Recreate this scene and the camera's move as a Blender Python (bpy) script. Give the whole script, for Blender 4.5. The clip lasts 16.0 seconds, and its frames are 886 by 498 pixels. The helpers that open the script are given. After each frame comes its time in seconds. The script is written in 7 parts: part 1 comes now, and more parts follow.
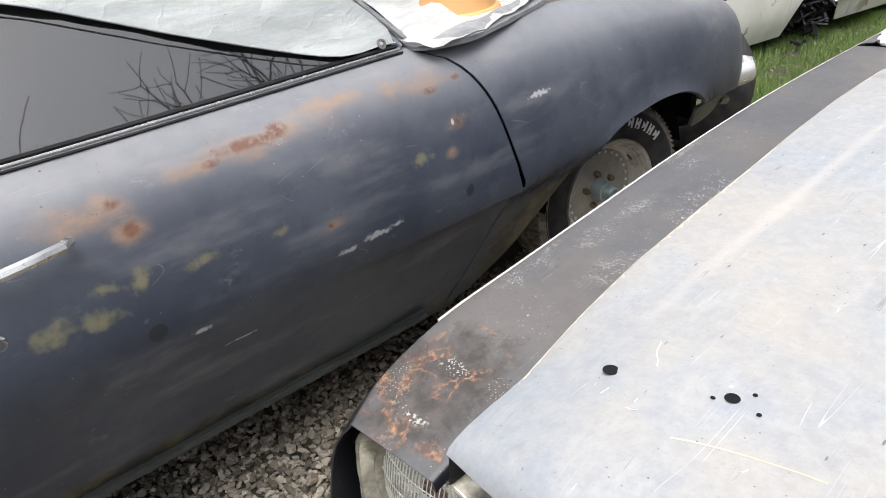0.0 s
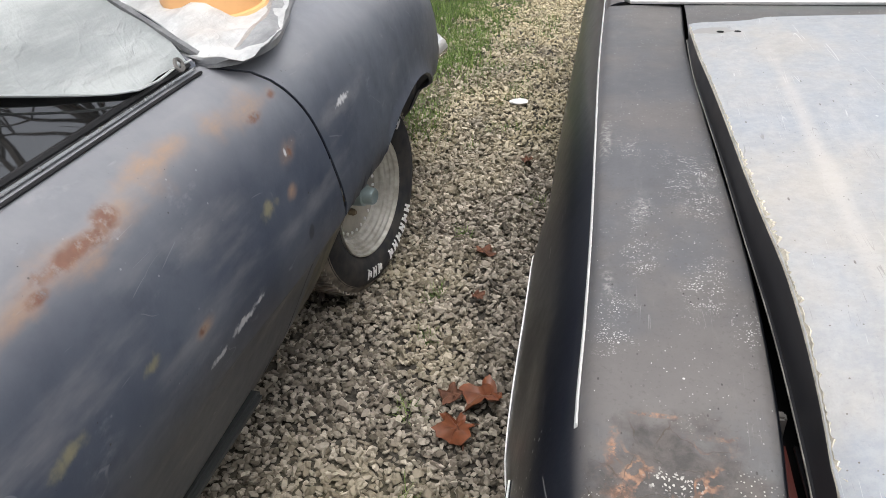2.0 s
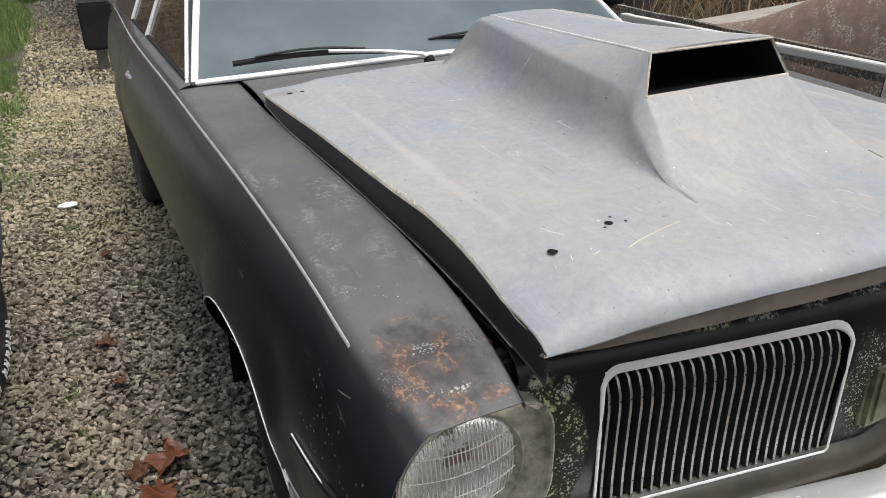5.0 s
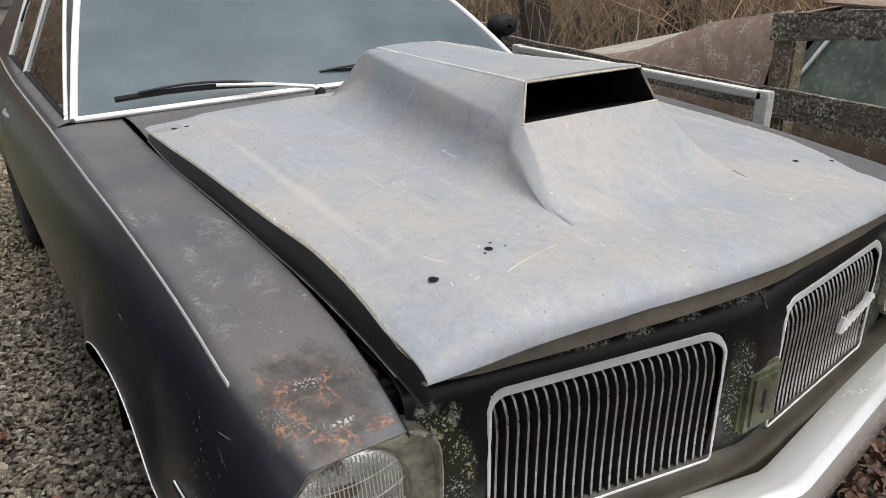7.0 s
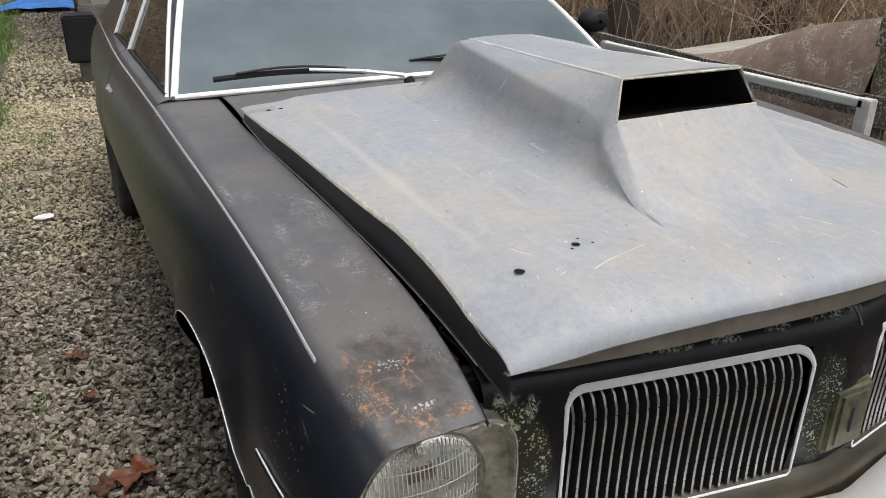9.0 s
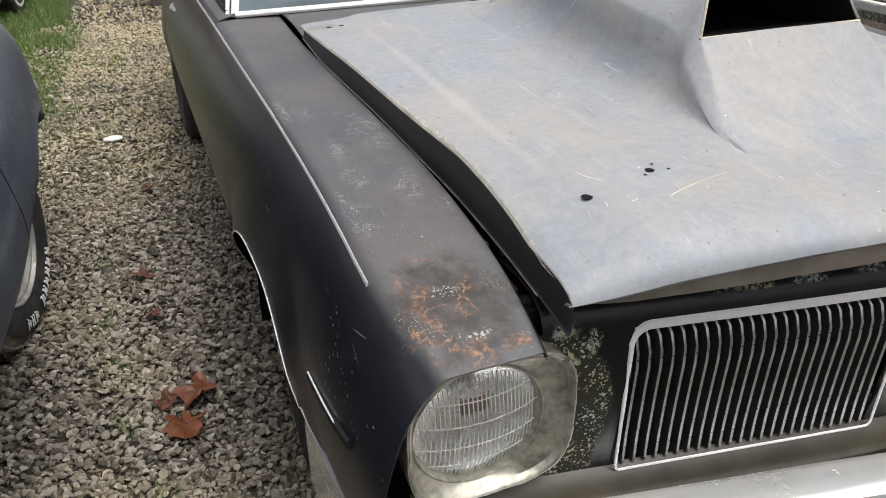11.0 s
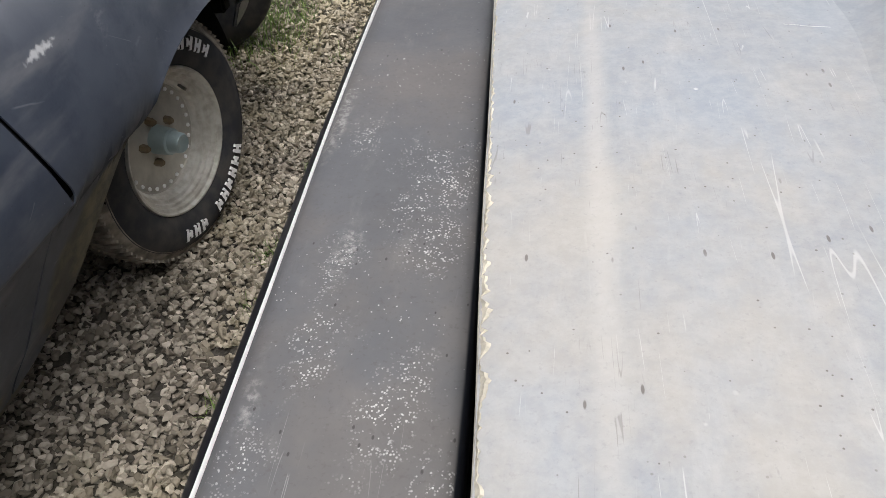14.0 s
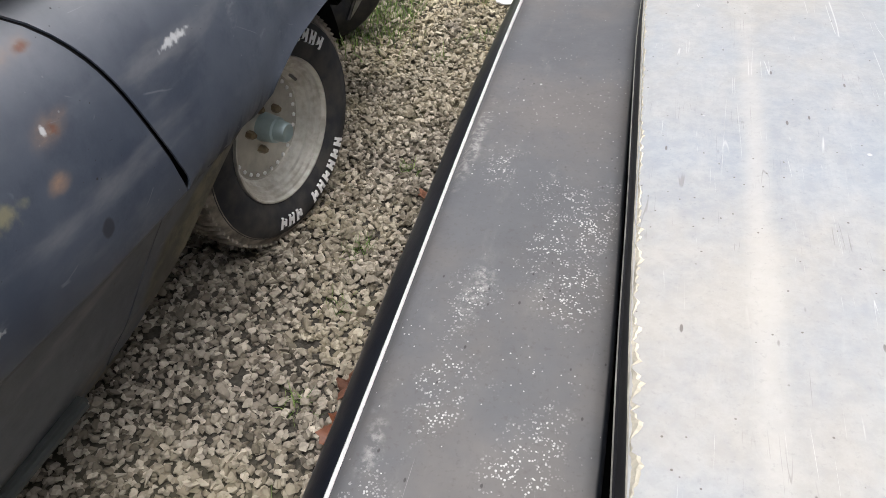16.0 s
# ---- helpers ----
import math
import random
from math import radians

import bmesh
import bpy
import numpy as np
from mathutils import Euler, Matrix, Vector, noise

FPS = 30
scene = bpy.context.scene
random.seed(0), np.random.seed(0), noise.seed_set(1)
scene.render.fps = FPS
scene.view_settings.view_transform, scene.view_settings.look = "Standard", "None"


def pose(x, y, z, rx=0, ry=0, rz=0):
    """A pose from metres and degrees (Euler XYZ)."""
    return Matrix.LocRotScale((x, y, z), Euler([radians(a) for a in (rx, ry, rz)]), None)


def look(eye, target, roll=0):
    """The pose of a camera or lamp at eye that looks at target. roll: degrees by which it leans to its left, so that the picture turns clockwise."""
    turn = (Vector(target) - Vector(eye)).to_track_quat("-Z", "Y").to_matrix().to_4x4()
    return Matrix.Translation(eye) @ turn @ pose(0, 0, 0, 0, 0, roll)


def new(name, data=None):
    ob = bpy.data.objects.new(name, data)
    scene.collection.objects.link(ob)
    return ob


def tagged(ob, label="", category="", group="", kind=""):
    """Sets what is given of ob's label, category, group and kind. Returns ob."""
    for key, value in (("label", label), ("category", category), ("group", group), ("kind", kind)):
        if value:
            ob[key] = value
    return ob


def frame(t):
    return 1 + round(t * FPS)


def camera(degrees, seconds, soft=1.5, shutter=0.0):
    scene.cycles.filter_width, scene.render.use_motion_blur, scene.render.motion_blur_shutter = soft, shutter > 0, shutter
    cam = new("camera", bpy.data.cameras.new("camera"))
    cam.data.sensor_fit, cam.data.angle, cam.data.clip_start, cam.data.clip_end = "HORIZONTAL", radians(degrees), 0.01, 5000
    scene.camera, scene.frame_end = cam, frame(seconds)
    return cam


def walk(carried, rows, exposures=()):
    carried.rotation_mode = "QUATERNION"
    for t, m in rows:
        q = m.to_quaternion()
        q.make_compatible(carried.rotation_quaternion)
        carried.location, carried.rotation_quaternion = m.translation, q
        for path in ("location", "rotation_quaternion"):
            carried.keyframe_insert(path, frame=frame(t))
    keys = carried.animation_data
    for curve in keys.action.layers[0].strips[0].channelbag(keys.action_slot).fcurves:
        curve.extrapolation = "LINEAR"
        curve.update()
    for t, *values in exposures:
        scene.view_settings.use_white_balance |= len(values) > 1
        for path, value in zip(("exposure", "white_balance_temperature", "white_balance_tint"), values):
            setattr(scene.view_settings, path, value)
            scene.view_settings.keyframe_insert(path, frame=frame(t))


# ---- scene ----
cam = camera(60.7, 16.0, 0.55)
PATH = [
    (0, (-0.101, -0.190, 1.496), (-1.438, 0.969, 0.562), -4.2),
    (0.3, (-0.250, -0.203, 1.444), (-1.445, 1.202, 0.672), -2.1),
    (0.5, (-0.335, -0.215, 1.454), (-1.339, 1.279, 0.583), -0.4),
    (0.8, (-0.509, -0.222, 1.475), (-1.446, 1.31, 0.596), 1.0),
    (1, (-0.574, -0.223, 1.493), (-1.548, 1.238, 0.534), -3.2),
    (1.5, (-0.748, -0.281, 1.491), (-1.432, 1.312, 0.494), 1.3),
    (2, (-0.795, -0.202, 1.464), (-1.226, 1.465, 0.447), -2.4),
    (2.5, (-0.812, -0.21, 1.453), (-0.734, 1.497, 0.415), -0.0),
    (3, (-0.989, -0.301, 1.495), (-0.599, 1.395, 0.508), -1.8),
    (3.5, (-1.051, -0.428, 1.479), (-0.463, 1.231, 0.531), 1.5),
    (4, (-1.076, -0.532, 1.502), (-0.356, 1.117, 0.628), -1.9),
    (4.2, (-1.085, -0.55, 1.508), (-0.336, 1.096, 0.654), -1.1),
    (6.3, (-1.09, -0.559, 1.509), (-0.345, 1.095, 0.666), -1.9),
    (6.5, (-1.073, -0.566, 1.51), (-0.255, 1.067, 0.695), -1.7),
    (7, (-1.042, -0.581, 1.508), (-0.081, 0.99, 0.729), -0.8),
    (7.5, (-1.038, -0.591, 1.505), (-0.063, 0.961, 0.705), 0.7),
    (8, (-1.047, -0.59, 1.501), (-0.11, 0.984, 0.698), 0.8),
    (8.5, (-1.059, -0.58, 1.502), (-0.182, 1.021, 0.685), 0.8),
    (9, (-1.074, -0.576, 1.508), (-0.276, 1.076, 0.712), 0.5),
    (9.2, (-1.079, -0.575, 1.509), (-0.289, 1.091, 0.733), 0.6),
    (11.5, (-1.038, -0.476, 1.456), (-0.498, 1.183, 0.478), 0.7),
    (12, (-1.013, -0.294, 1.493), (-0.59, 1.414, 0.541), 3.0),
    (12.5, (-0.908, -0.087, 1.49), (-0.548, 1.691, 0.648), 0.8),
    (13, (-0.835, 0.126, 1.487), (-0.525, 1.896, 0.608), 0.8),
    (13.5, (-0.78, 0.269, 1.454), (-0.463, 1.913, 0.36), 0.7),
    (13.9, (-0.574, 0.273, 1.43), (-0.761, 1.819, 0.174), -3.4),
    (14, (-0.555, 0.271, 1.414), (-0.838, 1.787, 0.14), -3.2),
    (14.5, (-0.523, 0.255, 1.399), (-1.01, 1.664, 0.065), -4.4),
    (15, (-0.527, 0.276, 1.41), (-1.022, 1.689, 0.084), -4.8),
    (15.5, (-0.558, 0.286, 1.412), (-1.035, 1.688, 0.067), -2.4),
    (15.7, (-0.592, 0.284, 1.409), (-1.044, 1.745, 0.12), -1.1),
    (16, (-0.63, 0.307, 1.43), (-1.084, 1.777, 0.153), -1.1),
]
walk(cam, [(t, look(eye, target, roll)) for t, eye, target, roll in PATH],
     [(0.0, 0.75), (0.4, 0.6), (1.0, 0.72), (1.5, 0.75), (2.0, 0.55), (2.5, 0.4), (3.0, 0.4), (4.0, 0.3), (6.5, 0.15), (9.2, 0.15), (11.5, 0.3), (12.0, 0.45), (12.5, 0.38), (13.4, 0.1), (14.0, 0.35), (15.0, 0.45), (16.0, 0.6)])


# ---- light and sky ----
world = bpy.data.worlds.new("overcast_sky")
scene.world = world
world.use_nodes = True
wn = world.node_tree
sky = wn.nodes.new("ShaderNodeTexSky")
sky.sky_type = "NISHITA"
sky.sun_disc = False
sky.sun_elevation, sky.sun_rotation = radians(72), radians(141)
sky.air_density, sky.dust_density, sky.ozone_density = 1.0, 6.0, 0.6
bg = wn.nodes["Background"]
sat = wn.nodes.new("ShaderNodeHueSaturation")
sat.inputs["Saturation"].default_value = 0.32
wn.links.new(sky.outputs[0], sat.inputs["Color"])
wn.links.new(sat.outputs[0], bg.inputs["Color"])
bg.inputs["Strength"].default_value = 0.15
sun_data = bpy.data.lights.new("sun", "SUN")
sun_data.energy, sun_data.angle, sun_data.color = 1.05, radians(50), (1.0, 0.985, 0.965)
sun = new("sun", sun_data)
sun.matrix_world = look((0, 0, 20), (-4.0, 5.0, 0))
tagged(sun, "soft overcast daylight", "light", kind="structure")
scene.view_settings.exposure = 0.0


# ---- material helpers ----
class Mat:
    """A node material: short calls for noise, masks, mixes and bump in object space."""

    def __init__(self, name, color=(0.5, 0.5, 0.5), rough=0.5, metal=0.0):
        self.m = bpy.data.materials.new(name)
        self.m.use_nodes = True
        self.nt = self.m.node_tree
        self.b = self.nt.nodes["Principled BSDF"]
        self.b.inputs["Base Color"].default_value = (*color, 1)
        self.b.inputs["Roughness"].default_value = rough
        self.b.inputs["Metallic"].default_value = metal
        self.co = self.nt.nodes.new("ShaderNodeTexCoord").outputs["Object"]
        self.col = None

    def put(self, sock, value):
        if hasattr(value, "links"):
            self.nt.links.new(value, sock)
        else:
            sock.default_value = value

    def node(self, kind, **ins):
        n = self.nt.nodes.new(kind)
        for k, v in ins.items():
            self.put(n.inputs[k.replace("_", " ")], v)
        return n

    def scaled(self, sx, sy, sz, rz=0.0):
        n = self.node("ShaderNodeMapping")
        self.nt.links.new(self.co, n.inputs["Vector"])
        n.inputs["Scale"].default_value = (sx, sy, sz)
        n.inputs["Rotation"].default_value = (0, 0, radians(rz))
        return n.outputs[0]

    def noise(self, scale, detail=4.0, rough=0.55, co=None, distortion=0.0):
        n = self.node("ShaderNodeTexNoise", Scale=scale, Detail=detail, Roughness=rough, Distortion=distortion)
        self.nt.links.new(co or self.co, n.inputs["Vector"])
        return n.outputs[0]

    def cells(self, scale, co=None, feature="F1", rand=1.0):
        n = self.node("ShaderNodeTexVoronoi", Scale=scale, Randomness=rand)
        n.feature = feature
        self.nt.links.new(co or self.co, n.inputs["Vector"])
        return n

    def step(self, value, lo, hi):
        n = self.node("ShaderNodeMapRange")
        n.interpolation_type = "SMOOTHSTEP"
        self.put(n.inputs["Value"], value)
        n.inputs["From Min"].default_value, n.inputs["From Max"].default_value = lo, hi
        return n.outputs[0]

    def op(self, kind, a, b=0.0):
        n = self.nt.nodes.new("ShaderNodeMath")
        n.operation = kind
        self.put(n.inputs[0], a)
        self.put(n.inputs[1], b)
        return n.outputs[0]

    def mix(self, fac, a, b):
        n = self.nt.nodes.new("ShaderNodeMix")
        n.data_type = "RGBA"
        self.put(n.inputs[0], fac)
        for sock, v in ((n.inputs[6], a), (n.inputs[7], b)):
            self.put(sock, (*v, 1) if isinstance(v, tuple) else v)
        return n.outputs[2]

    def blob(self, centre, size, ragged=0.5, scale=14.0, edge=0.35):
        """1 inside an uneven patch round centre (object space), falling off over its edge."""
        s = self.node("ShaderNodeVectorMath")
        s.operation = "SUBTRACT"
        self.nt.links.new(self.co, s.inputs[0])
        s.inputs[1].default_value = centre
        d = self.node("ShaderNodeVectorMath")
        d.operation = "DIVIDE"
        self.nt.links.new(s.outputs[0], d.inputs[0])
        d.inputs[1].default_value = size
        ln = self.node("ShaderNodeVectorMath")
        ln.operation = "LENGTH"
        self.nt.links.new(d.outputs[0], ln.inputs[0])
        n = self.op("MULTIPLY", self.op("SUBTRACT", self.noise(scale, 5), 0.5), ragged * 2.2)
        return self.step(self.op("ADD", ln.outputs[1], n), 1.0, 1.0 - edge)

    def warped(self, amount, scale):
        """Object space, bent by noise."""
        n = self.node("ShaderNodeTexNoise", Scale=scale, Detail=4.0)
        self.nt.links.new(self.co, n.inputs["Vector"])
        s = self.node("ShaderNodeVectorMath")
        s.operation = "SCALE"
        self.nt.links.new(n.outputs["Color"], s.inputs[0])
        s.inputs["Scale"].default_value = amount
        a = self.node("ShaderNodeVectorMath")
        a.operation = "ADD"
        self.nt.links.new(self.co, a.inputs[0])
        self.nt.links.new(s.outputs[0], a.inputs[1])
        return a.outputs[0]

    def scratches(self, scale, width=0.03):
        """Short straight scratches in three directions."""
        out = []
        for rz, k in ((20, 1.0), (-35, 1.3), (75, 0.8)):
            n = self.noise(scale * 0.1 * k, 0.0, 0.4, co=self.scaled(24, 1.0, 1.0, rz))
            gate = self.noise(scale * 0.22 * k, 2.0, co=self.scaled(2.5, 1.0, 1.0, rz))
            out.append(self.op("MULTIPLY", self.step(self.op("ABSOLUTE", self.op("SUBTRACT", n, 0.5)), width * 0.35, width * 0.08), self.step(gate, 0.63, 0.68)))
        return self.any(*out)

    def any(self, *masks):
        out = masks[0]
        for k in masks[1:]:
            out = self.op("MAXIMUM", out, k)
        return out

    def color(self, value):
        self.put(self.b.inputs["Base Color"], (*value, 1) if isinstance(value, tuple) else value)
        return self

    def rough(self, value):
        self.put(self.b.inputs["Roughness"], value)
        return self

    def bump(self, height, strength=0.3, dist=0.002):
        n = self.node("ShaderNodeBump")
        n.inputs["Strength"].default_value, n.inputs["Distance"].default_value = strength, dist
        self.nt.links.new(height, n.inputs["Height"])
        self.nt.links.new(n.outputs[0], self.b.inputs["Normal"])
        return self


def plain(name, color, rough=0.5, metal=0.0, vary=0.25, scale=18.0, bump=0.15, dist=0.001):
    """A surface with two scales of tone and a fine relief."""
    k = Mat(name, color, rough, metal)
    dark = tuple(c * (1 - vary) for c in color)
    light = tuple(min(1.0, c * (1 + vary)) for c in color)
    n1, n2 = k.noise(scale * 0.15, 3), k.noise(scale, 6)
    k.color(k.mix(k.step(k.op("ADD", k.op("MULTIPLY", n1, 0.6), k.op("MULTIPLY", n2, 0.4)), 0.3, 0.7), dark, light))
    k.rough(k.op("ADD", k.op("MULTIPLY", n2, 0.2), rough - 0.1))
    k.bump(n2, bump, dist)
    return k.m


# ---- materials ----
def make_primer():
    """Dark blue-grey primer with tan overspray and rust on the door."""
    k = Mat("dark_primer", rough=0.5)
    shift = k.node("ShaderNodeMapping")
    k.nt.links.new(k.co, shift.inputs["Vector"])
    shift.inputs["Location"].default_value = (-2.36, 0.40, 0)
    k.co = shift.outputs[0]
    tone = k.step(k.noise(2.2, 5), 0.3, 0.7)
    base = k.mix(tone, (0.052, 0.064, 0.092), (0.106, 0.122, 0.154))
    base = k.mix(k.op("MULTIPLY", k.step(k.noise(9, 7, 0.7), 0.45, 0.7), 0.5), base, (0.036, 0.047, 0.074))
    streak = k.step(k.noise(3.5, 5, co=k.scaled(3, 0.8, 3)), 0.52, 0.75)
    base = k.mix(k.op("MULTIPLY", streak, 0.5), base, (0.27, 0.27, 0.28))
    # upward faces paler: thin dust, with sky sheen put into the colour
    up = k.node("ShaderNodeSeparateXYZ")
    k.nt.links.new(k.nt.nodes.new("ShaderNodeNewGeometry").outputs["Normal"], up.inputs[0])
    dust_sheen = k.op("MULTIPLY", k.step(up.outputs[2], 0.05, 0.85), k.op("ADD", k.op("MULTIPLY", k.noise(8, 7, 0.7), 0.5), 0.3))
    base = k.mix(dust_sheen, base, (0.30, 0.30, 0.315))

    def spots(rows, ragged, scale, edge):
        return k.any(*[k.blob((x, y, z), (0.10, ry, rz), ragged, scale, edge) for x, y, z, ry, rz in rows])
    tan = spots(((-1.455, 0.50, 0.995, 0.20, 0.034), (-1.45, 0.34, 0.985, 0.10, 0.026), (-1.42, 0.12, 0.970, 0.15, 0.040), (-1.48, 0.92, 1.010, 0.19, 0.040), (-1.48, 0.70, 1.025, 0.14, 0.022),
                 (-1.43, 1.01, 0.905, 0.06, 0.035), (-1.42, 0.979, 0.842, 0.035, 0.020), (-1.41, 0.204, 0.925, 0.055, 0.035), (-1.40, 0.62, 0.785, 0.035, 0.018)), 0.7, 14, 1.0)
    khaki = spots(((-1.40, 0.185, 0.832, 0.030, 0.026), (-1.40, 0.125, 0.842, 0.030, 0.020), (-1.40, 0.314, 0.824, 0.045, 0.020), (-1.40, 0.10, 0.790, 0.06, 0.026), (-1.40, 0.484, 0.817, 0.028, 0.014),
                   (-1.40, 0.88, 0.85, 0.04, 0.02), (-1.40, 0.02, 0.80, 0.06, 0.03)), 1.2, 34, 1.0)
    base = k.mix(k.op("MULTIPLY", khaki, 0.7), base, (0.27, 0.25, 0.15))
    base = k.mix(k.op("MULTIPLY", k.op("MULTIPLY", tan, k.op("ADD", k.step(k.noise(24, 6, 0.7, co=k.scaled(1, 0.4, 1)), 0.35, 0.65), 0.6)), 0.55), base, (0.36, 0.235, 0.155))
    rust = spots(((-1.455, 0.475, 1.000, 0.11, 0.015), (-1.45, 0.545, 1.008, 0.035, 0.020), (-1.45, 0.39, 0.988, 0.025, 0.010), (-1.42, 0.186, 0.975, 0.022, 0.014), (-1.41, 0.204, 0.925, 0.024, 0.020),
                  (-1.47, 0.954, 0.994, 0.040, 0.011), (-1.48, 1.05, 1.005, 0.025, 0.009), (-1.44, 1.013, 0.905, 0.016, 0.016), (-1.40, 0.61, 0.785, 0.016, 0.010)), 0.45, 34, 0.7)
    base = k.mix(k.op("MULTIPLY", k.op("MULTIPLY", rust, k.step(k.noise(42, 6, 0.7), 0.36, 0.54)), 0.85), base, k.mix(k.noise(60, 6), (0.085, 0.036, 0.024), (0.26, 0.12, 0.075)))
    white = spots(((-1.392, 0.735, 0.714, 0.045, 0.012), (-1.392, 0.65, 0.704, 0.035, 0.009), (-1.392, 0.79, 0.720, 0.025, 0.007), (-1.40, 0.281, 0.668, 0.022, 0.008), (-1.40, 0.375, 0.588, 0.05, 0.004),
                   (-1.42, 1.32, 0.90, 0.05, 0.010), (-1.43, 0.998, 0.910, 0.006, 0.012)), 1.0, 75, 0.7)
    base = k.mix(k.op("MULTIPLY", white, 0.8), base, (0.66, 0.67, 0.69))
    plug = k.any(k.blob((-1.39, 0.194, 0.711), (0.05, 0.022, 0.022), 0.1, 10, 0.2), k.blob((-1.394, 1.03, 0.725), (0.05, 0.016, 0.02), 0.4, 30))
    base = k.mix(k.op("MULTIPLY", plug, 0.8), base, (0.030, 0.032, 0.040))
    chips = k.any(k.step(k.cells(26).outputs["Distance"], 0.07, 0.04), k.step(k.cells(60).outputs["Distance"], 0.07, 0.04))
    base = k.mix(k.op("MULTIPLY", chips, k.step(k.noise(5, 2), 0.5, 0.6)), base, (0.03, 0.03, 0.03))
    pale = k.op("MULTIPLY", k.step(k.cells(33).outputs["Distance"], 0.08, 0.04), k.step(k.noise(4, 3), 0.52, 0.6))
    base = k.mix(k.op("MULTIPLY", k.any(pale, k.op("MULTIPLY", k.scratches(42, 0.02), 0.5)), 0.45), base, (0.42, 0.43, 0.45))
    smear = k.op("MULTIPLY", k.step(k.noise(14, 6, 0.7, co=k.scaled(1, 0.5, 1)), 0.60, 0.78), k.step(k.noise(2.5, 2), 0.45, 0.6))
    base = k.mix(k.op("MULTIPLY", smear, 0.5), base, (0.34, 0.35, 0.37))
    # mud on the lower panels, with their tucked-under shade put into its colour
    mud_shade = k.any(k.blob((-1.50, 0.0, 0.24), (0.24, 1.35, 0.13), 0.35, 9, 0.25), k.blob((-1.50, 1.66, 0.36), (0.24, 0.49, 0.275), 0.06, 9, 0.08))
    base = k.mix(k.op("MULTIPLY", mud_shade, 0.88), base, k.mix(k.step(k.noise(12, 7, 0.7), 0.42, 0.66), (0.040, 0.036, 0.028), (0.155, 0.140, 0.075)))
    k.color(base)
    k.rough(k.op("ADD", k.op("MULTIPLY", k.noise(30, 4), 0.18), k.op("ADD", k.op("MULTIPLY", rust, 0.3), 0.36)))
    return k.bump(k.op("ADD", k.noise(160, 5), k.op("MULTIPLY", rust, 2.0)), 0.12, 0.0012).m


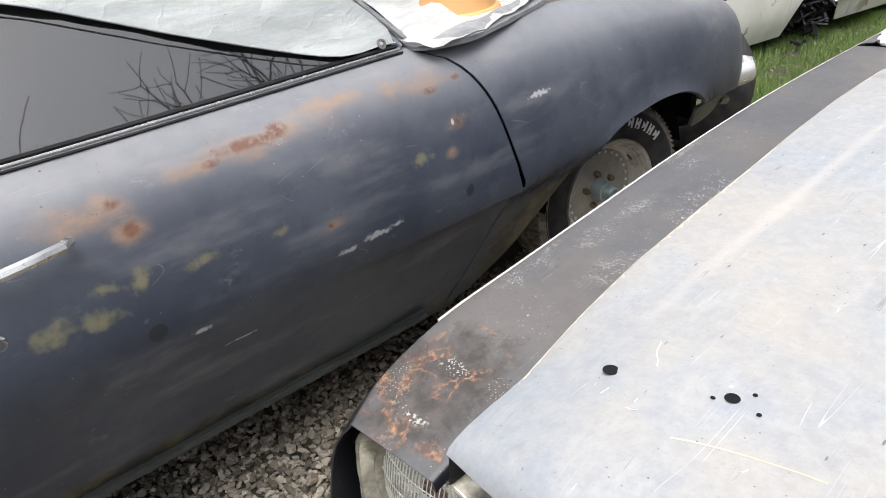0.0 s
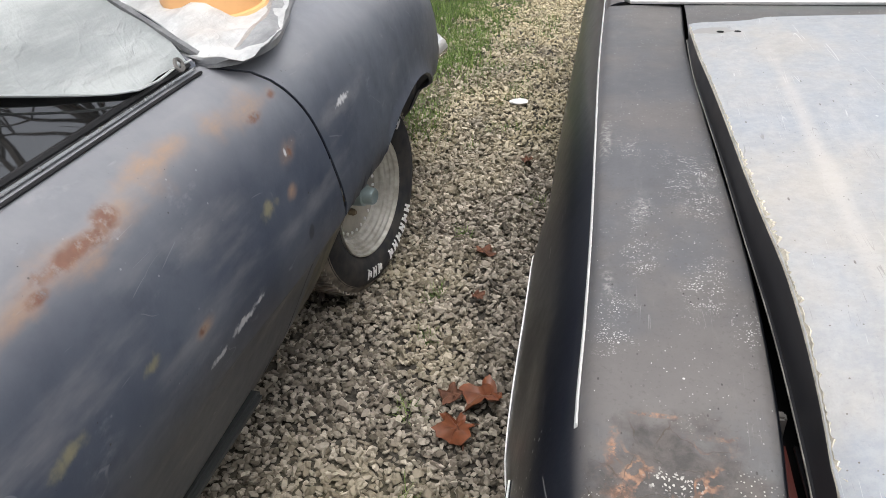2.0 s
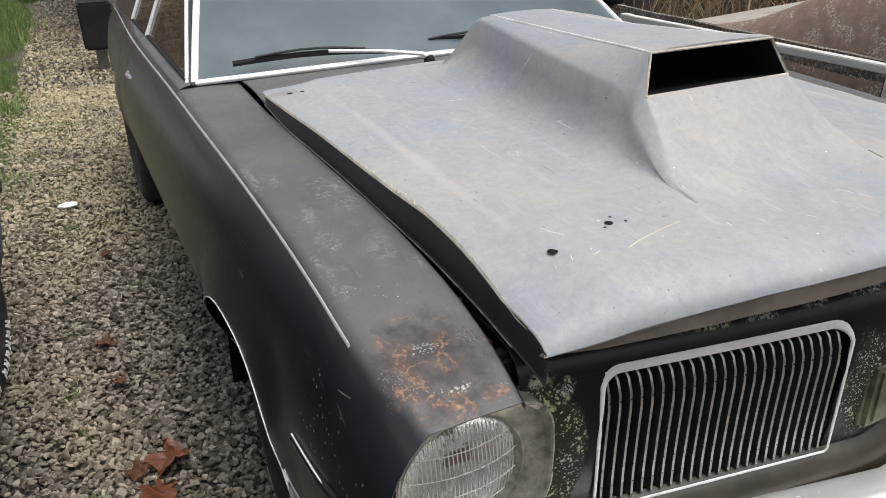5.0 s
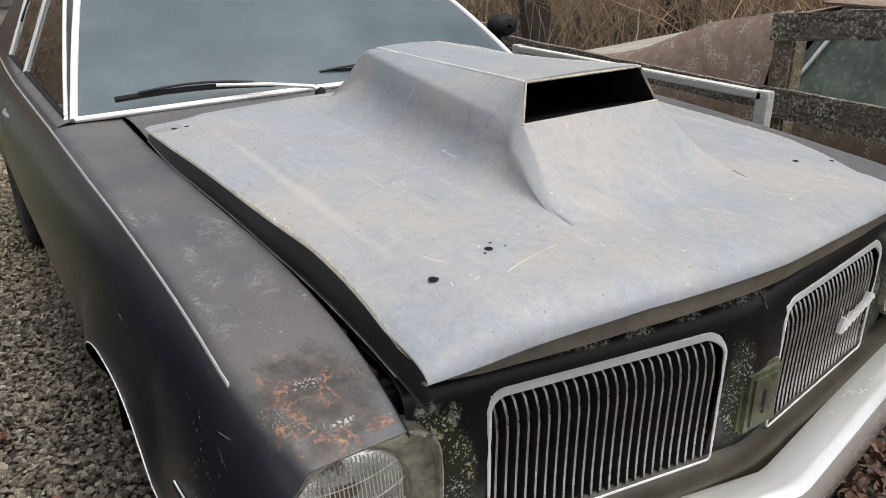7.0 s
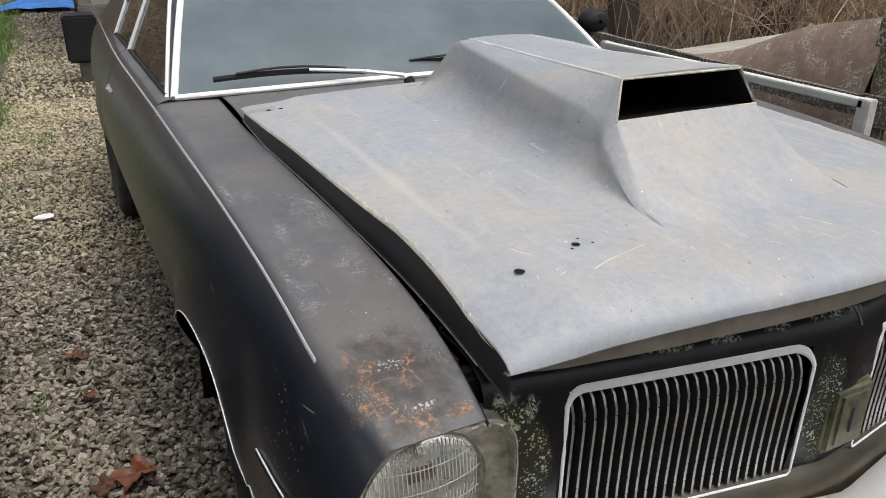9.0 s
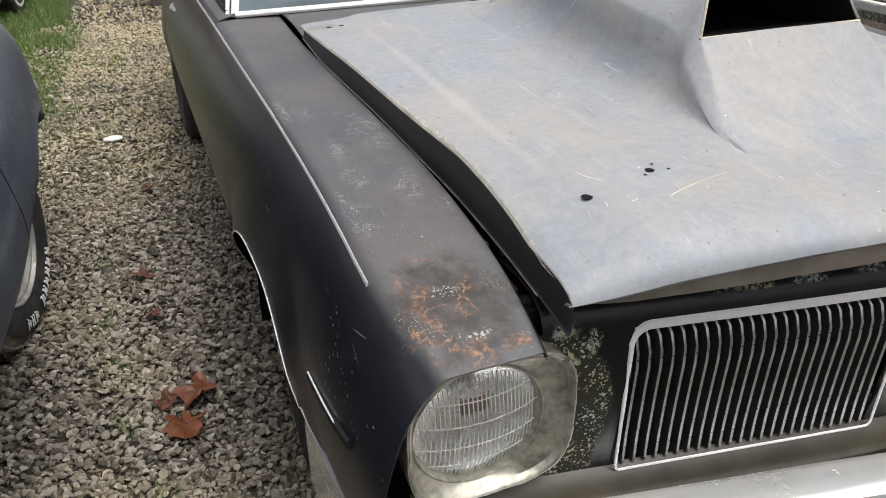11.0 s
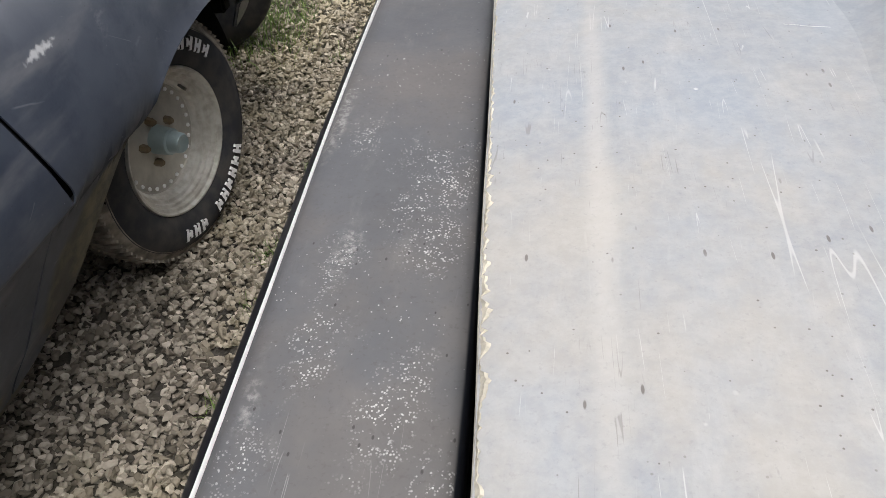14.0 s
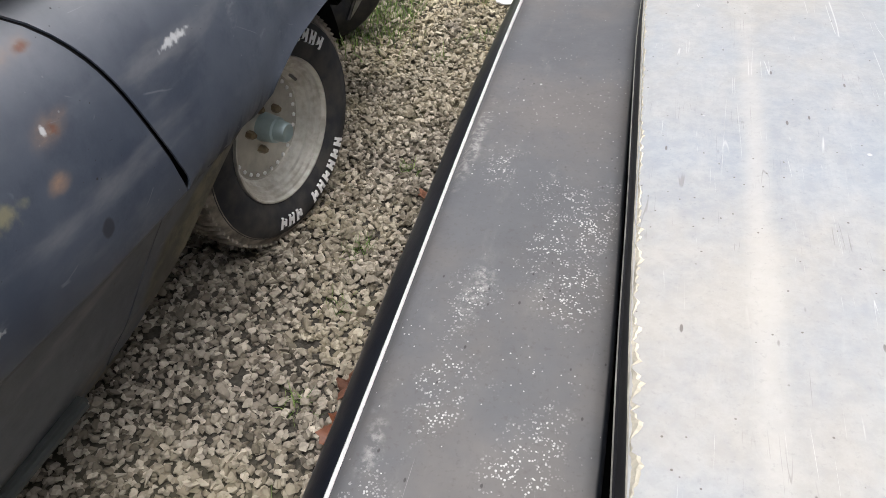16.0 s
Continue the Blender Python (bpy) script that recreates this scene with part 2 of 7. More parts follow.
def make_black():
    """Dusty black paint: lichen specks on the upper side, cracked rust at the nose of the wing."""
    k = Mat("dusty_black_paint", rough=0.4)
    base = k.mix(k.step(k.noise(5, 6), 0.3, 0.72), (0.007, 0.0085, 0.014), (0.015, 0.017, 0.023))
    up = k.node("ShaderNodeSeparateXYZ")
    k.nt.links.new(k.nt.nodes.new("ShaderNodeNewGeometry").outputs["Normal"], up.inputs[0])
    flat = k.step(up.outputs[2], 0.70, 0.93)
    # upper side greyer: dust, with the sky's reflection worked into its tone
    dust_sheen = k.op("MULTIPLY", flat, k.op("ADD", k.op("MULTIPLY", k.noise(7, 8, 0.7), 0.6), 0.45))
    tint = k.mix(k.step(k.noise(3.2, 6, 0.65), 0.40, 0.60), (0.130, 0.132, 0.140), (0.166, 0.155, 0.149))
    base = k.mix(dust_sheen, base, tint)
    smear = k.op("MULTIPLY", k.step(k.noise(26, 7, 0.75, co=k.scaled(1.0, 0.35, 1)), 0.54, 0.76), flat)
    base = k.mix(k.op("MULTIPLY", smear, 0.30), base, (0.225, 0.215, 0.205))
    grain = k.op("MULTIPLY", k.step(k.noise(210, 4, 0.6), 0.55, 0.70), flat)
    base = k.mix(k.op("MULTIPLY", grain, 0.35), base, (0.070, 0.064, 0.060))
    pits = k.op("MULTIPLY", k.step(k.cells(70, co=k.scaled(1, 0.55, 1, 20)).outputs["Distance"], 0.10, 0.06), k.step(k.noise(6, 3), 0.42, 0.55))
    base = k.mix(k.op("MULTIPLY", k.op("MULTIPLY", pits, flat), 0.75), base, (0.02, 0.018, 0.017))
    # lichen: loose clusters of pale grains, a few rings
    clumps = k.any(*[k.blob((x, y, 0.94), (rx * 1.35, ry * 1.3, 0.1), 1.2, 24, 1.0) for x, y, rx, ry in (
        (-0.770, 0.97, 0.040, 0.070), (-0.765, 0.87, 0.035, 0.060), (-0.800, 0.92, 0.030, 0.030), (-0.862, 0.82, 0.022, 0.050), (-0.860, 0.72, 0.022, 0.040),
        (-0.780, 0.66, 0.035, 0.070), (-0.890, 0.63, 0.020, 0.040), (-0.886, 0.56, 0.025, 0.030), (-0.872, 1.04, 0.025, 0.035), (-0.74, 0.60, 0.02, 0.05))])
    grains = k.op("MULTIPLY", k.step(k.cells(330).outputs["Distance"], 0.40, 0.28), k.step(k.noise(85, 5, 0.7), 0.48, 0.56))
    coarse = k.op("MULTIPLY", k.step(k.cells(170, co=k.warped(0.01, 120)).outputs["Distance"], 0.26, 0.16), k.step(k.noise(60, 4, 0.7), 0.47, 0.53))
    specks = k.op("MULTIPLY", k.any(grains, coarse), clumps)
    wide = k.op("MULTIPLY", k.op("MULTIPLY", k.step(k.cells(150).outputs["Distance"], 0.15, 0.09), k.step(k.noise(8, 5, 0.7), 0.44, 0.58)), k.step(k.noise(70, 3), 0.46, 0.54))
    thin = k.any(k.step(k.cells(24).outputs["Distance"], 0.042, 0.030), k.step(k.cells(70).outputs["Distance"], 0.05, 0.035))
    specks = k.op("MULTIPLY", k.any(specks, wide, thin), flat)
    base = k.mix(k.op("MULTIPLY", specks, 0.85), base, (0.60, 0.60, 0.58))
    haze = k.op("MULTIPLY", k.op("MULTIPLY", k.any(k.blob((-0.912, 1.09, 0.95), (0.014, 0.10, 0.06), 0.7, 30, 0.9), k.blob((-0.855, 0.84, 0.95), (0.020, 0.06, 0.06), 0.9, 30, 0.9), k.blob((-0.898, 0.66, 0.95), (0.012, 0.08, 0.06), 0.9, 30, 0.9)), flat), k.step(k.noise(130, 6, 0.7), 0.42, 0.66))
    base = k.mix(k.op("MULTIPLY", haze, 0.7), base, (0.42, 0.41, 0.39))
    scr = k.op("MULTIPLY", k.scratches(38, 0.030), k.step(k.noise(3, 3), 0.5, 0.6))
    base = k.mix(k.op("MULTIPLY", scr, 0.5), base, (0.34, 0.34, 0.33))
    chalk = k.op("MULTIPLY", k.step(k.cells(75).outputs["Distance"], 0.22, 0.12), k.any(k.blob((-0.97, 0.45, 0.74), (0.06, 0.10, 0.10), 0.8, 18), k.blob((-0.91, 0.28, 0.64), (0.08, 0.08, 0.14), 0.9, 18)))
    base = k.mix(k.op("MULTIPLY", chalk, 0.8), base, (0.34, 0.35, 0.34))
    rub = k.op("MULTIPLY", k.blob((-1.0, 1.03, 0.85), (0.06, 0.05, 0.05), 0.9, 20, 0.9), k.step(k.noise(60, 4, co=k.scaled(1, 1, 0.3)), 0.52, 0.66))
    base = k.mix(k.op("MULTIPLY", rub, 0.5), base, (0.16, 0.15, 0.14))
    # the lifted, crackled nose
    zone = k.op("MULTIPLY", k.blob((-0.825, 0.335, 0.88), (0.104, 0.132, 0.12), 0.55, 22, 0.40), k.step(up.outputs[2], 0.25, 0.6))
    mott = k.step(k.noise(30, 8, 0.72, distortion=0.3), 0.36, 0.66)
    base = k.mix(k.op("MULTIPLY", zone, 0.88), base, k.mix(mott, (0.036, 0.032, 0.030), (0.094, 0.082, 0.074)))
    bent = k.warped(0.05, 20)
    crack = k.step(k.cells(20, co=bent, feature="DISTANCE_TO_EDGE").outputs["Distance"], 0.024, 0.006)
    crack = k.op("MULTIPLY", k.op("MULTIPLY", crack, zone), k.step(k.noise(12, 4), 0.44, 0.54))
    orange = k.any(*[k.blob((x, y, 0.87), (rx, ry, 0.08), 1.0, 42, 0.8) for x, y, rx, ry in (
        (-0.886, 0.400, 0.010, 0.035), (-0.876, 0.346, 0.018, 0.022), (-0.862, 0.312, 0.015, 0.022), (-0.895, 0.302, 0.012, 0.016), (-0.776, 0.428, 0.026, 0.006), (-0.845, 0.448, 0.030, 0.005), (-0.762, 0.262, 0.028, 0.014), (-0.83, 0.262, 0.020, 0.010))])
    fringe = k.op("MULTIPLY", k.op("MULTIPLY", zone, k.step(k.cells(26, co=k.warped(0.06, 26), feature="DISTANCE_TO_EDGE").outputs["Distance"], 0.085, 0.03)), k.step(k.noise(11, 5, 0.65), 0.50, 0.60))
    rust = k.any(k.op("MULTIPLY", orange, k.step(k.noise(70, 7, 0.75), 0.40, 0.58)), k.op("MULTIPLY", fringe, 0.75))
    base = k.mix(k.op("MULTIPLY", rust, 0.92), base, k.mix(k.step(k.noise(90, 5), 0.40, 0.62), (0.115, 0.058, 0.035), (0.40, 0.205, 0.115)))
    base = k.mix(k.op("MULTIPLY", crack, 0.55), base, (0.050, 0.032, 0.022))
    white = k.any(k.op("MULTIPLY", k.blob((-0.823, 0.371, 0.88), (0.034, 0.016, 0.06), 0.9, 34, 0.8), k.step(k.cells(230, co=k.warped(0.01, 90)).outputs["Distance"], 0.36, 0.26)),
                  k.op("MULTIPLY", k.blob((-0.812, 0.283, 0.86), (0.024, 0.010, 0.06), 1.2, 60, 0.8), k.step(k.noise(170, 5), 0.52, 0.58)),
                  k.op("MULTIPLY", k.op("MULTIPLY", zone, k.step(k.cells(260).outputs["Distance"], 0.26, 0.18)), k.step(k.noise(15, 4), 0.54, 0.62)))
    base = k.mix(k.op("MULTIPLY", white, 0.8), base, (0.50, 0.49, 0.45))
    k.color(base)
    k.b.inputs["Specular IOR Level"].default_value = 0.5
    k.rough(k.op("ADD", k.op("MULTIPLY", k.any(flat, zone), 0.22), k.op("ADD", k.op("MULTIPLY", k.noise(40, 4), 0.14), 0.24)))
    relief = k.op("ADD", k.op("ADD", k.op("MULTIPLY", k.noise(140, 5), 0.7), k.op("MULTIPLY", k.any(specks, white), 1.5)), k.op("MULTIPLY", zone, k.op("ADD", k.op("MULTIPLY", mott, 1.6), k.op("MULTIPLY", crack, -2.5))))
    return k.bump(relief, 0.20, 0.0014).m


def make_header():
    """Black nose panel grown with pale lichen."""
    k = Mat("lichened_black_panel", rough=0.38)
    base = k.mix(k.step(k.noise(6, 5), 0.35, 0.7), (0.007, 0.007, 0.008), (0.014, 0.014, 0.015))
    where = k.any(k.blob((-0.648, 0.25, 0.64), (0.062, 0.2, 0.20), 0.6, 11, 0.25), k.blob((-0.03, 0.17, 0.66), (0.050, 0.2, 0.15), 0.7, 12, 0.4),
                  k.blob((0.62, 0.25, 0.62), (0.07, 0.2, 0.15), 0.5, 9))
    crumbs = k.op("MULTIPLY", k.step(k.cells(190, co=k.warped(0.008, 90)).outputs["Distance"], 0.36, 0.26), k.step(k.noise(38, 5, 0.7), 0.44, 0.50))
    discs = k.op("MULTIPLY", k.step(k.cells(95, co=k.warped(0.012, 70)).outputs["Distance"], 0.34, 0.27), k.step(k.noise(24, 4), 0.47, 0.53))
    crust = k.op("MULTIPLY", k.any(crumbs, discs), where)
    patches = k.op("MULTIPLY", k.any(k.blob((-0.665, 0.25, 0.822), (0.026, 0.2, 0.018), 1.0, 50, 0.8), k.blob((-0.622, 0.25, 0.800), (0.015, 0.2, 0.026), 1.0, 50, 0.8), k.blob((-0.655, 0.25, 0.77), (0.016, 0.2, 0.020), 1.0, 54, 0.8)), k.step(k.noise(120, 7, 0.8), 0.485, 0.515))
    lip = k.op("MULTIPLY", k.op("MULTIPLY", k.blob((-0.28, 0.2, 0.862), (0.40, 0.2, 0.016), 0.5, 14), k.step(k.noise(130, 7, 0.8), 0.50, 0.53)), k.step(k.noise(12, 4), 0.45, 0.53))
    crust = k.any(crust, patches, lip)
    base = k.mix(k.op("MULTIPLY", where, 0.4), base, (0.055, 0.058, 0.028))
    base = k.mix(crust, base, k.mix(k.step(k.noise(9, 3), 0.46, 0.62), (0.44, 0.47, 0.44), (0.43, 0.43, 0.27)))
    k.color(base).rough(k.op("ADD", k.op("MULTIPLY", k.any(crust, where), 0.35), 0.3))
    return k.bump(k.op("ADD", k.noise(90, 4), k.op("MULTIPLY", crust, 2)), 0.25, 0.002).m


def make_hood():
    """Pale grey primer on fibreglass: warm stains, specks, rubbed streaks, fine mottling."""
    k = Mat("pale_grey_primer", rough=0.5)
    warm = k.step(k.noise(3.0, 7, 0.68, co=k.scaled(1, 0.7, 1)), 0.36, 0.64)
    base = k.mix(warm, (0.292, 0.320, 0.358), (0.375, 0.358, 0.332))
    cloud = k.step(k.noise(7, 7, 0.7, distortion=0.4), 0.42, 0.70)
    base = k.mix(k.op("MULTIPLY", cloud, 0.55), base, (0.265, 0.283, 0.312))
    wiped = k.step(k.noise(18, 7, 0.72, co=k.scaled(1.0, 0.22, 1)), 0.52, 0.74)
    base = k.mix(k.op("MULTIPLY", wiped, 0.40), base, (0.47, 0.47, 0.465))
    across = k.op("MULTIPLY", k.step(k.noise(20, 6, 0.7, co=k.scaled(0.2, 1.0, 1, 12)), 0.56, 0.76), k.step(k.noise(3, 3), 0.46, 0.6))
    base = k.mix(k.op("MULTIPLY", across, 0.35), base, (0.27, 0.28, 0.30))
    # pale bands: light caught along the two creases, put into the colour
    band = k.any(k.blob((-0.612, 0.95, 1.0), (0.020, 0.75, 0.1), 0.35, 4, 0.9), k.blob((0.545, 0.95, 1.0), (0.020, 0.75, 0.1), 0.35, 4, 0.9))
    base = k.mix(k.op("MULTIPLY", band, 0.55), base, (0.50, 0.48, 0.45))
    mott = k.step(k.noise(55, 7, 0.75), 0.36, 0.68)
    base = k.mix(k.op("MULTIPLY", mott, 0.22), base, (0.56, 0.555, 0.54))
    fine = k.step(k.noise(240, 4, 0.6), 0.56, 0.72)
    base = k.mix(k.op("MULTIPLY", fine, 0.22), base, (0.20, 0.20, 0.20))
    specks = k.any(k.step(k.cells(34).outputs["Distance"], 0.042, 0.028),
                   k.op("MULTIPLY", k.step(k.cells(52, co=k.scaled(1, 0.3, 1, -30)).outputs["Distance"], 0.085, 0.05), k.step(k.noise(6, 3), 0.45, 0.55)))
    base = k.mix(k.op("MULTIPLY", specks, 0.8), base, (0.11, 0.095, 0.085))
    chips = k.op("MULTIPLY", k.step(k.cells(19).outputs["Distance"], 0.06, 0.03), k.step(k.noise(4, 3), 0.5, 0.58))
    base = k.mix(chips, base, (0.75, 0.75, 0.72))
    dots = k.op("MULTIPLY", k.step(k.cells(75).outputs["Distance"], 0.09, 0.05), k.step(k.noise(5, 4), 0.42, 0.55))
    base = k.mix(k.op("MULTIPLY", dots, 0.9), base, (0.13, 0.115, 0.10))
    base = k.mix(k.op("MULTIPLY", k.scratches(42, 0.030), 0.5), base, (0.66, 0.66, 0.64))
    base = k.mix(k.op("MULTIPLY", k.scratches(17, 0.018), 0.5), base, (0.62, 0.62, 0.60))
    base = k.mix(k.op("MULTIPLY", k.op("MULTIPLY", k.scratches(60, 0.05), k.step(k.noise(7, 3), 0.46, 0.56)), 0.5), base, (0.17, 0.16, 0.15))
    # front roll darker and bluer: shade on its forward face put into colour
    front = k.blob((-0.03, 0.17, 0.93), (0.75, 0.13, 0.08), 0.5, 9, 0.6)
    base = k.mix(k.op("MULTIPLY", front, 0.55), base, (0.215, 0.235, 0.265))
    nicks = k.op("MULTIPLY", k.op("MULTIPLY", front, k.step(k.noise(70, 3, co=k.scaled(1, 1, 0.3)), 0.66, 0.72)), k.step(k.noise(9, 3), 0.47, 0.57))
    base = k.mix(k.op("MULTIPLY", nicks, 0.8), base, (0.72, 0.72, 0.70))
    brown = k.op("MULTIPLY", k.op("MULTIPLY", front, k.step(k.noise(60, 5, co=k.scaled(1, 0.5, 0.5)), 0.60, 0.70)), k.step(k.noise(11, 3), 0.5, 0.6))
    base = k.mix(k.op("MULTIPLY", brown, 0.7), base, (0.17, 0.13, 0.09))
    grime = k.op("MULTIPLY", k.blob((-0.10, 0.17, 0.905), (0.62, 0.3, 0.022), 0.6, 12), 0.45)
    base = k.mix(grime, base, (0.33, 0.29, 0.22))
    patch = k.any(k.blob((-0.70, 1.55, 1.01), (0.05, 0.028, 0.05), 0.5, 22, 0.15), k.blob((-0.22, 1.585, 1.02), (0.035, 0.03, 0.05), 0.6, 24, 0.15))
    base = k.mix(k.op("MULTIPLY", patch, 0.8), base, (0.27, 0.26, 0.245))
    k.color(base).rough(k.op("ADD", k.op("MULTIPLY", k.noise(12, 6, 0.7), 0.3), 0.36))
    return k.bump(k.op("ADD", k.op("ADD", k.noise(120, 5), k.op("MULTIPLY", k.noise(9, 3), 2.0)), k.op("MULTIPLY", specks, 1.0)), 0.10, 0.0012).m


def make_chrome(name, tone=0.75, worn=0.35, rough=0.16):
    """Old chrome: bright, with dull and pitted patches."""
    k = Mat(name, (tone,) * 3, rough, 1.0)
    wear = k.step(k.noise(38, 6, 0.7), 0.5, 0.72)
    k.color(k.mix(k.op("MULTIPLY", wear, worn), (tone, tone, tone * 0.98), (0.33, 0.30, 0.26)))
    k.rough(k.op("ADD", k.op("MULTIPLY", wear, 0.35), rough))
    return k.bump(k.noise(150, 4), 0.05, 0.0006).m


def make_bumper():
    """Weathered bright plating: chalky, streaked along its length, brown where it has flaked."""
    k = Mat("flaking_chrome", (0.9, 0.9, 0.9), 0.2, 0.7)
    streak = k.step(k.noise(30, 7, 0.75, co=k.scaled(0.12, 0.12, 1.6)), 0.50, 0.66)
    base = k.mix(k.op("MULTIPLY", streak, 0.35), (0.93, 0.93, 0.92), (0.60, 0.585, 0.55))
    flake = k.op("MULTIPLY", k.step(k.noise(90, 7, 0.8, co=k.scaled(0.4, 0.4, 1)), 0.60, 0.66), k.step(k.noise(5, 4), 0.46, 0.62))
    base = k.mix(k.op("MULTIPLY", flake, 0.8), base, (0.20, 0.165, 0.115))
    k.color(base)
    k.rough(k.op("ADD", k.op("MULTIPLY", streak, 0.18), k.op("ADD", k.op("MULTIPLY", flake, 0.4), 0.16)))
    return k.bump(k.op("ADD", k.noise(120, 5), flake), 0.10, 0.001).m


def make_tarp(name, dark, light):
    """Woven plastic sheet: creased, streaked, dull where it is dirty."""
    k = Mat(name, light, 0.4)
    streak = k.step(k.noise(9, 8, 0.75, co=k.scaled(1.0, 0.25, 1.6, 8)), 0.36, 0.66)
    base = k.mix(streak, dark, light)
    crease = k.step(k.cells(9, co=k.warped(0.22, 7), feature="DISTANCE_TO_EDGE").outputs["Distance"], 0.05, 0.0)
    fine = k.step(k.noise(36, 6, 0.7, co=k.scaled(1, 0.3, 1, 15)), 0.58, 0.70)
    base = k.mix(k.op("MULTIPLY", fine, 0.35), base, dark)
    specks = k.op("MULTIPLY", k.step(k.cells(40).outputs["Distance"], 0.07, 0.04), k.step(k.noise(4, 3), 0.55, 0.6))
    base = k.mix(k.op("MULTIPLY", specks, 0.8), base, (0.06, 0.06, 0.06))
    k.color(base).rough(k.op("ADD", k.op("MULTIPLY", streak, 0.15), 0.30))
    return k.bump(k.op("ADD", k.op("ADD", k.op("MULTIPLY", k.noise(14, 5, 0.6, co=k.warped(0.1, 6)), 1.2), k.op("MULTIPLY", crease, 0.10)), k.op("MULTIPLY", fine, 0.12)), 0.5, 0.010).m


def make_glass(name, tint, alpha, dirt, rough=0.04, ior=1.6):
    """Window glass with a film of dirt: what it lets through depends on the dirt alone."""
    k = Mat(name, tint, rough)
    film = k.op("ADD", k.op("MULTIPLY", k.step(k.noise(3.0, 6), 0.3, 0.75), 0.25), k.op("MULTIPLY", k.noise(40, 5), 0.03))
    k.color(k.mix(film, tint, dirt))
    k.put(k.b.inputs["Alpha"], k.op("ADD", k.op("MULTIPLY", film, 0.4), alpha))
    k.b.inputs["IOR"].default_value = ior
    return k.m


def make_gravel_bed():
    k = Mat("gravel_soil", rough=0.9)
    c1 = k.mix(k.cells(46).outputs["Color"], (0.030, 0.026, 0.021), (0.085, 0.076, 0.063))
    c2 = k.mix(k.step(k.noise(2.0, 5), 0.35, 0.65), (0.050, 0.044, 0.036), c1)
    yellow = k.step(k.noise(0.9, 5), 0.48, 0.62)
    k.color(k.mix(k.op("MULTIPLY", yellow, 0.25), c2, (0.24, 0.22, 0.11)))
    return k.bump(k.any(k.cells(46).outputs["Distance"], k.noise(60, 5)), 0.9, 0.012).m


def make_pebble():
    """Crushed limestone: each stone its own tone."""
    k = Mat("crushed_stone", rough=0.85)
    rnd = k.nt.nodes.new("ShaderNodeNewGeometry").outputs["Random Per Island"]
    tone = k.node("ShaderNodeValToRGB")
    k.nt.links.new(rnd, tone.inputs[0])
    els = tone.color_ramp.elements
    els[0].position, els[0].color = 0.0, (0.059, 0.051, 0.041, 1)
    els[1].position, els[1].color = 1.0, (0.552, 0.497, 0.419, 1)
    for p, c in ((0.2, (0.152, 0.129, 0.102, 1)), (0.6, (0.293, 0.261, 0.216, 1)), (0.88, (0.418, 0.377, 0.321, 1))):
        e = els.new(p)
        e.color = c
    base = k.mix(k.op("MULTIPLY", k.step(k.noise(90, 5), 0.4, 0.7), 0.4), tone.outputs[0], (0.17, 0.150, 0.122))
    moss = k.op("MULTIPLY", k.step(k.noise(0.8, 5), 0.52, 0.66), 0.28)
    k.color(k.mix(k.any(moss, k.op("MULTIPLY", k.blob((-1.4, 7.2, 0.0), (1.6, 6.2, 0.6), 0.9, 1.4, 0.9), k.op("MULTIPLY", k.step(k.noise(5, 5), 0.22, 0.5), 0.85))), base, (0.52, 0.455, 0.30)))
    return k.bump(k.noise(140, 5), 0.4, 0.002).m


def make_leafy(name, a, b, rough=0.6):
    """Blades and leaves: each its own tone between two greens or browns."""
    k = Mat(name, a, rough)
    rnd = k.nt.nodes.new("ShaderNodeNewGeometry").outputs["Random Per Island"]
    k.color(k.mix(rnd, a, b))
    k.b.inputs["Subsurface Weight"].default_value = 0.0
    return k.m


def make_wood(name, a, b, lichen=0.0, grain=(3, 40, 40)):
    k = Mat(name, a, 0.8)
    g = k.noise(1.0, 6, 0.65, co=k.scaled(*grain))
    base = k.mix(k.step(g, 0.3, 0.7), a, b)
    if lichen:
        spots = k.op("MULTIPLY", k.step(k.noise(75, 6, 0.75), 0.515, 0.56), k.step(k.noise(7, 4), 0.5 - lichen * 0.2, 0.62))
        base = k.mix(spots, base, (0.46, 0.45, 0.37))
    k.color(base)
    return k.bump(g, 0.6, 0.004).m


def make_white_body():
    """Old white car paint with rust and green algae."""
    k = Mat("old_white_paint", rough=0.45)
    base = k.mix(k.step(k.noise(2.5, 5), 0.35, 0.7), (0.66, 0.67, 0.63), (0.80, 0.80, 0.77))
    rust = k.op("MULTIPLY", k.step(k.noise(4.0, 7, 0.65), 0.56, 0.62), 0.9)
    runs = k.op("MULTIPLY", k.step(k.noise(9, 5, co=k.scaled(4, 4, 0.5)), 0.6, 0.75), 0.4)
    base = k.mix(runs, base, (0.30, 0.27, 0.18))
    base = k.mix(k.op("MULTIPLY", rust, k.step(k.noise(1.3, 2), 0.45, 0.6)), base, (0.16, 0.065, 0.045))
    k.color(base)
    return k.bump(k.noise(70, 5), 0.15, 0.002).m


def make_rim():
    k = Mat("spun_aluminium", (0.62, 0.61, 0.58), 0.32, 1.0)
    n = k.noise(30, 6)
    k.color(k.mix(k.step(n, 0.35, 0.7), (0.80, 0.79, 0.75), (0.58, 0.56, 0.51)))
    k.b.inputs["Metallic"].default_value = 0.7
    k.rough(k.op("ADD", k.op("MULTIPLY", n, 0.25), 0.28))
    return k.m


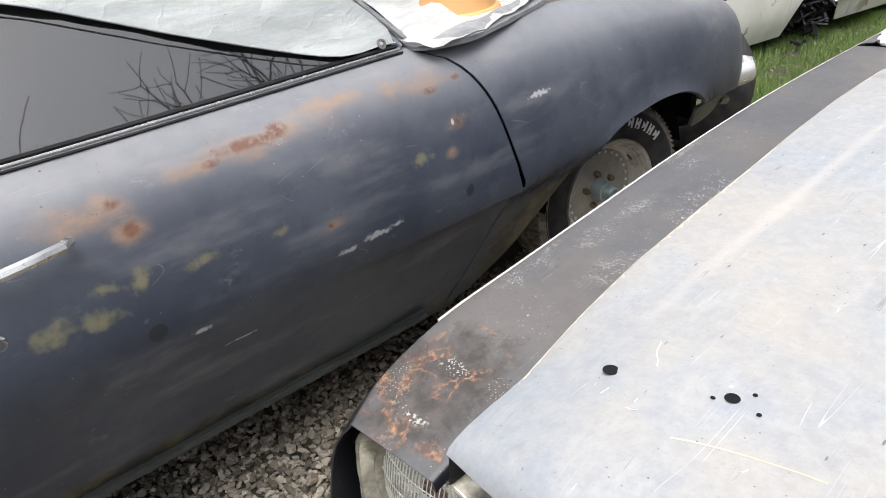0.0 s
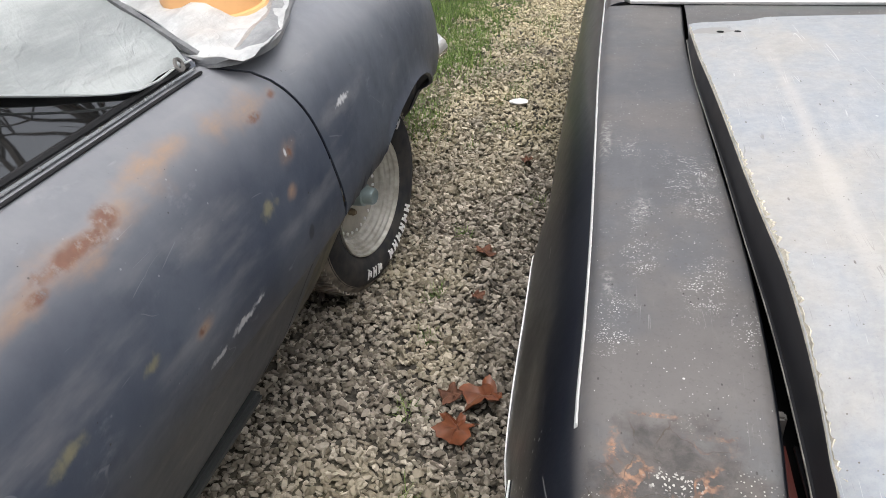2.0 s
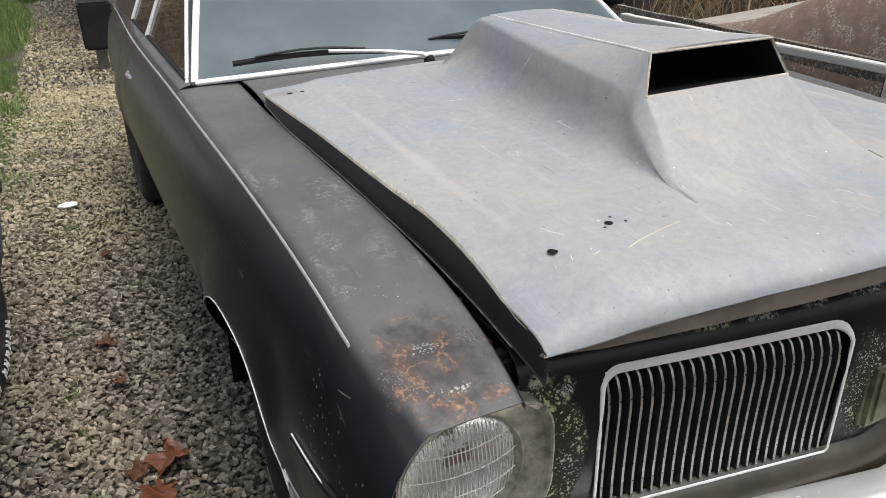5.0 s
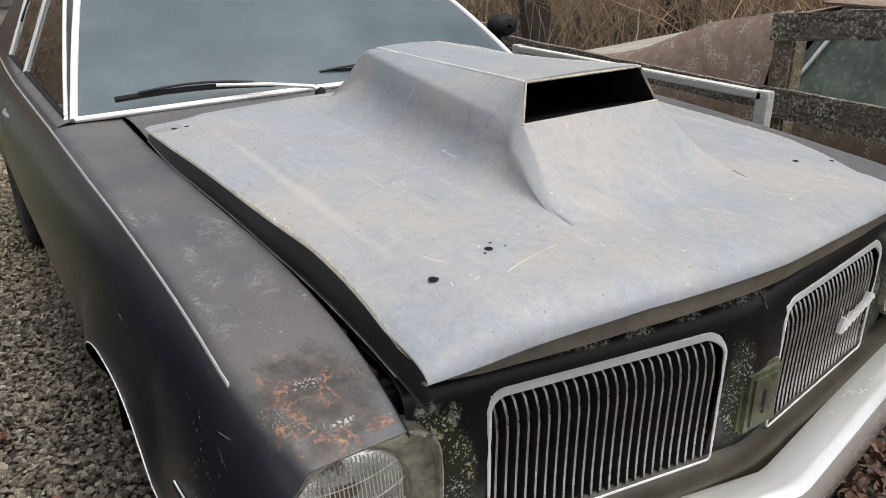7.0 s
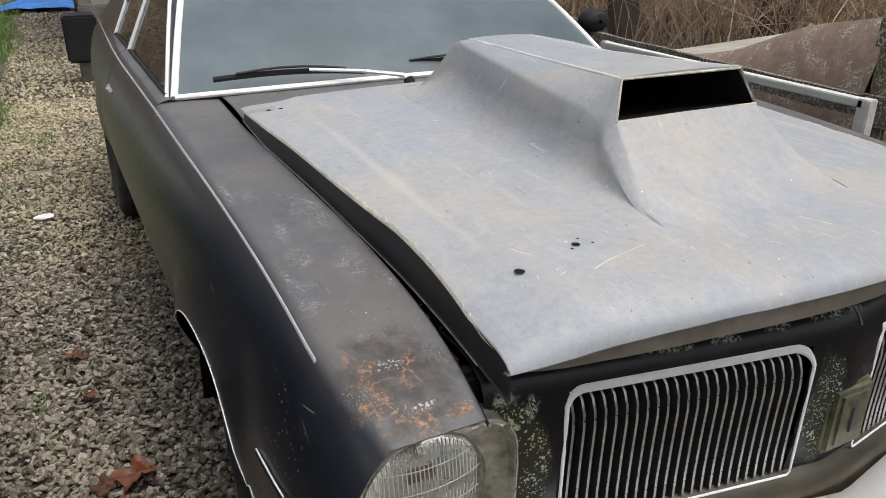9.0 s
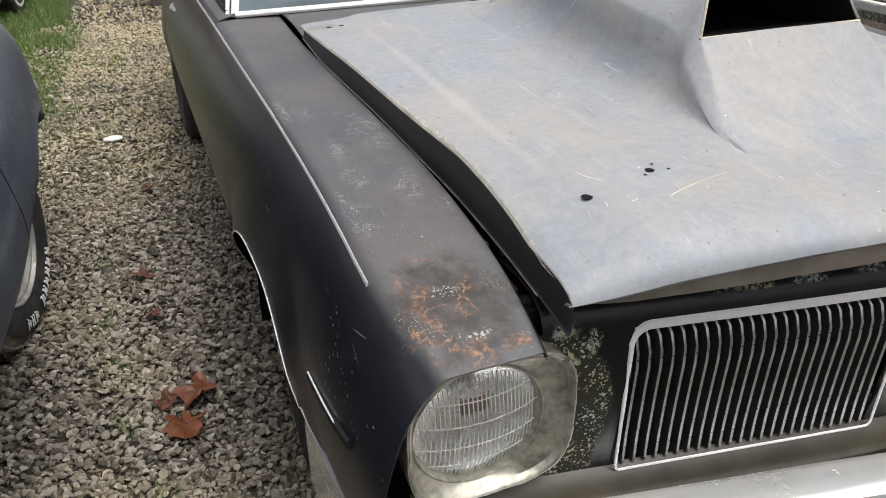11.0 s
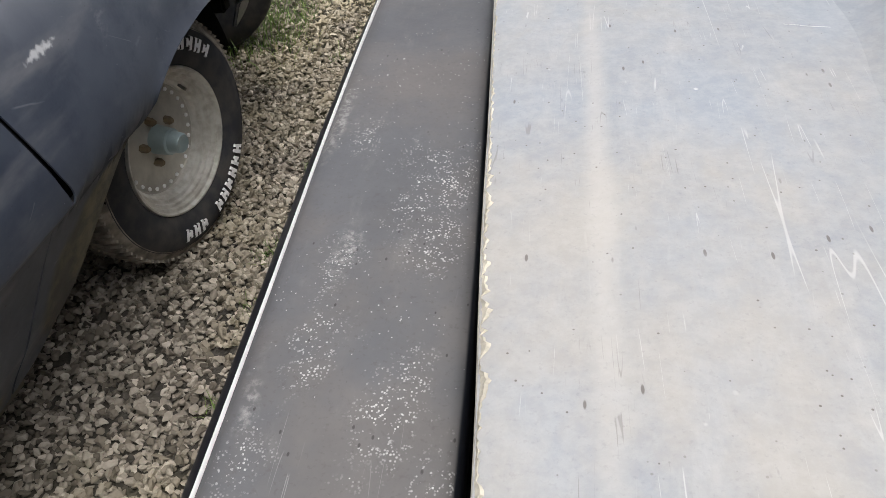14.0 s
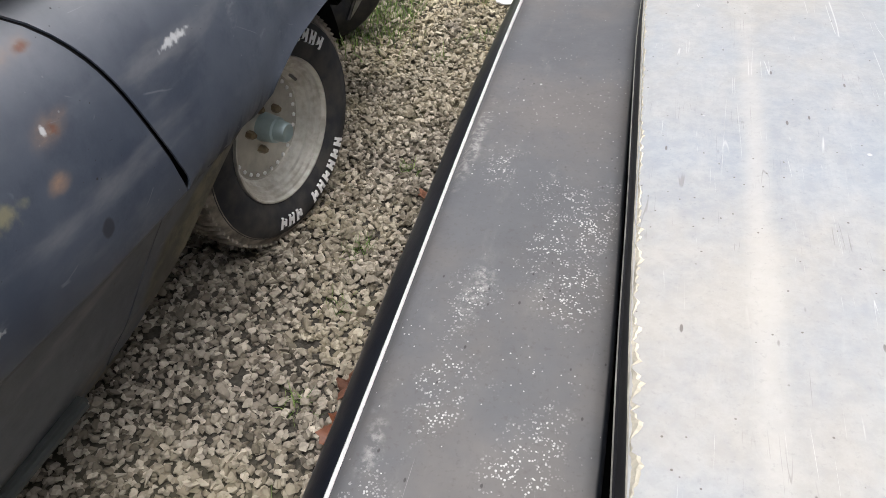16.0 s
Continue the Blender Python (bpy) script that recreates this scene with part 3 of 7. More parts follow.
def make_tyre():
    k = Mat("dusty_tyre_rubber", rough=0.75)
    d = k.step(k.noise(16, 5), 0.35, 0.7)
    k.color(k.mix(d, (0.022, 0.024, 0.030), (0.060, 0.056, 0.052)))
    return k.bump(k.noise(120, 4), 0.3, 0.001).m


def make_tread():
    k = Mat("muddy_tread_rubber", rough=0.9)
    k.color(k.mix(k.step(k.noise(24, 5), 0.3, 0.7), (0.13, 0.115, 0.10), (0.36, 0.32, 0.26)))
    return k.bump(k.noise(60, 5), 0.6, 0.004).m


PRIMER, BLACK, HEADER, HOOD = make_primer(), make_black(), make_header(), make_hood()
CHROME = make_chrome("aged_chrome")
BRIGHT = plain("bright_anodised_trim", (0.90, 0.90, 0.89), 0.36, 0.05, vary=0.08, scale=60)
BUMPER = make_bumper()
BUMPER.node_tree.nodes["Principled BSDF"].inputs["Metallic"].default_value = 0.6
WINDSCREEN = make_glass("dirty_windscreen", (0.110, 0.142, 0.158), 0.84, (0.24, 0.29, 0.31), 0.15, 1.5)
SIDE_GLASS = make_glass("side_window_glass", (0.03, 0.033, 0.035), 0.62, (0.10, 0.10, 0.10), 0.02, 1.85)
LENS = make_glass("ribbed_lamp_glass", (0.62, 0.62, 0.58), 0.12, (0.50, 0.50, 0.44), 0.06)
GRAVEL_BED, PEBBLE = make_gravel_bed(), make_pebble()
GRASS = make_leafy("grass_blades", (0.05, 0.12, 0.02), (0.24, 0.33, 0.09))
DRY_GRASS = make_leafy("dry_grass_blades", (0.32, 0.29, 0.13), (0.24, 0.28, 0.09))
LEAF = plain("wet_fallen_leaf", (0.215, 0.075, 0.036), 0.42, vary=0.45, scale=40)
DEAD_LEAF = make_leafy("dead_leaves", (0.10, 0.06, 0.045), (0.22, 0.13, 0.09))
BAR = plain("pitted_chrome_bar", (0.62, 0.61, 0.58), 0.30, 0.75, vary=0.3, scale=50)
RIM, TYRE, TREAD = make_rim(), make_tyre(), make_tread()
LETTER = plain("raised_white_rubber", (0.80, 0.80, 0.80), 0.6, vary=0.15)
HUBCAP = plain("blue_green_hub_paint", (0.33, 0.42, 0.43), 0.35, 0.3, vary=0.3)
DISC = plain("dull_wheel_disc", (0.47, 0.45, 0.40), 0.5, 0.35, vary=0.25, scale=30)
FLANGE = plain("brown_stained_flange", (0.27, 0.24, 0.20), 0.6, vary=0.45, scale=16)
RUBBER = plain("black_rubber", (0.022, 0.022, 0.024), 0.6, vary=0.3)
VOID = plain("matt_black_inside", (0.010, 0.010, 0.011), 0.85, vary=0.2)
SKIRT = plain("black_hood_edge_paint", (0.034, 0.034, 0.037), 0.38, vary=0.3)
FIBRE = plain("chipped_fibreglass_edge", (0.55, 0.51, 0.42), 0.7, vary=0.35, scale=90, bump=0.8, dist=0.004)
INTERIOR = plain("faded_black_vinyl", (0.045, 0.05, 0.05), 0.55, vary=0.3)
SEAT = plain("pale_vinyl_seat", (0.30, 0.32, 0.31), 0.6, vary=0.25)
STEEL = plain("dull_bare_steel", (0.22, 0.21, 0.20), 0.5, 0.6, vary=0.4)
RUST = plain("rusty_iron", (0.14, 0.06, 0.035), 0.85, vary=0.5, scale=40, bump=0.5, dist=0.003)
HOOD_A = plain("rust_stained_grey_primer", (0.125, 0.105, 0.095), 0.6, vary=0.35, scale=9)
TARP = make_tarp("silver_tarpaulin", (0.33, 0.355, 0.36), (0.50, 0.53, 0.53))
SILVER = plain("lamp_reflector_silver", (0.95, 0.95, 0.92), 0.26, 0.9, vary=0.10, scale=30)
COUPE_GLASS = make_glass("coupe_window_glass", (0.010, 0.011, 0.012), 0.92, (0.05, 0.05, 0.05), 0.02, 2.5)
TARP_WHITE = make_tarp("white_tarpaulin", (0.36, 0.37, 0.38), (0.62, 0.63, 0.63))
TARP_HEM = make_tarp("grey_tarpaulin_hem", (0.20, 0.205, 0.215), (0.40, 0.41, 0.42))
CONE = plain("faded_orange_plastic", (0.66, 0.37, 0.16), 0.5, vary=0.22, scale=12)
CONE_MARK = plain("dark_stencil_paint", (0.16, 0.10, 0.04), 0.7, vary=0.4, scale=60)
OLD_WOOD = make_wood("weathered_dark_planks", (0.034, 0.027, 0.022), (0.165, 0.138, 0.112), 1.2, (60, 5, 60))
POST_WOOD = make_wood("mossy_post_wood", (0.10, 0.078, 0.05), (0.25, 0.205, 0.13), 0.9, (40, 40, 4))
WHITE_WOOD = make_wood("chalky_white_timber", (0.52, 0.52, 0.48), (0.70, 0.70, 0.67), 0.0, (30, 4, 30))
BLOCK_WOOD = make_wood("grey_basket_wood", (0.15, 0.105, 0.06), (0.34, 0.26, 0.16), 0.0, (60, 60, 5))
BROWN_BODY = make_wood("lichened_brown_paint", (0.185, 0.13, 0.10), (0.26, 0.185, 0.145), 0.2, (15, 15, 15))
ALGAE_GLASS = plain("algae_green_glass", (0.10, 0.125, 0.10), 0.25, vary=0.5, scale=30)
PALE_BOARD = make_wood("bleached_board", (0.33, 0.30, 0.25), (0.52, 0.50, 0.44), 0.6, (12, 3, 12))
WHITE_BODY = make_white_body()
MAROON = plain("rusted_maroon_roof", (0.16, 0.075, 0.065), 0.6, vary=0.5, scale=9)
BARK = plain("grey_bark", (0.10, 0.085, 0.07), 0.9, vary=0.35, scale=20, bump=0.8, dist=0.01)
BRUSH = make_leafy("dry_brush_stems", (0.28, 0.19, 0.115), (0.68, 0.53, 0.36))
BLUE_TARP = plain("blue_tarpaulin", (0.03, 0.16, 0.50), 0.4, vary=0.3)
VAN = plain("dusty_beige_van", (0.36, 0.33, 0.28), 0.5, vary=0.3, scale=6)
RED = plain("red_inner_panel", (0.07, 0.016, 0.012), 0.5, vary=0.5, scale=40)
YELLOW = plain("yellow_wax_mark", (0.64, 0.61, 0.42), 0.6, vary=0.2, scale=60)
PALE_MARK = plain("white_scratch", (0.75, 0.75, 0.73), 0.6, vary=0.2, scale=60)
OLIVE = plain("olive_grown_emblem", (0.135, 0.140, 0.085), 0.45, vary=0.6, scale=60, bump=0.5)
NUT = plain("bronzed_nut", (0.20, 0.155, 0.10), 0.4, 0.5, vary=0.4, scale=60)
RIB = plain("moulded_glass_rib", (0.72, 0.72, 0.68), 0.14, vary=0.1, scale=60)
FLANK = plain("shaded_grille_flank", (0.040, 0.041, 0.043), 0.45, vary=0.4, scale=60)
MOSSY = plain("mossy_khaki_valance", (0.050, 0.042, 0.026), 0.38, vary=0.6, scale=16, bump=0.25, dist=0.002)
BEZEL = plain("pitted_bezel_metal", (0.42, 0.405, 0.34), 0.38, 0.6, vary=0.6, scale=70, bump=0.6)
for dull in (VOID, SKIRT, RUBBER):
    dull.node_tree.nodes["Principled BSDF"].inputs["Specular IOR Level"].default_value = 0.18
HEADER.node_tree.nodes["Principled BSDF"].inputs["Specular IOR Level"].default_value = 0.35


# ---- mesh helpers ----
def lerp(a, b, t):
    return a + (b - a) * t


def table(rows):
    """A smooth function through (x, y) rows."""
    xs, ys = [r[0] for r in rows], [r[1] for r in rows]

    def f(x):
        if x <= xs[0]:
            return ys[0]
        for i in range(len(xs) - 1):
            if x <= xs[i + 1]:
                x0, x1 = xs[i], xs[i + 1]
                m = [(ys[min(j + 1, len(xs) - 1)] - ys[max(j - 1, 0)]) / (xs[min(j + 1, len(xs) - 1)] - xs[max(j - 1, 0)]) for j in (i, i + 1)]
                t, h = (x - x0) / (x1 - x0), x1 - x0
                return ((2 * t**3 - 3 * t**2 + 1) * ys[i] + (t**3 - 2 * t**2 + t) * h * m[0] + (3 * t**2 - 2 * t**3) * ys[i + 1] + (t**3 - t**2) * h * m[1])
        return ys[-1]
    return f


def steps(a, b, n):
    return [a + (b - a) * i / (n - 1) for i in range(n)]


def grid(rows, close=False, skip=None, bm=None):
    """Faces between rows of points."""
    bm = bm or bmesh.new()
    vs = [[bm.verts.new(p) for p in r] for r in rows]
    for i in range(len(vs) - 1):
        n = len(vs[i])
        for j in range(n if close else n - 1):
            if skip and skip(i, j):
                continue
            try:
                bm.faces.new((vs[i][j], vs[i][(j + 1) % n], vs[i + 1][(j + 1) % n], vs[i + 1][j]))
            except ValueError:
                pass
    return bm


def cap(bm, pts):
    bm.faces.new([bm.verts.new(p) for p in pts])
    return bm


def box(x0, x1, y0, y1, z0, z1, bevel=0.004, bm=None, m=None):
    """A box with rounded edges, added to bm."""
    b = bmesh.new()
    bmesh.ops.create_cube(b, size=1)
    bmesh.ops.scale(b, vec=(x1 - x0, y1 - y0, z1 - z0), verts=b.verts)
    bmesh.ops.translate(b, vec=((x0 + x1) / 2, (y0 + y1) / 2, (z0 + z1) / 2), verts=b.verts)
    if bevel:
        bmesh.ops.bevel(b, geom=b.edges[:], offset=min(bevel, 0.45 * min(x1 - x0, y1 - y0, z1 - z0)), segments=2, affect="EDGES")
    if m:
        bmesh.ops.transform(b, matrix=m, verts=b.verts)
    if bm is None:
        return b
    return join(bm, b)


def join(bm, other):
    tmp = bpy.data.meshes.new("tmp")
    other.to_mesh(tmp)
    other.free()
    bm.from_mesh(tmp)
    bpy.data.meshes.remove(tmp)
    return bm


def tube(points, radius, sides=8, bm=None, taper=1.0, flat=1.0):
    """A round bar along points; taper: end radius over start radius."""
    bm = bm or bmesh.new()
    pts = [Vector(p) for p in points]
    rings, up = [], Vector((0, 0, 1))
    for i, p in enumerate(pts):
        d = (pts[min(i + 1, len(pts) - 1)] - pts[max(i - 1, 0)]).normalized()
        a = d.cross(up)
        a = a.normalized() if a.length > 0.05 else d.cross(Vector((0, 1, 0))).normalized()
        b = a.cross(d)
        r = radius * lerp(1, taper, i / max(1, len(pts) - 1))
        rings.append([bm.verts.new(p + (a * math.cos(t) + b * math.sin(t) * flat) * r) for t in (2 * math.pi * k / sides for k in range(sides))])
    for r0, r1 in zip(rings, rings[1:]):
        for k in range(sides):
            bm.faces.new((r0[k], r0[(k + 1) % sides], r1[(k + 1) % sides], r1[k]))
    bm.faces.new(rings[0][::-1])
    bm.faces.new(rings[-1])
    return bm


def ring_tube(points, radii, sides=8):
    """A closed round bar through points, with a radius for each."""
    pts, n = [Vector(p) for p in points], len(points)
    rows = []
    for i, p in enumerate(pts):
        d = (pts[(i + 1) % n] - pts[i - 1]).normalized()
        a = d.cross(Vector((0, 1, 0))).normalized()
        b = a.cross(d)
        rows.append([p + (a * math.cos(t) + b * math.sin(t) * 0.7) * radii[i] for t in (2 * math.pi * k / sides for k in range(sides))])
    return grid(rows + rows[:1], close=True)


def lathe(profile, sides=48, bm=None):
    """A turned body round the x axis: profile rows of (x, radius)."""
    rows = [[(x, r * math.cos(2 * math.pi * k / sides), r * math.sin(2 * math.pi * k / sides)) for k in range(sides)] for x, r in profile]
    return grid(rows, close=True, bm=bm)


def part(name, bm, material, parent=None, label="", m=None, smooth=40, thick=0.0, category="", group="", kind=""):
    """Links a bmesh as one mesh object, under a thing or a part."""
    bmesh.ops.remove_doubles(bm, verts=bm.verts, dist=0.00002)
    if thick >= 0:
        bmesh.ops.recalc_face_normals(bm, faces=bm.faces)
    for f in bm.faces:
        f.smooth = True
    for e in bm.edges:
        if len(e.link_faces) == 1 or (len(e.link_faces) == 2 and e.calc_face_angle(0) > radians(smooth)):
            e.smooth = False
    me = bpy.data.meshes.new(name)
    bm.to_mesh(me)
    bm.free()
    me.materials.append(material)
    ob = new(name, me)
    if parent:
        ob.parent = parent
    if m is not None:
        ob.matrix_basis = m
    if thick:
        s = ob.modifiers.new("thickness", "SOLIDIFY")
        s.thickness, s.offset = abs(thick), 0.0
    return tagged(ob, label, category, group, kind)


def same(name, ob, m, parent=None):
    """Another object on the mesh of ob, at the pose m."""
    o = new(name, ob.data)
    o.parent = parent or ob.parent
    o.matrix_basis = m
    return o


def thing(name, m, label, category, group=""):
    ob = new(name)
    ob.empty_display_size = 0.1
    ob.matrix_basis = m
    return tagged(ob, label, category, group)


def mirrored(rows):
    return [[(-x, y, z) for x, y, z in r] for r in rows]


# ---- ground ----
def build_ground():
    bm = bmesh.new()
    xs = [-400, -60, -12, -6, -4, -3, -2, -1, 0, 1, 2, 3, 4, 6, 12, 60, 400]
    ys = [-400, -60, -12, -6, -3, -1, 1, 3, 5, 7, 9, 12, 16, 24, 60, 400]
    grid([[(x, y, 0.0) for x in xs] for y in ys], bm=bm)
    part("ground", bm, GRAVEL_BED, label="gravel and soil ground between parked cars", category="ground", kind="structure")


build_ground()


# ---- wheels ----
def tyre_profile(r, half, rim):
    return [(-half * 0.78, rim), (-half * 0.95, rim + 0.02), (-half, lerp(rim, r, 0.5)), (-half * 0.92, r - 0.03), (-half * 0.72, r - 0.008), (-half * 0.4, r),
            (half * 0.4, r), (half * 0.72, r - 0.008), (half * 0.92, r - 0.03), (half, lerp(rim, r, 0.5)), (half * 0.95, rim + 0.02), (half * 0.78, rim)]


def plain_wheel(parent, m, r=0.32, half=0.1, rim=0.19, dish=RIM):
    """Tyre, steel disc and cap."""
    w = part("wheel", lathe(tyre_profile(r, half, rim), 40), TYRE, parent, "dusty black road tyre", m)
    bm = lathe([(half * 0.7, rim), (half * 0.78, rim - 0.012), (half * 0.3, rim - 0.03), (half * 0.25, 0.08), (half * 0.5, 0.07), (half * 0.55, 0.0)], 32)
    part("rim", bm, dish, w, "dull metal wheel disc")
    return w


# ---- the black car with the grey bonnet ----
car_b = thing("black_car", pose(0.12, 0.0, 0.0, 0, 0, 1.5), "dusty black old saloon car with rusted wing and mismatched grey bonnet", "car")
B_TRIM_Z = table([(0.235, 0.840), (0.29, 0.866), (0.34, 0.880), (0.44, 0.897), (0.6, 0.913), (0.8, 0.930), (1.1, 0.950), (1.5, 0.963), (2.0, 0.966), (3.2, 0.962), (4.6, 0.94)])
B_TRIM_X = table([(0.235, 0.885), (0.29, 0.897), (0.34, 0.904), (0.44, 0.9105), (0.6, 0.9095), (0.8, 0.9105), (1.1, 0.916), (1.5, 0.923), (2.0, 0.9245), (3.2, 0.925), (4.6, 0.88)])
B_SIDE_X = table([(0.235, 0.885), (0.33, 0.899), (0.44, 0.909), (0.9, 0.917), (1.4, 0.929), (2.2, 0.933), (3.2, 0.930), (4.6, 0.88)])
B_TOP_Z = table([(0.235, 0.842), (0.30, 0.866), (0.40, 0.890), (0.55, 0.913), (0.75, 0.933), (1.2, 0.957), (1.5, 0.966), (2.0, 0.972)])
B_IN_X = table([(0.235, 0.729), (0.43, 0.717), (0.62, 0.716), (0.82, 0.721), (1.02, 0.730), (1.2, 0.737), (1.42, 0.7425), (1.62, 0.744), (2.0, 0.733)])


def arch(y, yc, half, top, low):
    """Height of a wheel opening's edge at y, or low outside it."""
    t = abs(y - yc) / half
    return low + (top - low) * max(0.0, 1 - t**2.6) ** 0.5 if t < 1 else low


def b_side(y, top=None):
    """Points of the flank at y, from the trim line down to the sill or the wheel opening."""
    zt, xt = B_TRIM_Z(y), B_TRIM_X(y)
    low = 0.24 if y > 0.6 else lerp(0.42, 0.36, (y - 0.25) / 0.35)
    edge = max(arch(y, 0.95, 0.43, 0.685, low), arch(y, 3.76, 0.42, 0.60, low))
    near = max(0.0, 1 - abs(y - 0.95) / 0.50)
    flare = 0.018 * min(1, near * 2.5) + 0.02 * max(0.0, min(1, (0.55 - abs(y - 3.76)) * 4))
    pts = []
    for s in steps(0, 1, 14):
        z = lerp(zt, edge, s)
        u = (zt - z) / (zt - 0.24)
        x = lerp(xt, B_SIDE_X(y), min(1.0, u * 5)) + 0.008 * (1 - math.exp(-u * 40)) + B_BULGE(u)
        x += flare * max(0, 1 - abs(z - edge) / 0.16) ** 1.5
        pts.append((-x, y, z))
    return pts


B_BULGE = table([(0, 0), (0.06, 0.024), (0.12, 0.045), (0.2, 0.062), (0.35, 0.083), (0.5, 0.086), (0.62, 0.070), (0.72, 0.040), (0.85, 0.0), (1, -0.05)])


def flank_x(y, z):
    """How far out the flank stands at y, z."""
    pts = b_side(y)
    for (xa, _, za), (xb, _, zb) in zip(pts, pts[1:]):
        if zb <= z <= za:
            return -lerp(xa, xb, (za - z) / (za - zb))
    return -pts[-1][0]


def b_top(y):
    zi, xi, zt, xt = B_TOP_Z(y), B_IN_X(y), B_TRIM_Z(y), B_TRIM_X(y)
    rows = [(-xi, y, zi - (0.05 if y > 0.36 else 0.014)), (-xi - 0.001, y, zi - 0.006), (-xi - 0.006, y, zi)]
    for s in steps(0.08, 1, 9):
        rows.append((-lerp(xi, xt, s), y, zi - (zi - zt) * s**2.6))
    return rows


def build_wings():
    ys = [0.235, 0.247, 0.262, 0.285, 0.31, 0.34, 0.38, 0.42] + steps(0.46, 1.98, 40)
    rows = [b_top(y) + b_side(y)[1:] for y in ys]
    for sx, rr in ((-1, rows), (1, mirrored(rows))):
        wing = part("front_wing", grid(rr), BLACK, car_b, "dusty black front wing with rusted nose" if sx < 0 else "", thick=0.003, smooth=85)
        # bright strip along the crease and round the wheel opening
        strip = [(sx * (B_TRIM_X(y) + 0.0135), y, B_TRIM_Z(y) - 0.014) for y in steps(0.435, 1.975, 40)]
        part("trim_strip", tube(strip, 0.0021, 8, flat=3.4), BRIGHT, wing, "thin bright crease strip")
        lip = []
        for a in steps(-0.99, 0.99, 41):
            y = 0.95 + 0.43 * a
            p = b_side(y)[-1]
            lip.append((sx * (-p[0] + 0.002), y, p[2] + 0.003))
        part("wheel_lip", tube(lip, 0.0014, 6), BRIGHT, wing, "thin bright wheel opening moulding")
        # marker lamp
        mk = [(sx * (flank_x(y, 0.665) + 0.001), y, 0.675 - 0.06 * (y - 0.34)) for y in steps(0.34, 0.54, 7)]
        lamp = part("side_marker", tube(mk, 0.0065, 8, flat=1.4), RUBBER, wing, "narrow dark side marker lamp with chrome edges")
        for dz, r in ((0.0085, 0.0017), (-0.0085, 0.0012)):
            part("marker_rim", tube([(x + sx * 0.003, y, z + dz * min(1, (y - 0.335) * 12)) for x, y, z in mk], r, 6), BRIGHT, lamp, "thin chrome edge")
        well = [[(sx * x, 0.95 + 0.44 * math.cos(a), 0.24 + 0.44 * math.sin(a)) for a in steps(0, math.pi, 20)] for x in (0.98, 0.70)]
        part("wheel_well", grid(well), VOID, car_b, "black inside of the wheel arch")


build_wings()


def build_flanks():
    """Doors and rear quarters, up to the window line."""
    def waist(y):
        xt, zt = B_TRIM_X(y), B_TRIM_Z(y)
        return [(-lerp(0.885, xt, s), y, lerp(0.978, zt, s**1.8)) for s in steps(0, 1, 6)]
    for sx in (-1, 1):
        for nm, y0, y1, n in (("front_door", 1.9806, 3.10, 22), ("rear_door", 3.106, 3.50, 8), ("rear_quarter", 3.506, 4.75, 30)):
            rows = [waist(y) + b_side(y)[1:] for y in steps(y0, y1, n)]
            rows = rows if sx < 0 else mirrored(rows)
            panel = part(nm, grid(rows), BLACK, car_b, "dusty black door panel" if "door" in nm else "", thick=0.003)
            strip = [(sx * (B_TRIM_X(y) + 0.0135), y, B_TRIM_Z(y) - 0.014) for y in steps(y0, y1, 12)]
            part("trim_strip", tube(strip, 0.0021, 8, flat=3.4), BRIGHT, panel, "thin bright crease strip")
            if nm == "front_door":
                h = [(sx * (0.975 + d), y, 0.848) for d, y in ((0, 2.86), (0.022, 2.875), (0.028, 2.94), (0.022, 3.005), (0, 3.02))]
                part("door_handle", tube(h, 0.012, 8, flat=0.7), CHROME, panel, "chrome pull handle")
                part("lock", lathe([(0.0, 0.014), (0.008, 0.013), (0.008, 0.0)], 16), CHROME, panel, "", Matrix.Translation((sx * 0.982, 2.94, 0.77)) @ pose(0, 0, 0, 0, 0, 0 if sx > 0 else 180))
    back = [[(x, 4.75 + 0.06 * (1 - (x / 0.88) ** 2), z) for x in steps(-0.88, 0.88, 12)] for z in (0.96, 0.9, 0.6, 0.28)]
    part("tail_panel", grid(back), BLACK, car_b, thick=0.004)
    deck = [[(x, y, 0.975 - 0.02 * (x / 0.88) ** 2 - 0.02 * (y - 4.0)) for x in steps(-0.90, 0.90, 12)] for y in (4.0, 4.3, 4.78)]
    part("boot_lid", grid(deck), BLACK, car_b, thick=0.004)


build_flanks()


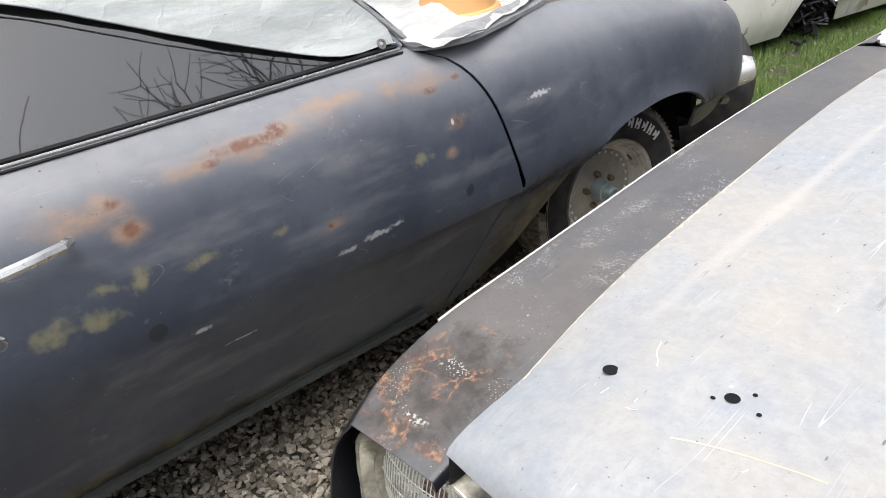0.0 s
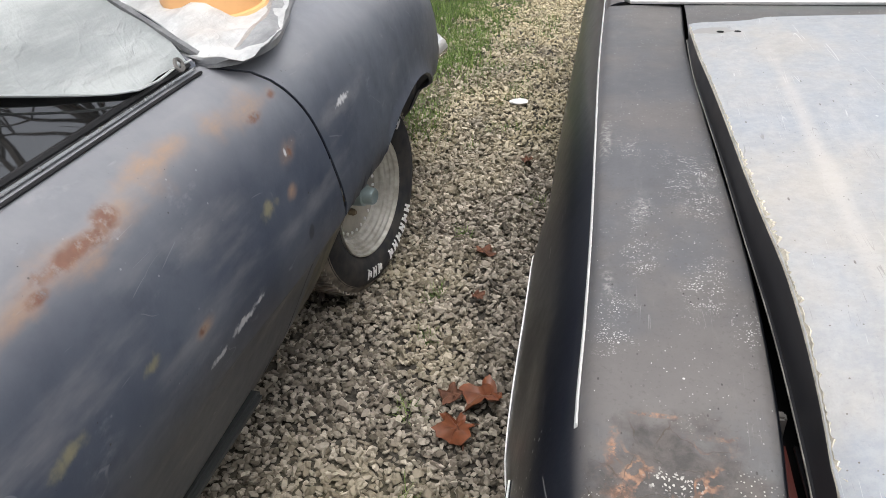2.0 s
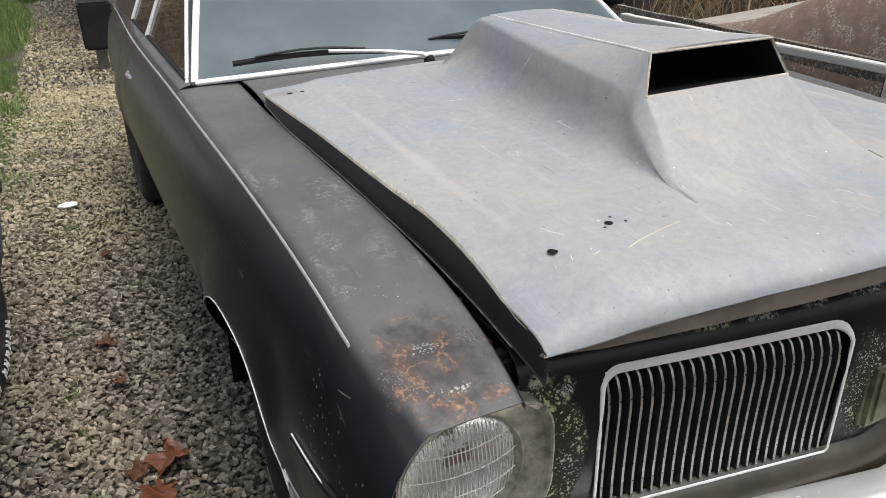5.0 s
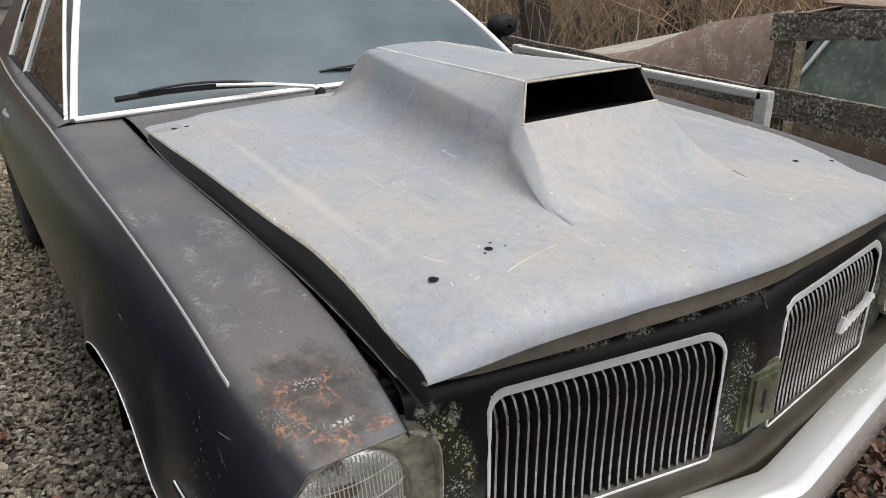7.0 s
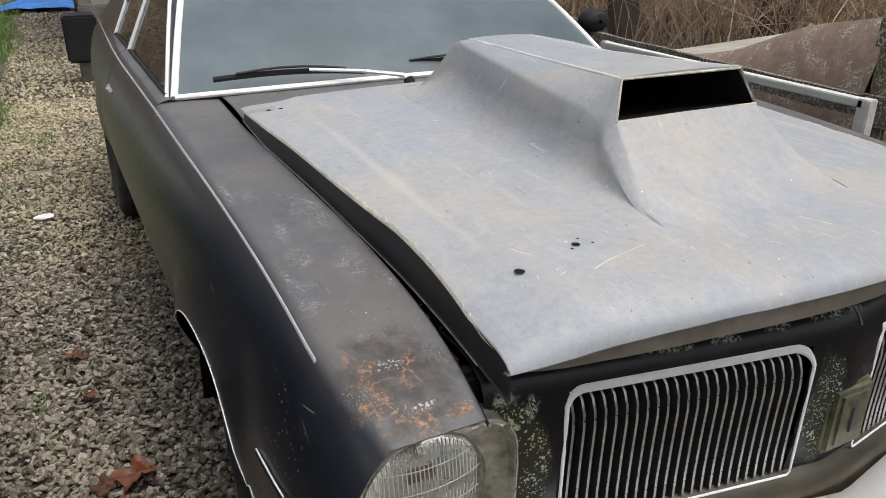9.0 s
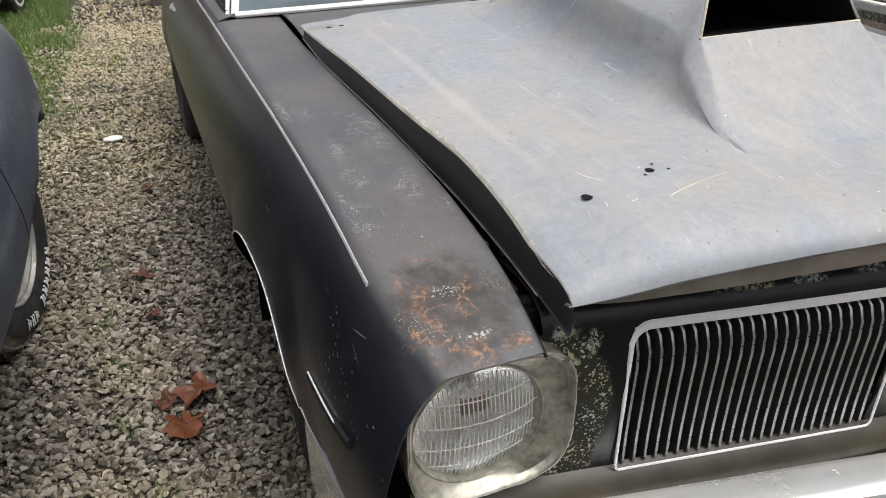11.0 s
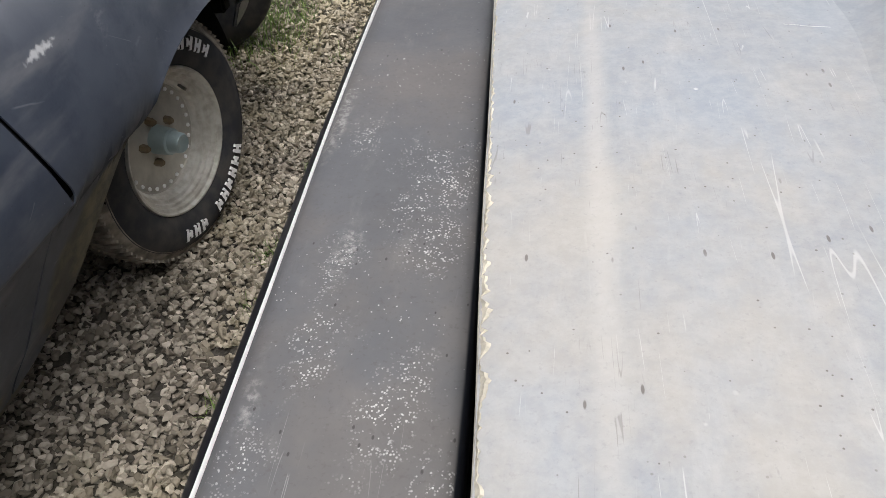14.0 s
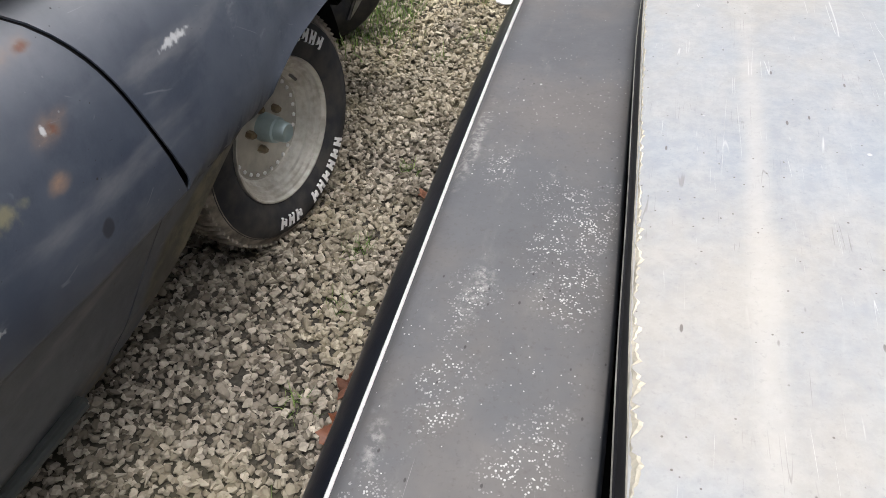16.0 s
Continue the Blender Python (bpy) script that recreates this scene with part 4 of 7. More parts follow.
def build_greenhouse():
    """Roof, pillars, windscreen with bright surround, side windows, cowl."""
    base = lambda x: (x, 1.885 + 0.115 * (abs(x) / 0.88) ** 2.2, 1.005 - 0.030 * (abs(x) / 0.88) ** 2)
    head = lambda x: (x, 2.50 + 0.06 * (abs(x) / 0.70) ** 2, 1.345 - 0.02 * (abs(x) / 0.70) ** 2)
    def glass_at(u, v, d=0.0):
        a, b = Vector(base(u * 0.868)), Vector(head(u * 0.70))
        p = a.lerp(b, v)
        p.z += 0.02 * math.sin(math.pi * v)
        return tuple(p + Vector((0, -0.5, 0.86)) * d)
    rows = [[glass_at(u, v) for u in steps(-1, 1, 25)] for v in steps(0.02, 1, 10)]
    ws = part("windscreen", grid(rows), WINDSCREEN, car_b, "hazy grey-green windscreen", thick=0.004)
    ring = [glass_at(u, 0.0, 0.006) for u in steps(-1, 1, 31)]
    frame = part("screen_surround", tube(ring, 0.0125, 8, flat=0.8), BRIGHT, car_b, "white bright-metal windscreen surround")
    for sx in (-1, 1):
        part("surround_side", tube([glass_at(sx * 1.005, v, 0.005) for v in steps(0, 1, 10)], 0.012, 8, flat=0.8), BRIGHT, frame)
        pillar = [[(sx * (x + dx), y + dy, z) for dx, dy in ((-0.035, 0.0), (0.0, -0.006), (0.02, 0.03), (0.018, 0.075), (-0.03, 0.08))]
                  for x, y, z in ((lerp(0.868, 0.715, s), lerp(2.0, 2.575, s), lerp(0.972, 1.33, s) + 0.02 * math.sin(math.pi * s)) for s in steps(0, 1, 9))]
        part("pillar", grid(pillar, close=True), BLACK, car_b, "black windscreen pillar")
        edge = [(sx * (lerp(0.868, 0.715, s) + 0.022), lerp(2.03, 2.61, s), lerp(0.972, 1.33, s) + 0.02 * math.sin(math.pi * s)) for s in steps(0, 1, 8)]
        part("window_frame", tube(edge, 0.008, 6), BRIGHT, car_b, "bright side window frame")
        for nm, a, b in (("front_window", 2.09, 3.05), ("rear_window", 3.13, 3.62)):
            top = lambda y: min(1.325, 0.985 + (y - 2.08) * 0.66 + 0.0)
            rows = []
            for y in steps(a, b, 12):
                zt = min(top(y), 1.325 if nm == "front_window" else 1.325 - max(0, y - 3.4) * 0.6)
                rows.append([(sx * (0.885 - 0.17 * ((z - 0.978) / 0.35)), y, z) for z in steps(0.978, max(zt, 0.99), 6)])
            win = part(nm, grid(rows), SIDE_GLASS, car_b, "dark grimy side window", thick=0.004)
            part("window_frame", tube([(sx * 0.888, y, 0.982) for y in steps(a - 0.05, b, 8)], 0.008, 6), RUBBER, win)
            part("window_frame", tube([(sx * 0.888, b + 0.02, 0.98), (sx * 0.718, b + 0.03, 1.335)], 0.011, 6), BRIGHT, win)
        rear_pillar = [[(sx * lerp(0.89, 0.70, s), y0 + d, lerp(0.975, 1.335, s)) for d in (0, lerp(0.75, 0.3, s))] for s, y0 in ((s, lerp(3.66, 3.60, s)) for s in steps(0, 1, 6))]
        part("rear_pillar", grid(rear_pillar), BLACK, car_b, thick=0.02)
    roof = [[(x, y, 1.345 + 0.025 * math.sin(math.pi * (y - 2.5) / 1.5) - 0.03 * (x / 0.72) ** 2 - (0.02 if y > 3.9 else 0)) for x in steps(-0.72, 0.72, 14)] for y in steps(2.52, 3.95, 12)]
    part("roof", grid(roof), BLACK, car_b, "black roof", thick=0.01)
    back = [[(u * lerp(0.80, 0.70, v), lerp(4.35, 3.93, v), lerp(0.975, 1.33, v)) for u in steps(-1, 1, 8)] for v in steps(0, 1, 4)]
    part("rear_screen", grid(back), SIDE_GLASS, car_b, thick=0.004)
    # cowl behind the bonnet
    rows = []
    for v in steps(0, 1, 6):
        rows.append([(x * (B_IN_X(lerp(1.55, 1.97, v)) - 0.003) / 0.752, lerp(1.55, base(x)[1] - 0.004, v), lerp(0.972, base(x)[2] - 0.006, v**0.8) + 0.012 * math.sin(math.pi * v)) for x in steps(-0.752, 0.752, 20)])
    part("cowl", grid(rows), BLACK, car_b, "dusty black cowl panel", thick=0.004)
    # wipers
    for x0, side in ((-0.145, -1), (0.47, -1)):
        w = part("wiper", tube([(x0, 1.775, 1.02), (x0 - 0.02, 1.78, 1.036), (x0 - 0.14, 1.862, 1.045), (x0 - 0.30, 1.915, 1.052)], 0.009, 6, taper=0.6), BRIGHT, car_b, "bright wiper arm with black blade")
        part("pivot", lathe([(0.0, 0.02), (0.018, 0.019), (0.03, 0.012), (0.03, 0)], 14), RUBBER, w, "", Matrix.Translation((x0, 1.775, 1.0)) @ pose(0, 0, 0, 0, -90, 0))
        blade = [(x0 - 0.605 + 0.5 * s, 1.965 - 0.062 * s + 0.0, 1.034 + 0.012 * math.sin(math.pi * s)) for s in steps(0, 1, 8)]
        part("blade", tube(blade, 0.006, 5, flat=1.6), RUBBER, w, "black rubber blade")
        yoke = [(x0 - 0.535 + 0.36 * s, 1.95 - 0.045 * s, 1.050 + 0.014 * math.sin(math.pi * s)) for s in steps(0, 1, 6)]
        part("yoke", tube(yoke, 0.006, 5, flat=0.7), RUBBER, w)


build_greenhouse()


def build_cabin():
    floor = box(-0.80, 0.80, 1.9, 4.4, 0.26, 0.30, 0.01)
    part("cabin_floor", floor, INTERIOR, car_b)
    dash = [[(x, 2.02 + d, z) for d, z in ((0.0, 0.96), (0.10, 0.985), (0.24, 0.97), (0.27, 0.90), (0.22, 0.66))] for x in steps(-0.80, 0.80, 8)]
    part("dashboard", grid(dash), INTERIOR, car_b, "faded dashboard", thick=0.01)
    ringp = [(0.36 + 0.19 * math.cos(a), 2.42 + 0.05 * math.sin(a), 0.93 + 0.18 * math.sin(a)) for a in steps(0, 2 * math.pi, 29)]
    st = part("steering_wheel", tube(ringp, 0.012, 8), RUBBER, car_b, "thin black steering wheel")
    part("column", tube([(0.36, 2.42, 0.93), (0.36, 2.2, 0.86)], 0.025, 10), INTERIOR, st)
    for y in (2.85, 3.75):
        part("bench_seat", box(-0.68, 0.68, y, y + 0.5, 0.42, 0.60, 0.06), SEAT, car_b, "pale vinyl bench seat")
        part("seat_back", box(-0.68, 0.68, y + 0.42, y + 0.58, 0.50, 1.03, 0.06), SEAT, car_b)
    part("bulkhead", box(-0.70, 0.70, 1.60, 1.64, 0.3, 0.95, 0.01), VOID, car_b)


build_cabin()
for px, side in ((-0.90, 180), (0.90, 0)):
    for py in (0.95, 3.76):
        plain_wheel(car_b, Matrix.Translation((px * (0.96 if py < 2 else 1.006), py, 0.315)) @ pose(0, 0, 0, 0, 0, side), 0.315, 0.10, 0.185, CHROME)


def build_mirror():
    shell = [[(0.985 + r * math.cos(a), 2.26 + d, 1.105 + 0.72 * r * math.sin(a)) for a in steps(0, 2 * math.pi, 21)[:-1]] for d, r in ((-0.045, 0.010), (-0.040, 0.045), (-0.02, 0.066), (0.01, 0.072), (0.028, 0.070), (0.024, 0.060), (0.022, 0.002))]
    door = [o for o in car_b.children if o.name.startswith("front_door")][-1]
    m = part("door_mirror", grid(shell, close=True), RUBBER, door, "black door mirror")
    part("arm", tube([(0.925, 2.25, 0.985), (0.945, 2.25, 1.03), (0.975, 2.26, 1.07)], 0.011, 8), RUBBER, m)


build_mirror()


# ---- the grey bonnet and its scoop ----
HX = -0.032
HOOD_W = table([(0.20, 0.660), (0.30, 0.663), (0.42, 0.664), (0.6, 0.670), (0.8, 0.682), (1.0, 0.691), (1.2, 0.701), (1.4, 0.710), (1.62, 0.7135)])
HOOD_Z = table([(0.30, 0.985), (0.45, 0.998), (0.6, 1.001), (0.9, 1.010), (1.2, 1.021), (1.62, 1.021)])


def hood_z(x, y):
    """Height of the bonnet's skin, x from its own middle line."""
    w = HOOD_W(y)
    u = min(1, abs(x) / w)
    z = HOOD_Z(y) + 0.016 * (1 - u**2)
    z -= 0.007 * (1 / (1 + math.exp(-(abs(x) - 0.575) * 150)))
    z -= 0.050 * max(0, (u - 0.70) / 0.30) ** 2 * max(0, min(1, (0.62 - y) / 0.30)) ** 1.4
    return z - 0.004 * max(0, (u - 0.97) / 0.03) ** 2


HOOD_EDGE = table([(-0.70, 0.902), (-0.66, 0.907), (-0.60, 0.914), (-0.50, 0.932), (-0.40, 0.945), (-0.30, 0.953), (-0.20, 0.957), (0.0, 0.962), (0.10, 0.968), (0.20, 0.969), (0.30, 0.965), (0.40, 0.958), (0.50, 0.945), (0.60, 0.922), (0.70, 0.902)])


def hood_front(x):
    return 0.245 - 0.115 * (1 - (abs(x) / 0.70) ** 1.7)


LIP_Z = table([(0.24, 0.862), (0.30, 0.870), (0.35, 0.878), (0.435, 0.891), (0.6, 0.912), (0.8, 0.931), (1.0, 0.945), (1.2, 0.955), (1.4, 0.965), (1.6, 0.985)])


def build_hood():
    roll = [(0.010, 0.897), (0.001, 0.902), (-0.004, 0.912), (0.000, 0.928), (0.010, 0.945), (0.028, 0.963), (0.055, 0.977), (0.09, 0.987)]
    us = [-1.0, -0.985, -0.96, -0.92] + steps(-0.86, 0.86, 40) + [0.92, 0.96, 0.985, 1.0]
    rows = []
    for dy, z in roll:
        row = []
        for u in us:
            blend = (z - 0.897) / (0.987 - 0.897)
            x = u * (0.667 - 0.004 * blend**0.7)
            yf = hood_front(x)
            top = hood_z(x, yf + 0.115)
            edge = HOOD_EDGE(x) + 0.0015 * noise.noise(Vector((x * 14, 0, 2)))
            row.append((HX + x, yf + dy, lerp(edge, top, blend)))
        rows.append(row)
    for s in steps(0, 1, 44):
        row = []
        for u in us:
            yf = hood_front(u * 0.69) + 0.12
            y = lerp(yf, 1.62 + 0.02 * (1 - u**2), s)
            x = u * HOOD_W(y)
            row.append((HX + x, y, hood_z(x, y)))
        rows.append(row)
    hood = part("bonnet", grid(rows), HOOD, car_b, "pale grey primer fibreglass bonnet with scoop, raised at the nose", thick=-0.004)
    # returned flange under the front edge
    flange = []
    for x, y, z in rows[0]:
        k = max(0.0, 1 - (abs(x - HX) / 0.655) ** 4)
        flange.append([(x, y - 0.003, z + 0.003), (x, y - 0.001, z - 0.018 * k - 0.002), (x, y + 0.004, z - 0.036 * k - 0.003)])
    part("front_flange", grid(flange), FLANGE, hood, "brown-stained folded front flange", thick=0.002)
    # black folded edge under the bonnet's rim: top follows the rim, the lip below runs straight
    for sx in (-1, 1):
        rim = [(abs(row[0 if sx < 0 else -1][0] - HX), row[0][1], row[0][2]) for row in rows[1:-1]]
        side = []
        for w, y, z in rim:
            t = max(0.0, min(1.0, (y - 0.26) / 1.34))
            zl = min(z - 0.002, LIP_Z(y))
            d = z - zl
            side.append([(HX + sx * (w - 0.001), y, z - 0.002), (HX + sx * (w - 0.002), y, z - d * 0.3), (HX + sx * (w - 0.001), y, z - d * 0.7), (HX + sx * (w + 0.000), y, zl + 0.003), (HX + sx * (w + 0.003), y, zl)])
        skirt = part("skirt", grid(side), SKIRT, hood, "black painted folded bonnet edge", thick=0.002)
        part("lip", tube([p[4] for p in side[6:]], 0.0016, 5), BEZEL, skirt, "worn bare lip")
        part("raw_edge", tube([(HX + sx * w, y, z - 0.001) for w, y, z in rim], 0.0017, 6), FIBRE, hood, "chipped pale fibreglass edge")
        # crumbled pale margin: a jagged ribbon along the rim
        torn = []
        y = 0.262
        while y < 1.60:
            k = 0.5 + 0.5 * max(0.0, 1 - abs(y - 0.72) / 0.26) * 2 + (1.6 if y < 0.36 else 0.0)
            jag = abs(noise.noise(Vector((y * 60, sx, 0.5)))) + abs(noise.noise(Vector((y * 210, sx, 3.5))))
            w = HOOD_W(y)
            x1 = w - 0.0008 - 0.0085 * k * max(0.0, jag - 0.22)
            torn.append([(HX + sx * (w + 0.0006), y, hood_z(w, y) + 0.0005), (HX + sx * (x1 + 0.4 * (w - x1)), y, hood_z(x1, y) + 0.0034), (HX + sx * x1, y, hood_z(x1, y) + 0.0024)])
            y += 0.0035
        part("chipped_rim", grid(torn), FIBRE, hood, "crumbling pale margin of bare fibreglass", smooth=20)
    # underside
    low = [[(HX + u * (HOOD_W(y) - 0.03), y, 0.93) for u in steps(-1, 1, 4)] for y in steps(0.42, 1.55, 4)]
    part("liner", grid(low), VOID, hood, "dark bonnet liner", thick=0.006)
    # mounting holes
    for x, y, r in ((-0.560, 0.381, 0.0105), (-0.435, 0.402, 0.009), (0.572, 0.400, 0.009), (0.448, 0.413, 0.008), (-0.62, 1.535, 0.008), (-0.655, 1.535, 0.009), (-0.42, 0.418, 0.003), (-0.45, 0.392, 0.003), (-0.405, 0.395, 0.003)):
        r *= 0.82
        ring = [[(HX + x + q * math.cos(a), y + q * math.sin(a), hood_z(x, y) + dz) for a in steps(0, 2 * math.pi, 17)] for q, dz in ((r * 1.05, 0.0028), (r, 0.0032), (r * 0.02, 0.0030))]
        part("hole", grid(ring), VOID, hood, "dark drilled hole")
    # wax and scratch marks
    marks = (((-0.455, 0.322), (-0.405, 0.345), (-0.325, 0.352), YELLOW), ((-0.52, 0.405), (-0.535, 0.43), (-0.54, 0.445), PALE_MARK),
             ((0.205, 0.335), (0.215, 0.31), (0.235, 0.29), PALE_MARK), ((0.235, 0.29), (0.238, 0.28), (0.240, 0.27), YELLOW), ((0.02, 0.33), (0.045, 0.30), (0.05, 0.275), PALE_MARK), ((-0.12, 0.275), (-0.10, 0.24), (-0.095, 0.22), PALE_MARK),
             ((-0.17, 0.23), (-0.14, 0.215), (-0.10, 0.21), PALE_MARK), ((-0.36, 1.18), (-0.33, 1.175), (-0.31, 1.17), PALE_MARK), ((0.28, 0.30), (0.30, 0.27), (0.305, 0.25), PALE_MARK),
             ((-0.42, 0.24), (-0.40, 0.235), (-0.38, 0.24), PALE_MARK), ((0.40, 0.35), (0.42, 0.33), (0.43, 0.29), PALE_MARK))
    rnd = random.Random(12)
    nicks = []
    for _ in range(34):
        x = rnd.uniform(-0.58, 0.58)
        y = hood_front(x) + rnd.uniform(0.035, 0.16)
        a, n = rnd.uniform(0, 3.14), rnd.uniform(0.004, 0.016)
        nicks.append(((x, y), (x + 0.5 * n * math.cos(a) + 0.001, y + 0.5 * n * math.sin(a)), (x + n * math.cos(a), y + n * math.sin(a)), PALE_MARK))
    for a, b, c, mt in marks + tuple(nicks):
        pts = []
        for s in steps(0, 1, 9):
            x = lerp(lerp(a[0], b[0], s), lerp(b[0], c[0], s), s) + 0.0008 * math.sin(s * 9)
            y = lerp(lerp(a[1], b[1], s), lerp(b[1], c[1], s), s) + 0.0008 * math.sin(s * 7 + 1)
            yf = hood_front(x) + 0.12
            z = hood_z(x, y) if y > yf else hood_z(x, yf) - 0.35 * (yf - y) ** 1.25 - 0.002
            pts.append((HX + x, y, z + 0.0025))
        part("scratch", tube(pts, 0.0006 if mt is PALE_MARK else 0.0010, 4, flat=0.4), mt, hood)
    # scoop: ramp, opening, raised tunnel
    secs = []
    for y, wt, zt, ws, zs, wb in ((0.355, 0.256, 0.998, 0.258, 0.996, 0.262), (0.40, 0.250, 1.0085, 0.254, 1.007, 0.260), (0.43, 0.244, 1.0165, 0.252, 1.013, 0.258), (0.46, 0.236, 1.0285, 0.250, 1.022, 0.256), (0.50, 0.222, 1.050, 0.243, 1.041, 0.255), (0.56, 0.204, 1.099, 0.232, 1.073, 0.254), (0.612, 0.193, 1.143, 0.222, 1.104, 0.256),
                                  (0.645, 0.163, 1.221, 0.198, 1.146, 0.255), (0.70, 0.151, 1.218, 0.205, 1.154, 0.255), (0.85, 0.127, 1.210, 0.205, 1.170, 0.253), (1.05, 0.106, 1.203, 0.190, 1.183, 0.247),
                                  (1.25, 0.099, 1.201, 0.163, 1.192, 0.237), (1.38, 0.101, 1.201, 0.135, 1.194, 0.232), (1.42, 0.106, 1.188, 0.134, 1.178, 0.230), (1.50, 0.130, 1.110, 0.150, 1.100, 0.212), (1.57, 0.155, 1.045, 0.165, 1.038, 0.180)):
        rise = min(1.0, max(0.0, (y - 0.37) / 0.08))
        zb = hood_z(wb, y) + 0.004 * rise - 0.004 * (1 - rise)
        half = [(wb + 0.075, hood_z(wb + 0.075, y) - 0.005), (wb + 0.035, hood_z(wb + 0.035, y) + 0.0015 * rise - 0.005 * (1 - rise)), (wb + 0.006, lerp(zb, zs, 0.07)), (lerp(wb, ws, 0.55), lerp(zb, zs, 0.25)), (lerp(wb, ws, 0.92), lerp(zb, zs, 0.60)), (ws + 0.002, zs - 0.006), (ws - 0.006, zs + 0.003), (wt + 0.002, zt - 0.003), (wt - 0.004, zt)]
        row = [(HX - 0.003 - x, y, z) for x, z in half] + [(HX - 0.003 + x, y, zt + 0.004 * (1 - (x / wt) ** 2)) for x in steps(-wt + 0.02, wt - 0.02, 7)] + [(HX - 0.003 + x, y, z) for x, z in half[::-1]]
        secs.append(row)
    scoop = part("scoop", grid(secs, skip=lambda i, j: i == 6 and 7 <= j <= 16), HOOD, hood, "raised bonnet scoop with a dark mouth", smooth=50, thick=-0.005)
    cx = HX - 0.003
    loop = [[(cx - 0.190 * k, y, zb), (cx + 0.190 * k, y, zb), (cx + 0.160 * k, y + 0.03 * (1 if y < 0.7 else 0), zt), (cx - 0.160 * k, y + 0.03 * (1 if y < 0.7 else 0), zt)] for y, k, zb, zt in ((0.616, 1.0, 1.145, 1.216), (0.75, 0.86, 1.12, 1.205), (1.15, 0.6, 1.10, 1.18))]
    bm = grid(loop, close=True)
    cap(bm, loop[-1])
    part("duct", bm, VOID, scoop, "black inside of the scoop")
    rim = [(cx - 0.193, 0.612, 1.144), (cx + 0.193, 0.612, 1.146), (cx + 0.163, 0.643, 1.220), (cx - 0.163, 0.643, 1.221), (cx - 0.193, 0.612, 1.144)]
    part("mouth_edge", tube(rim, 0.0028, 6), FIBRE, scoop, "chipped pale mouth edge")
    for sx in (-1, 1):
        part("ridge", tube([(cx + sx * w, y, z) for w, y, z in ((0.162, 0.65, 1.221), (0.151, 0.70, 1.2185), (0.127, 0.85, 1.2105), (0.106, 1.05, 1.2035), (0.099, 1.25, 1.2015), (0.101, 1.38, 1.2015))], 0.003, 6), PALE_MARK, scoop, "worn pale ridge")


build_hood()


# ---- nose: header panel, grilles, lamps, bumper ----
GX = 0.015


def nose_y(x):
    """Front of the nose at x: a shallow V."""
    return 0.180 + 0.165 * abs(x - GX) ** 1.1


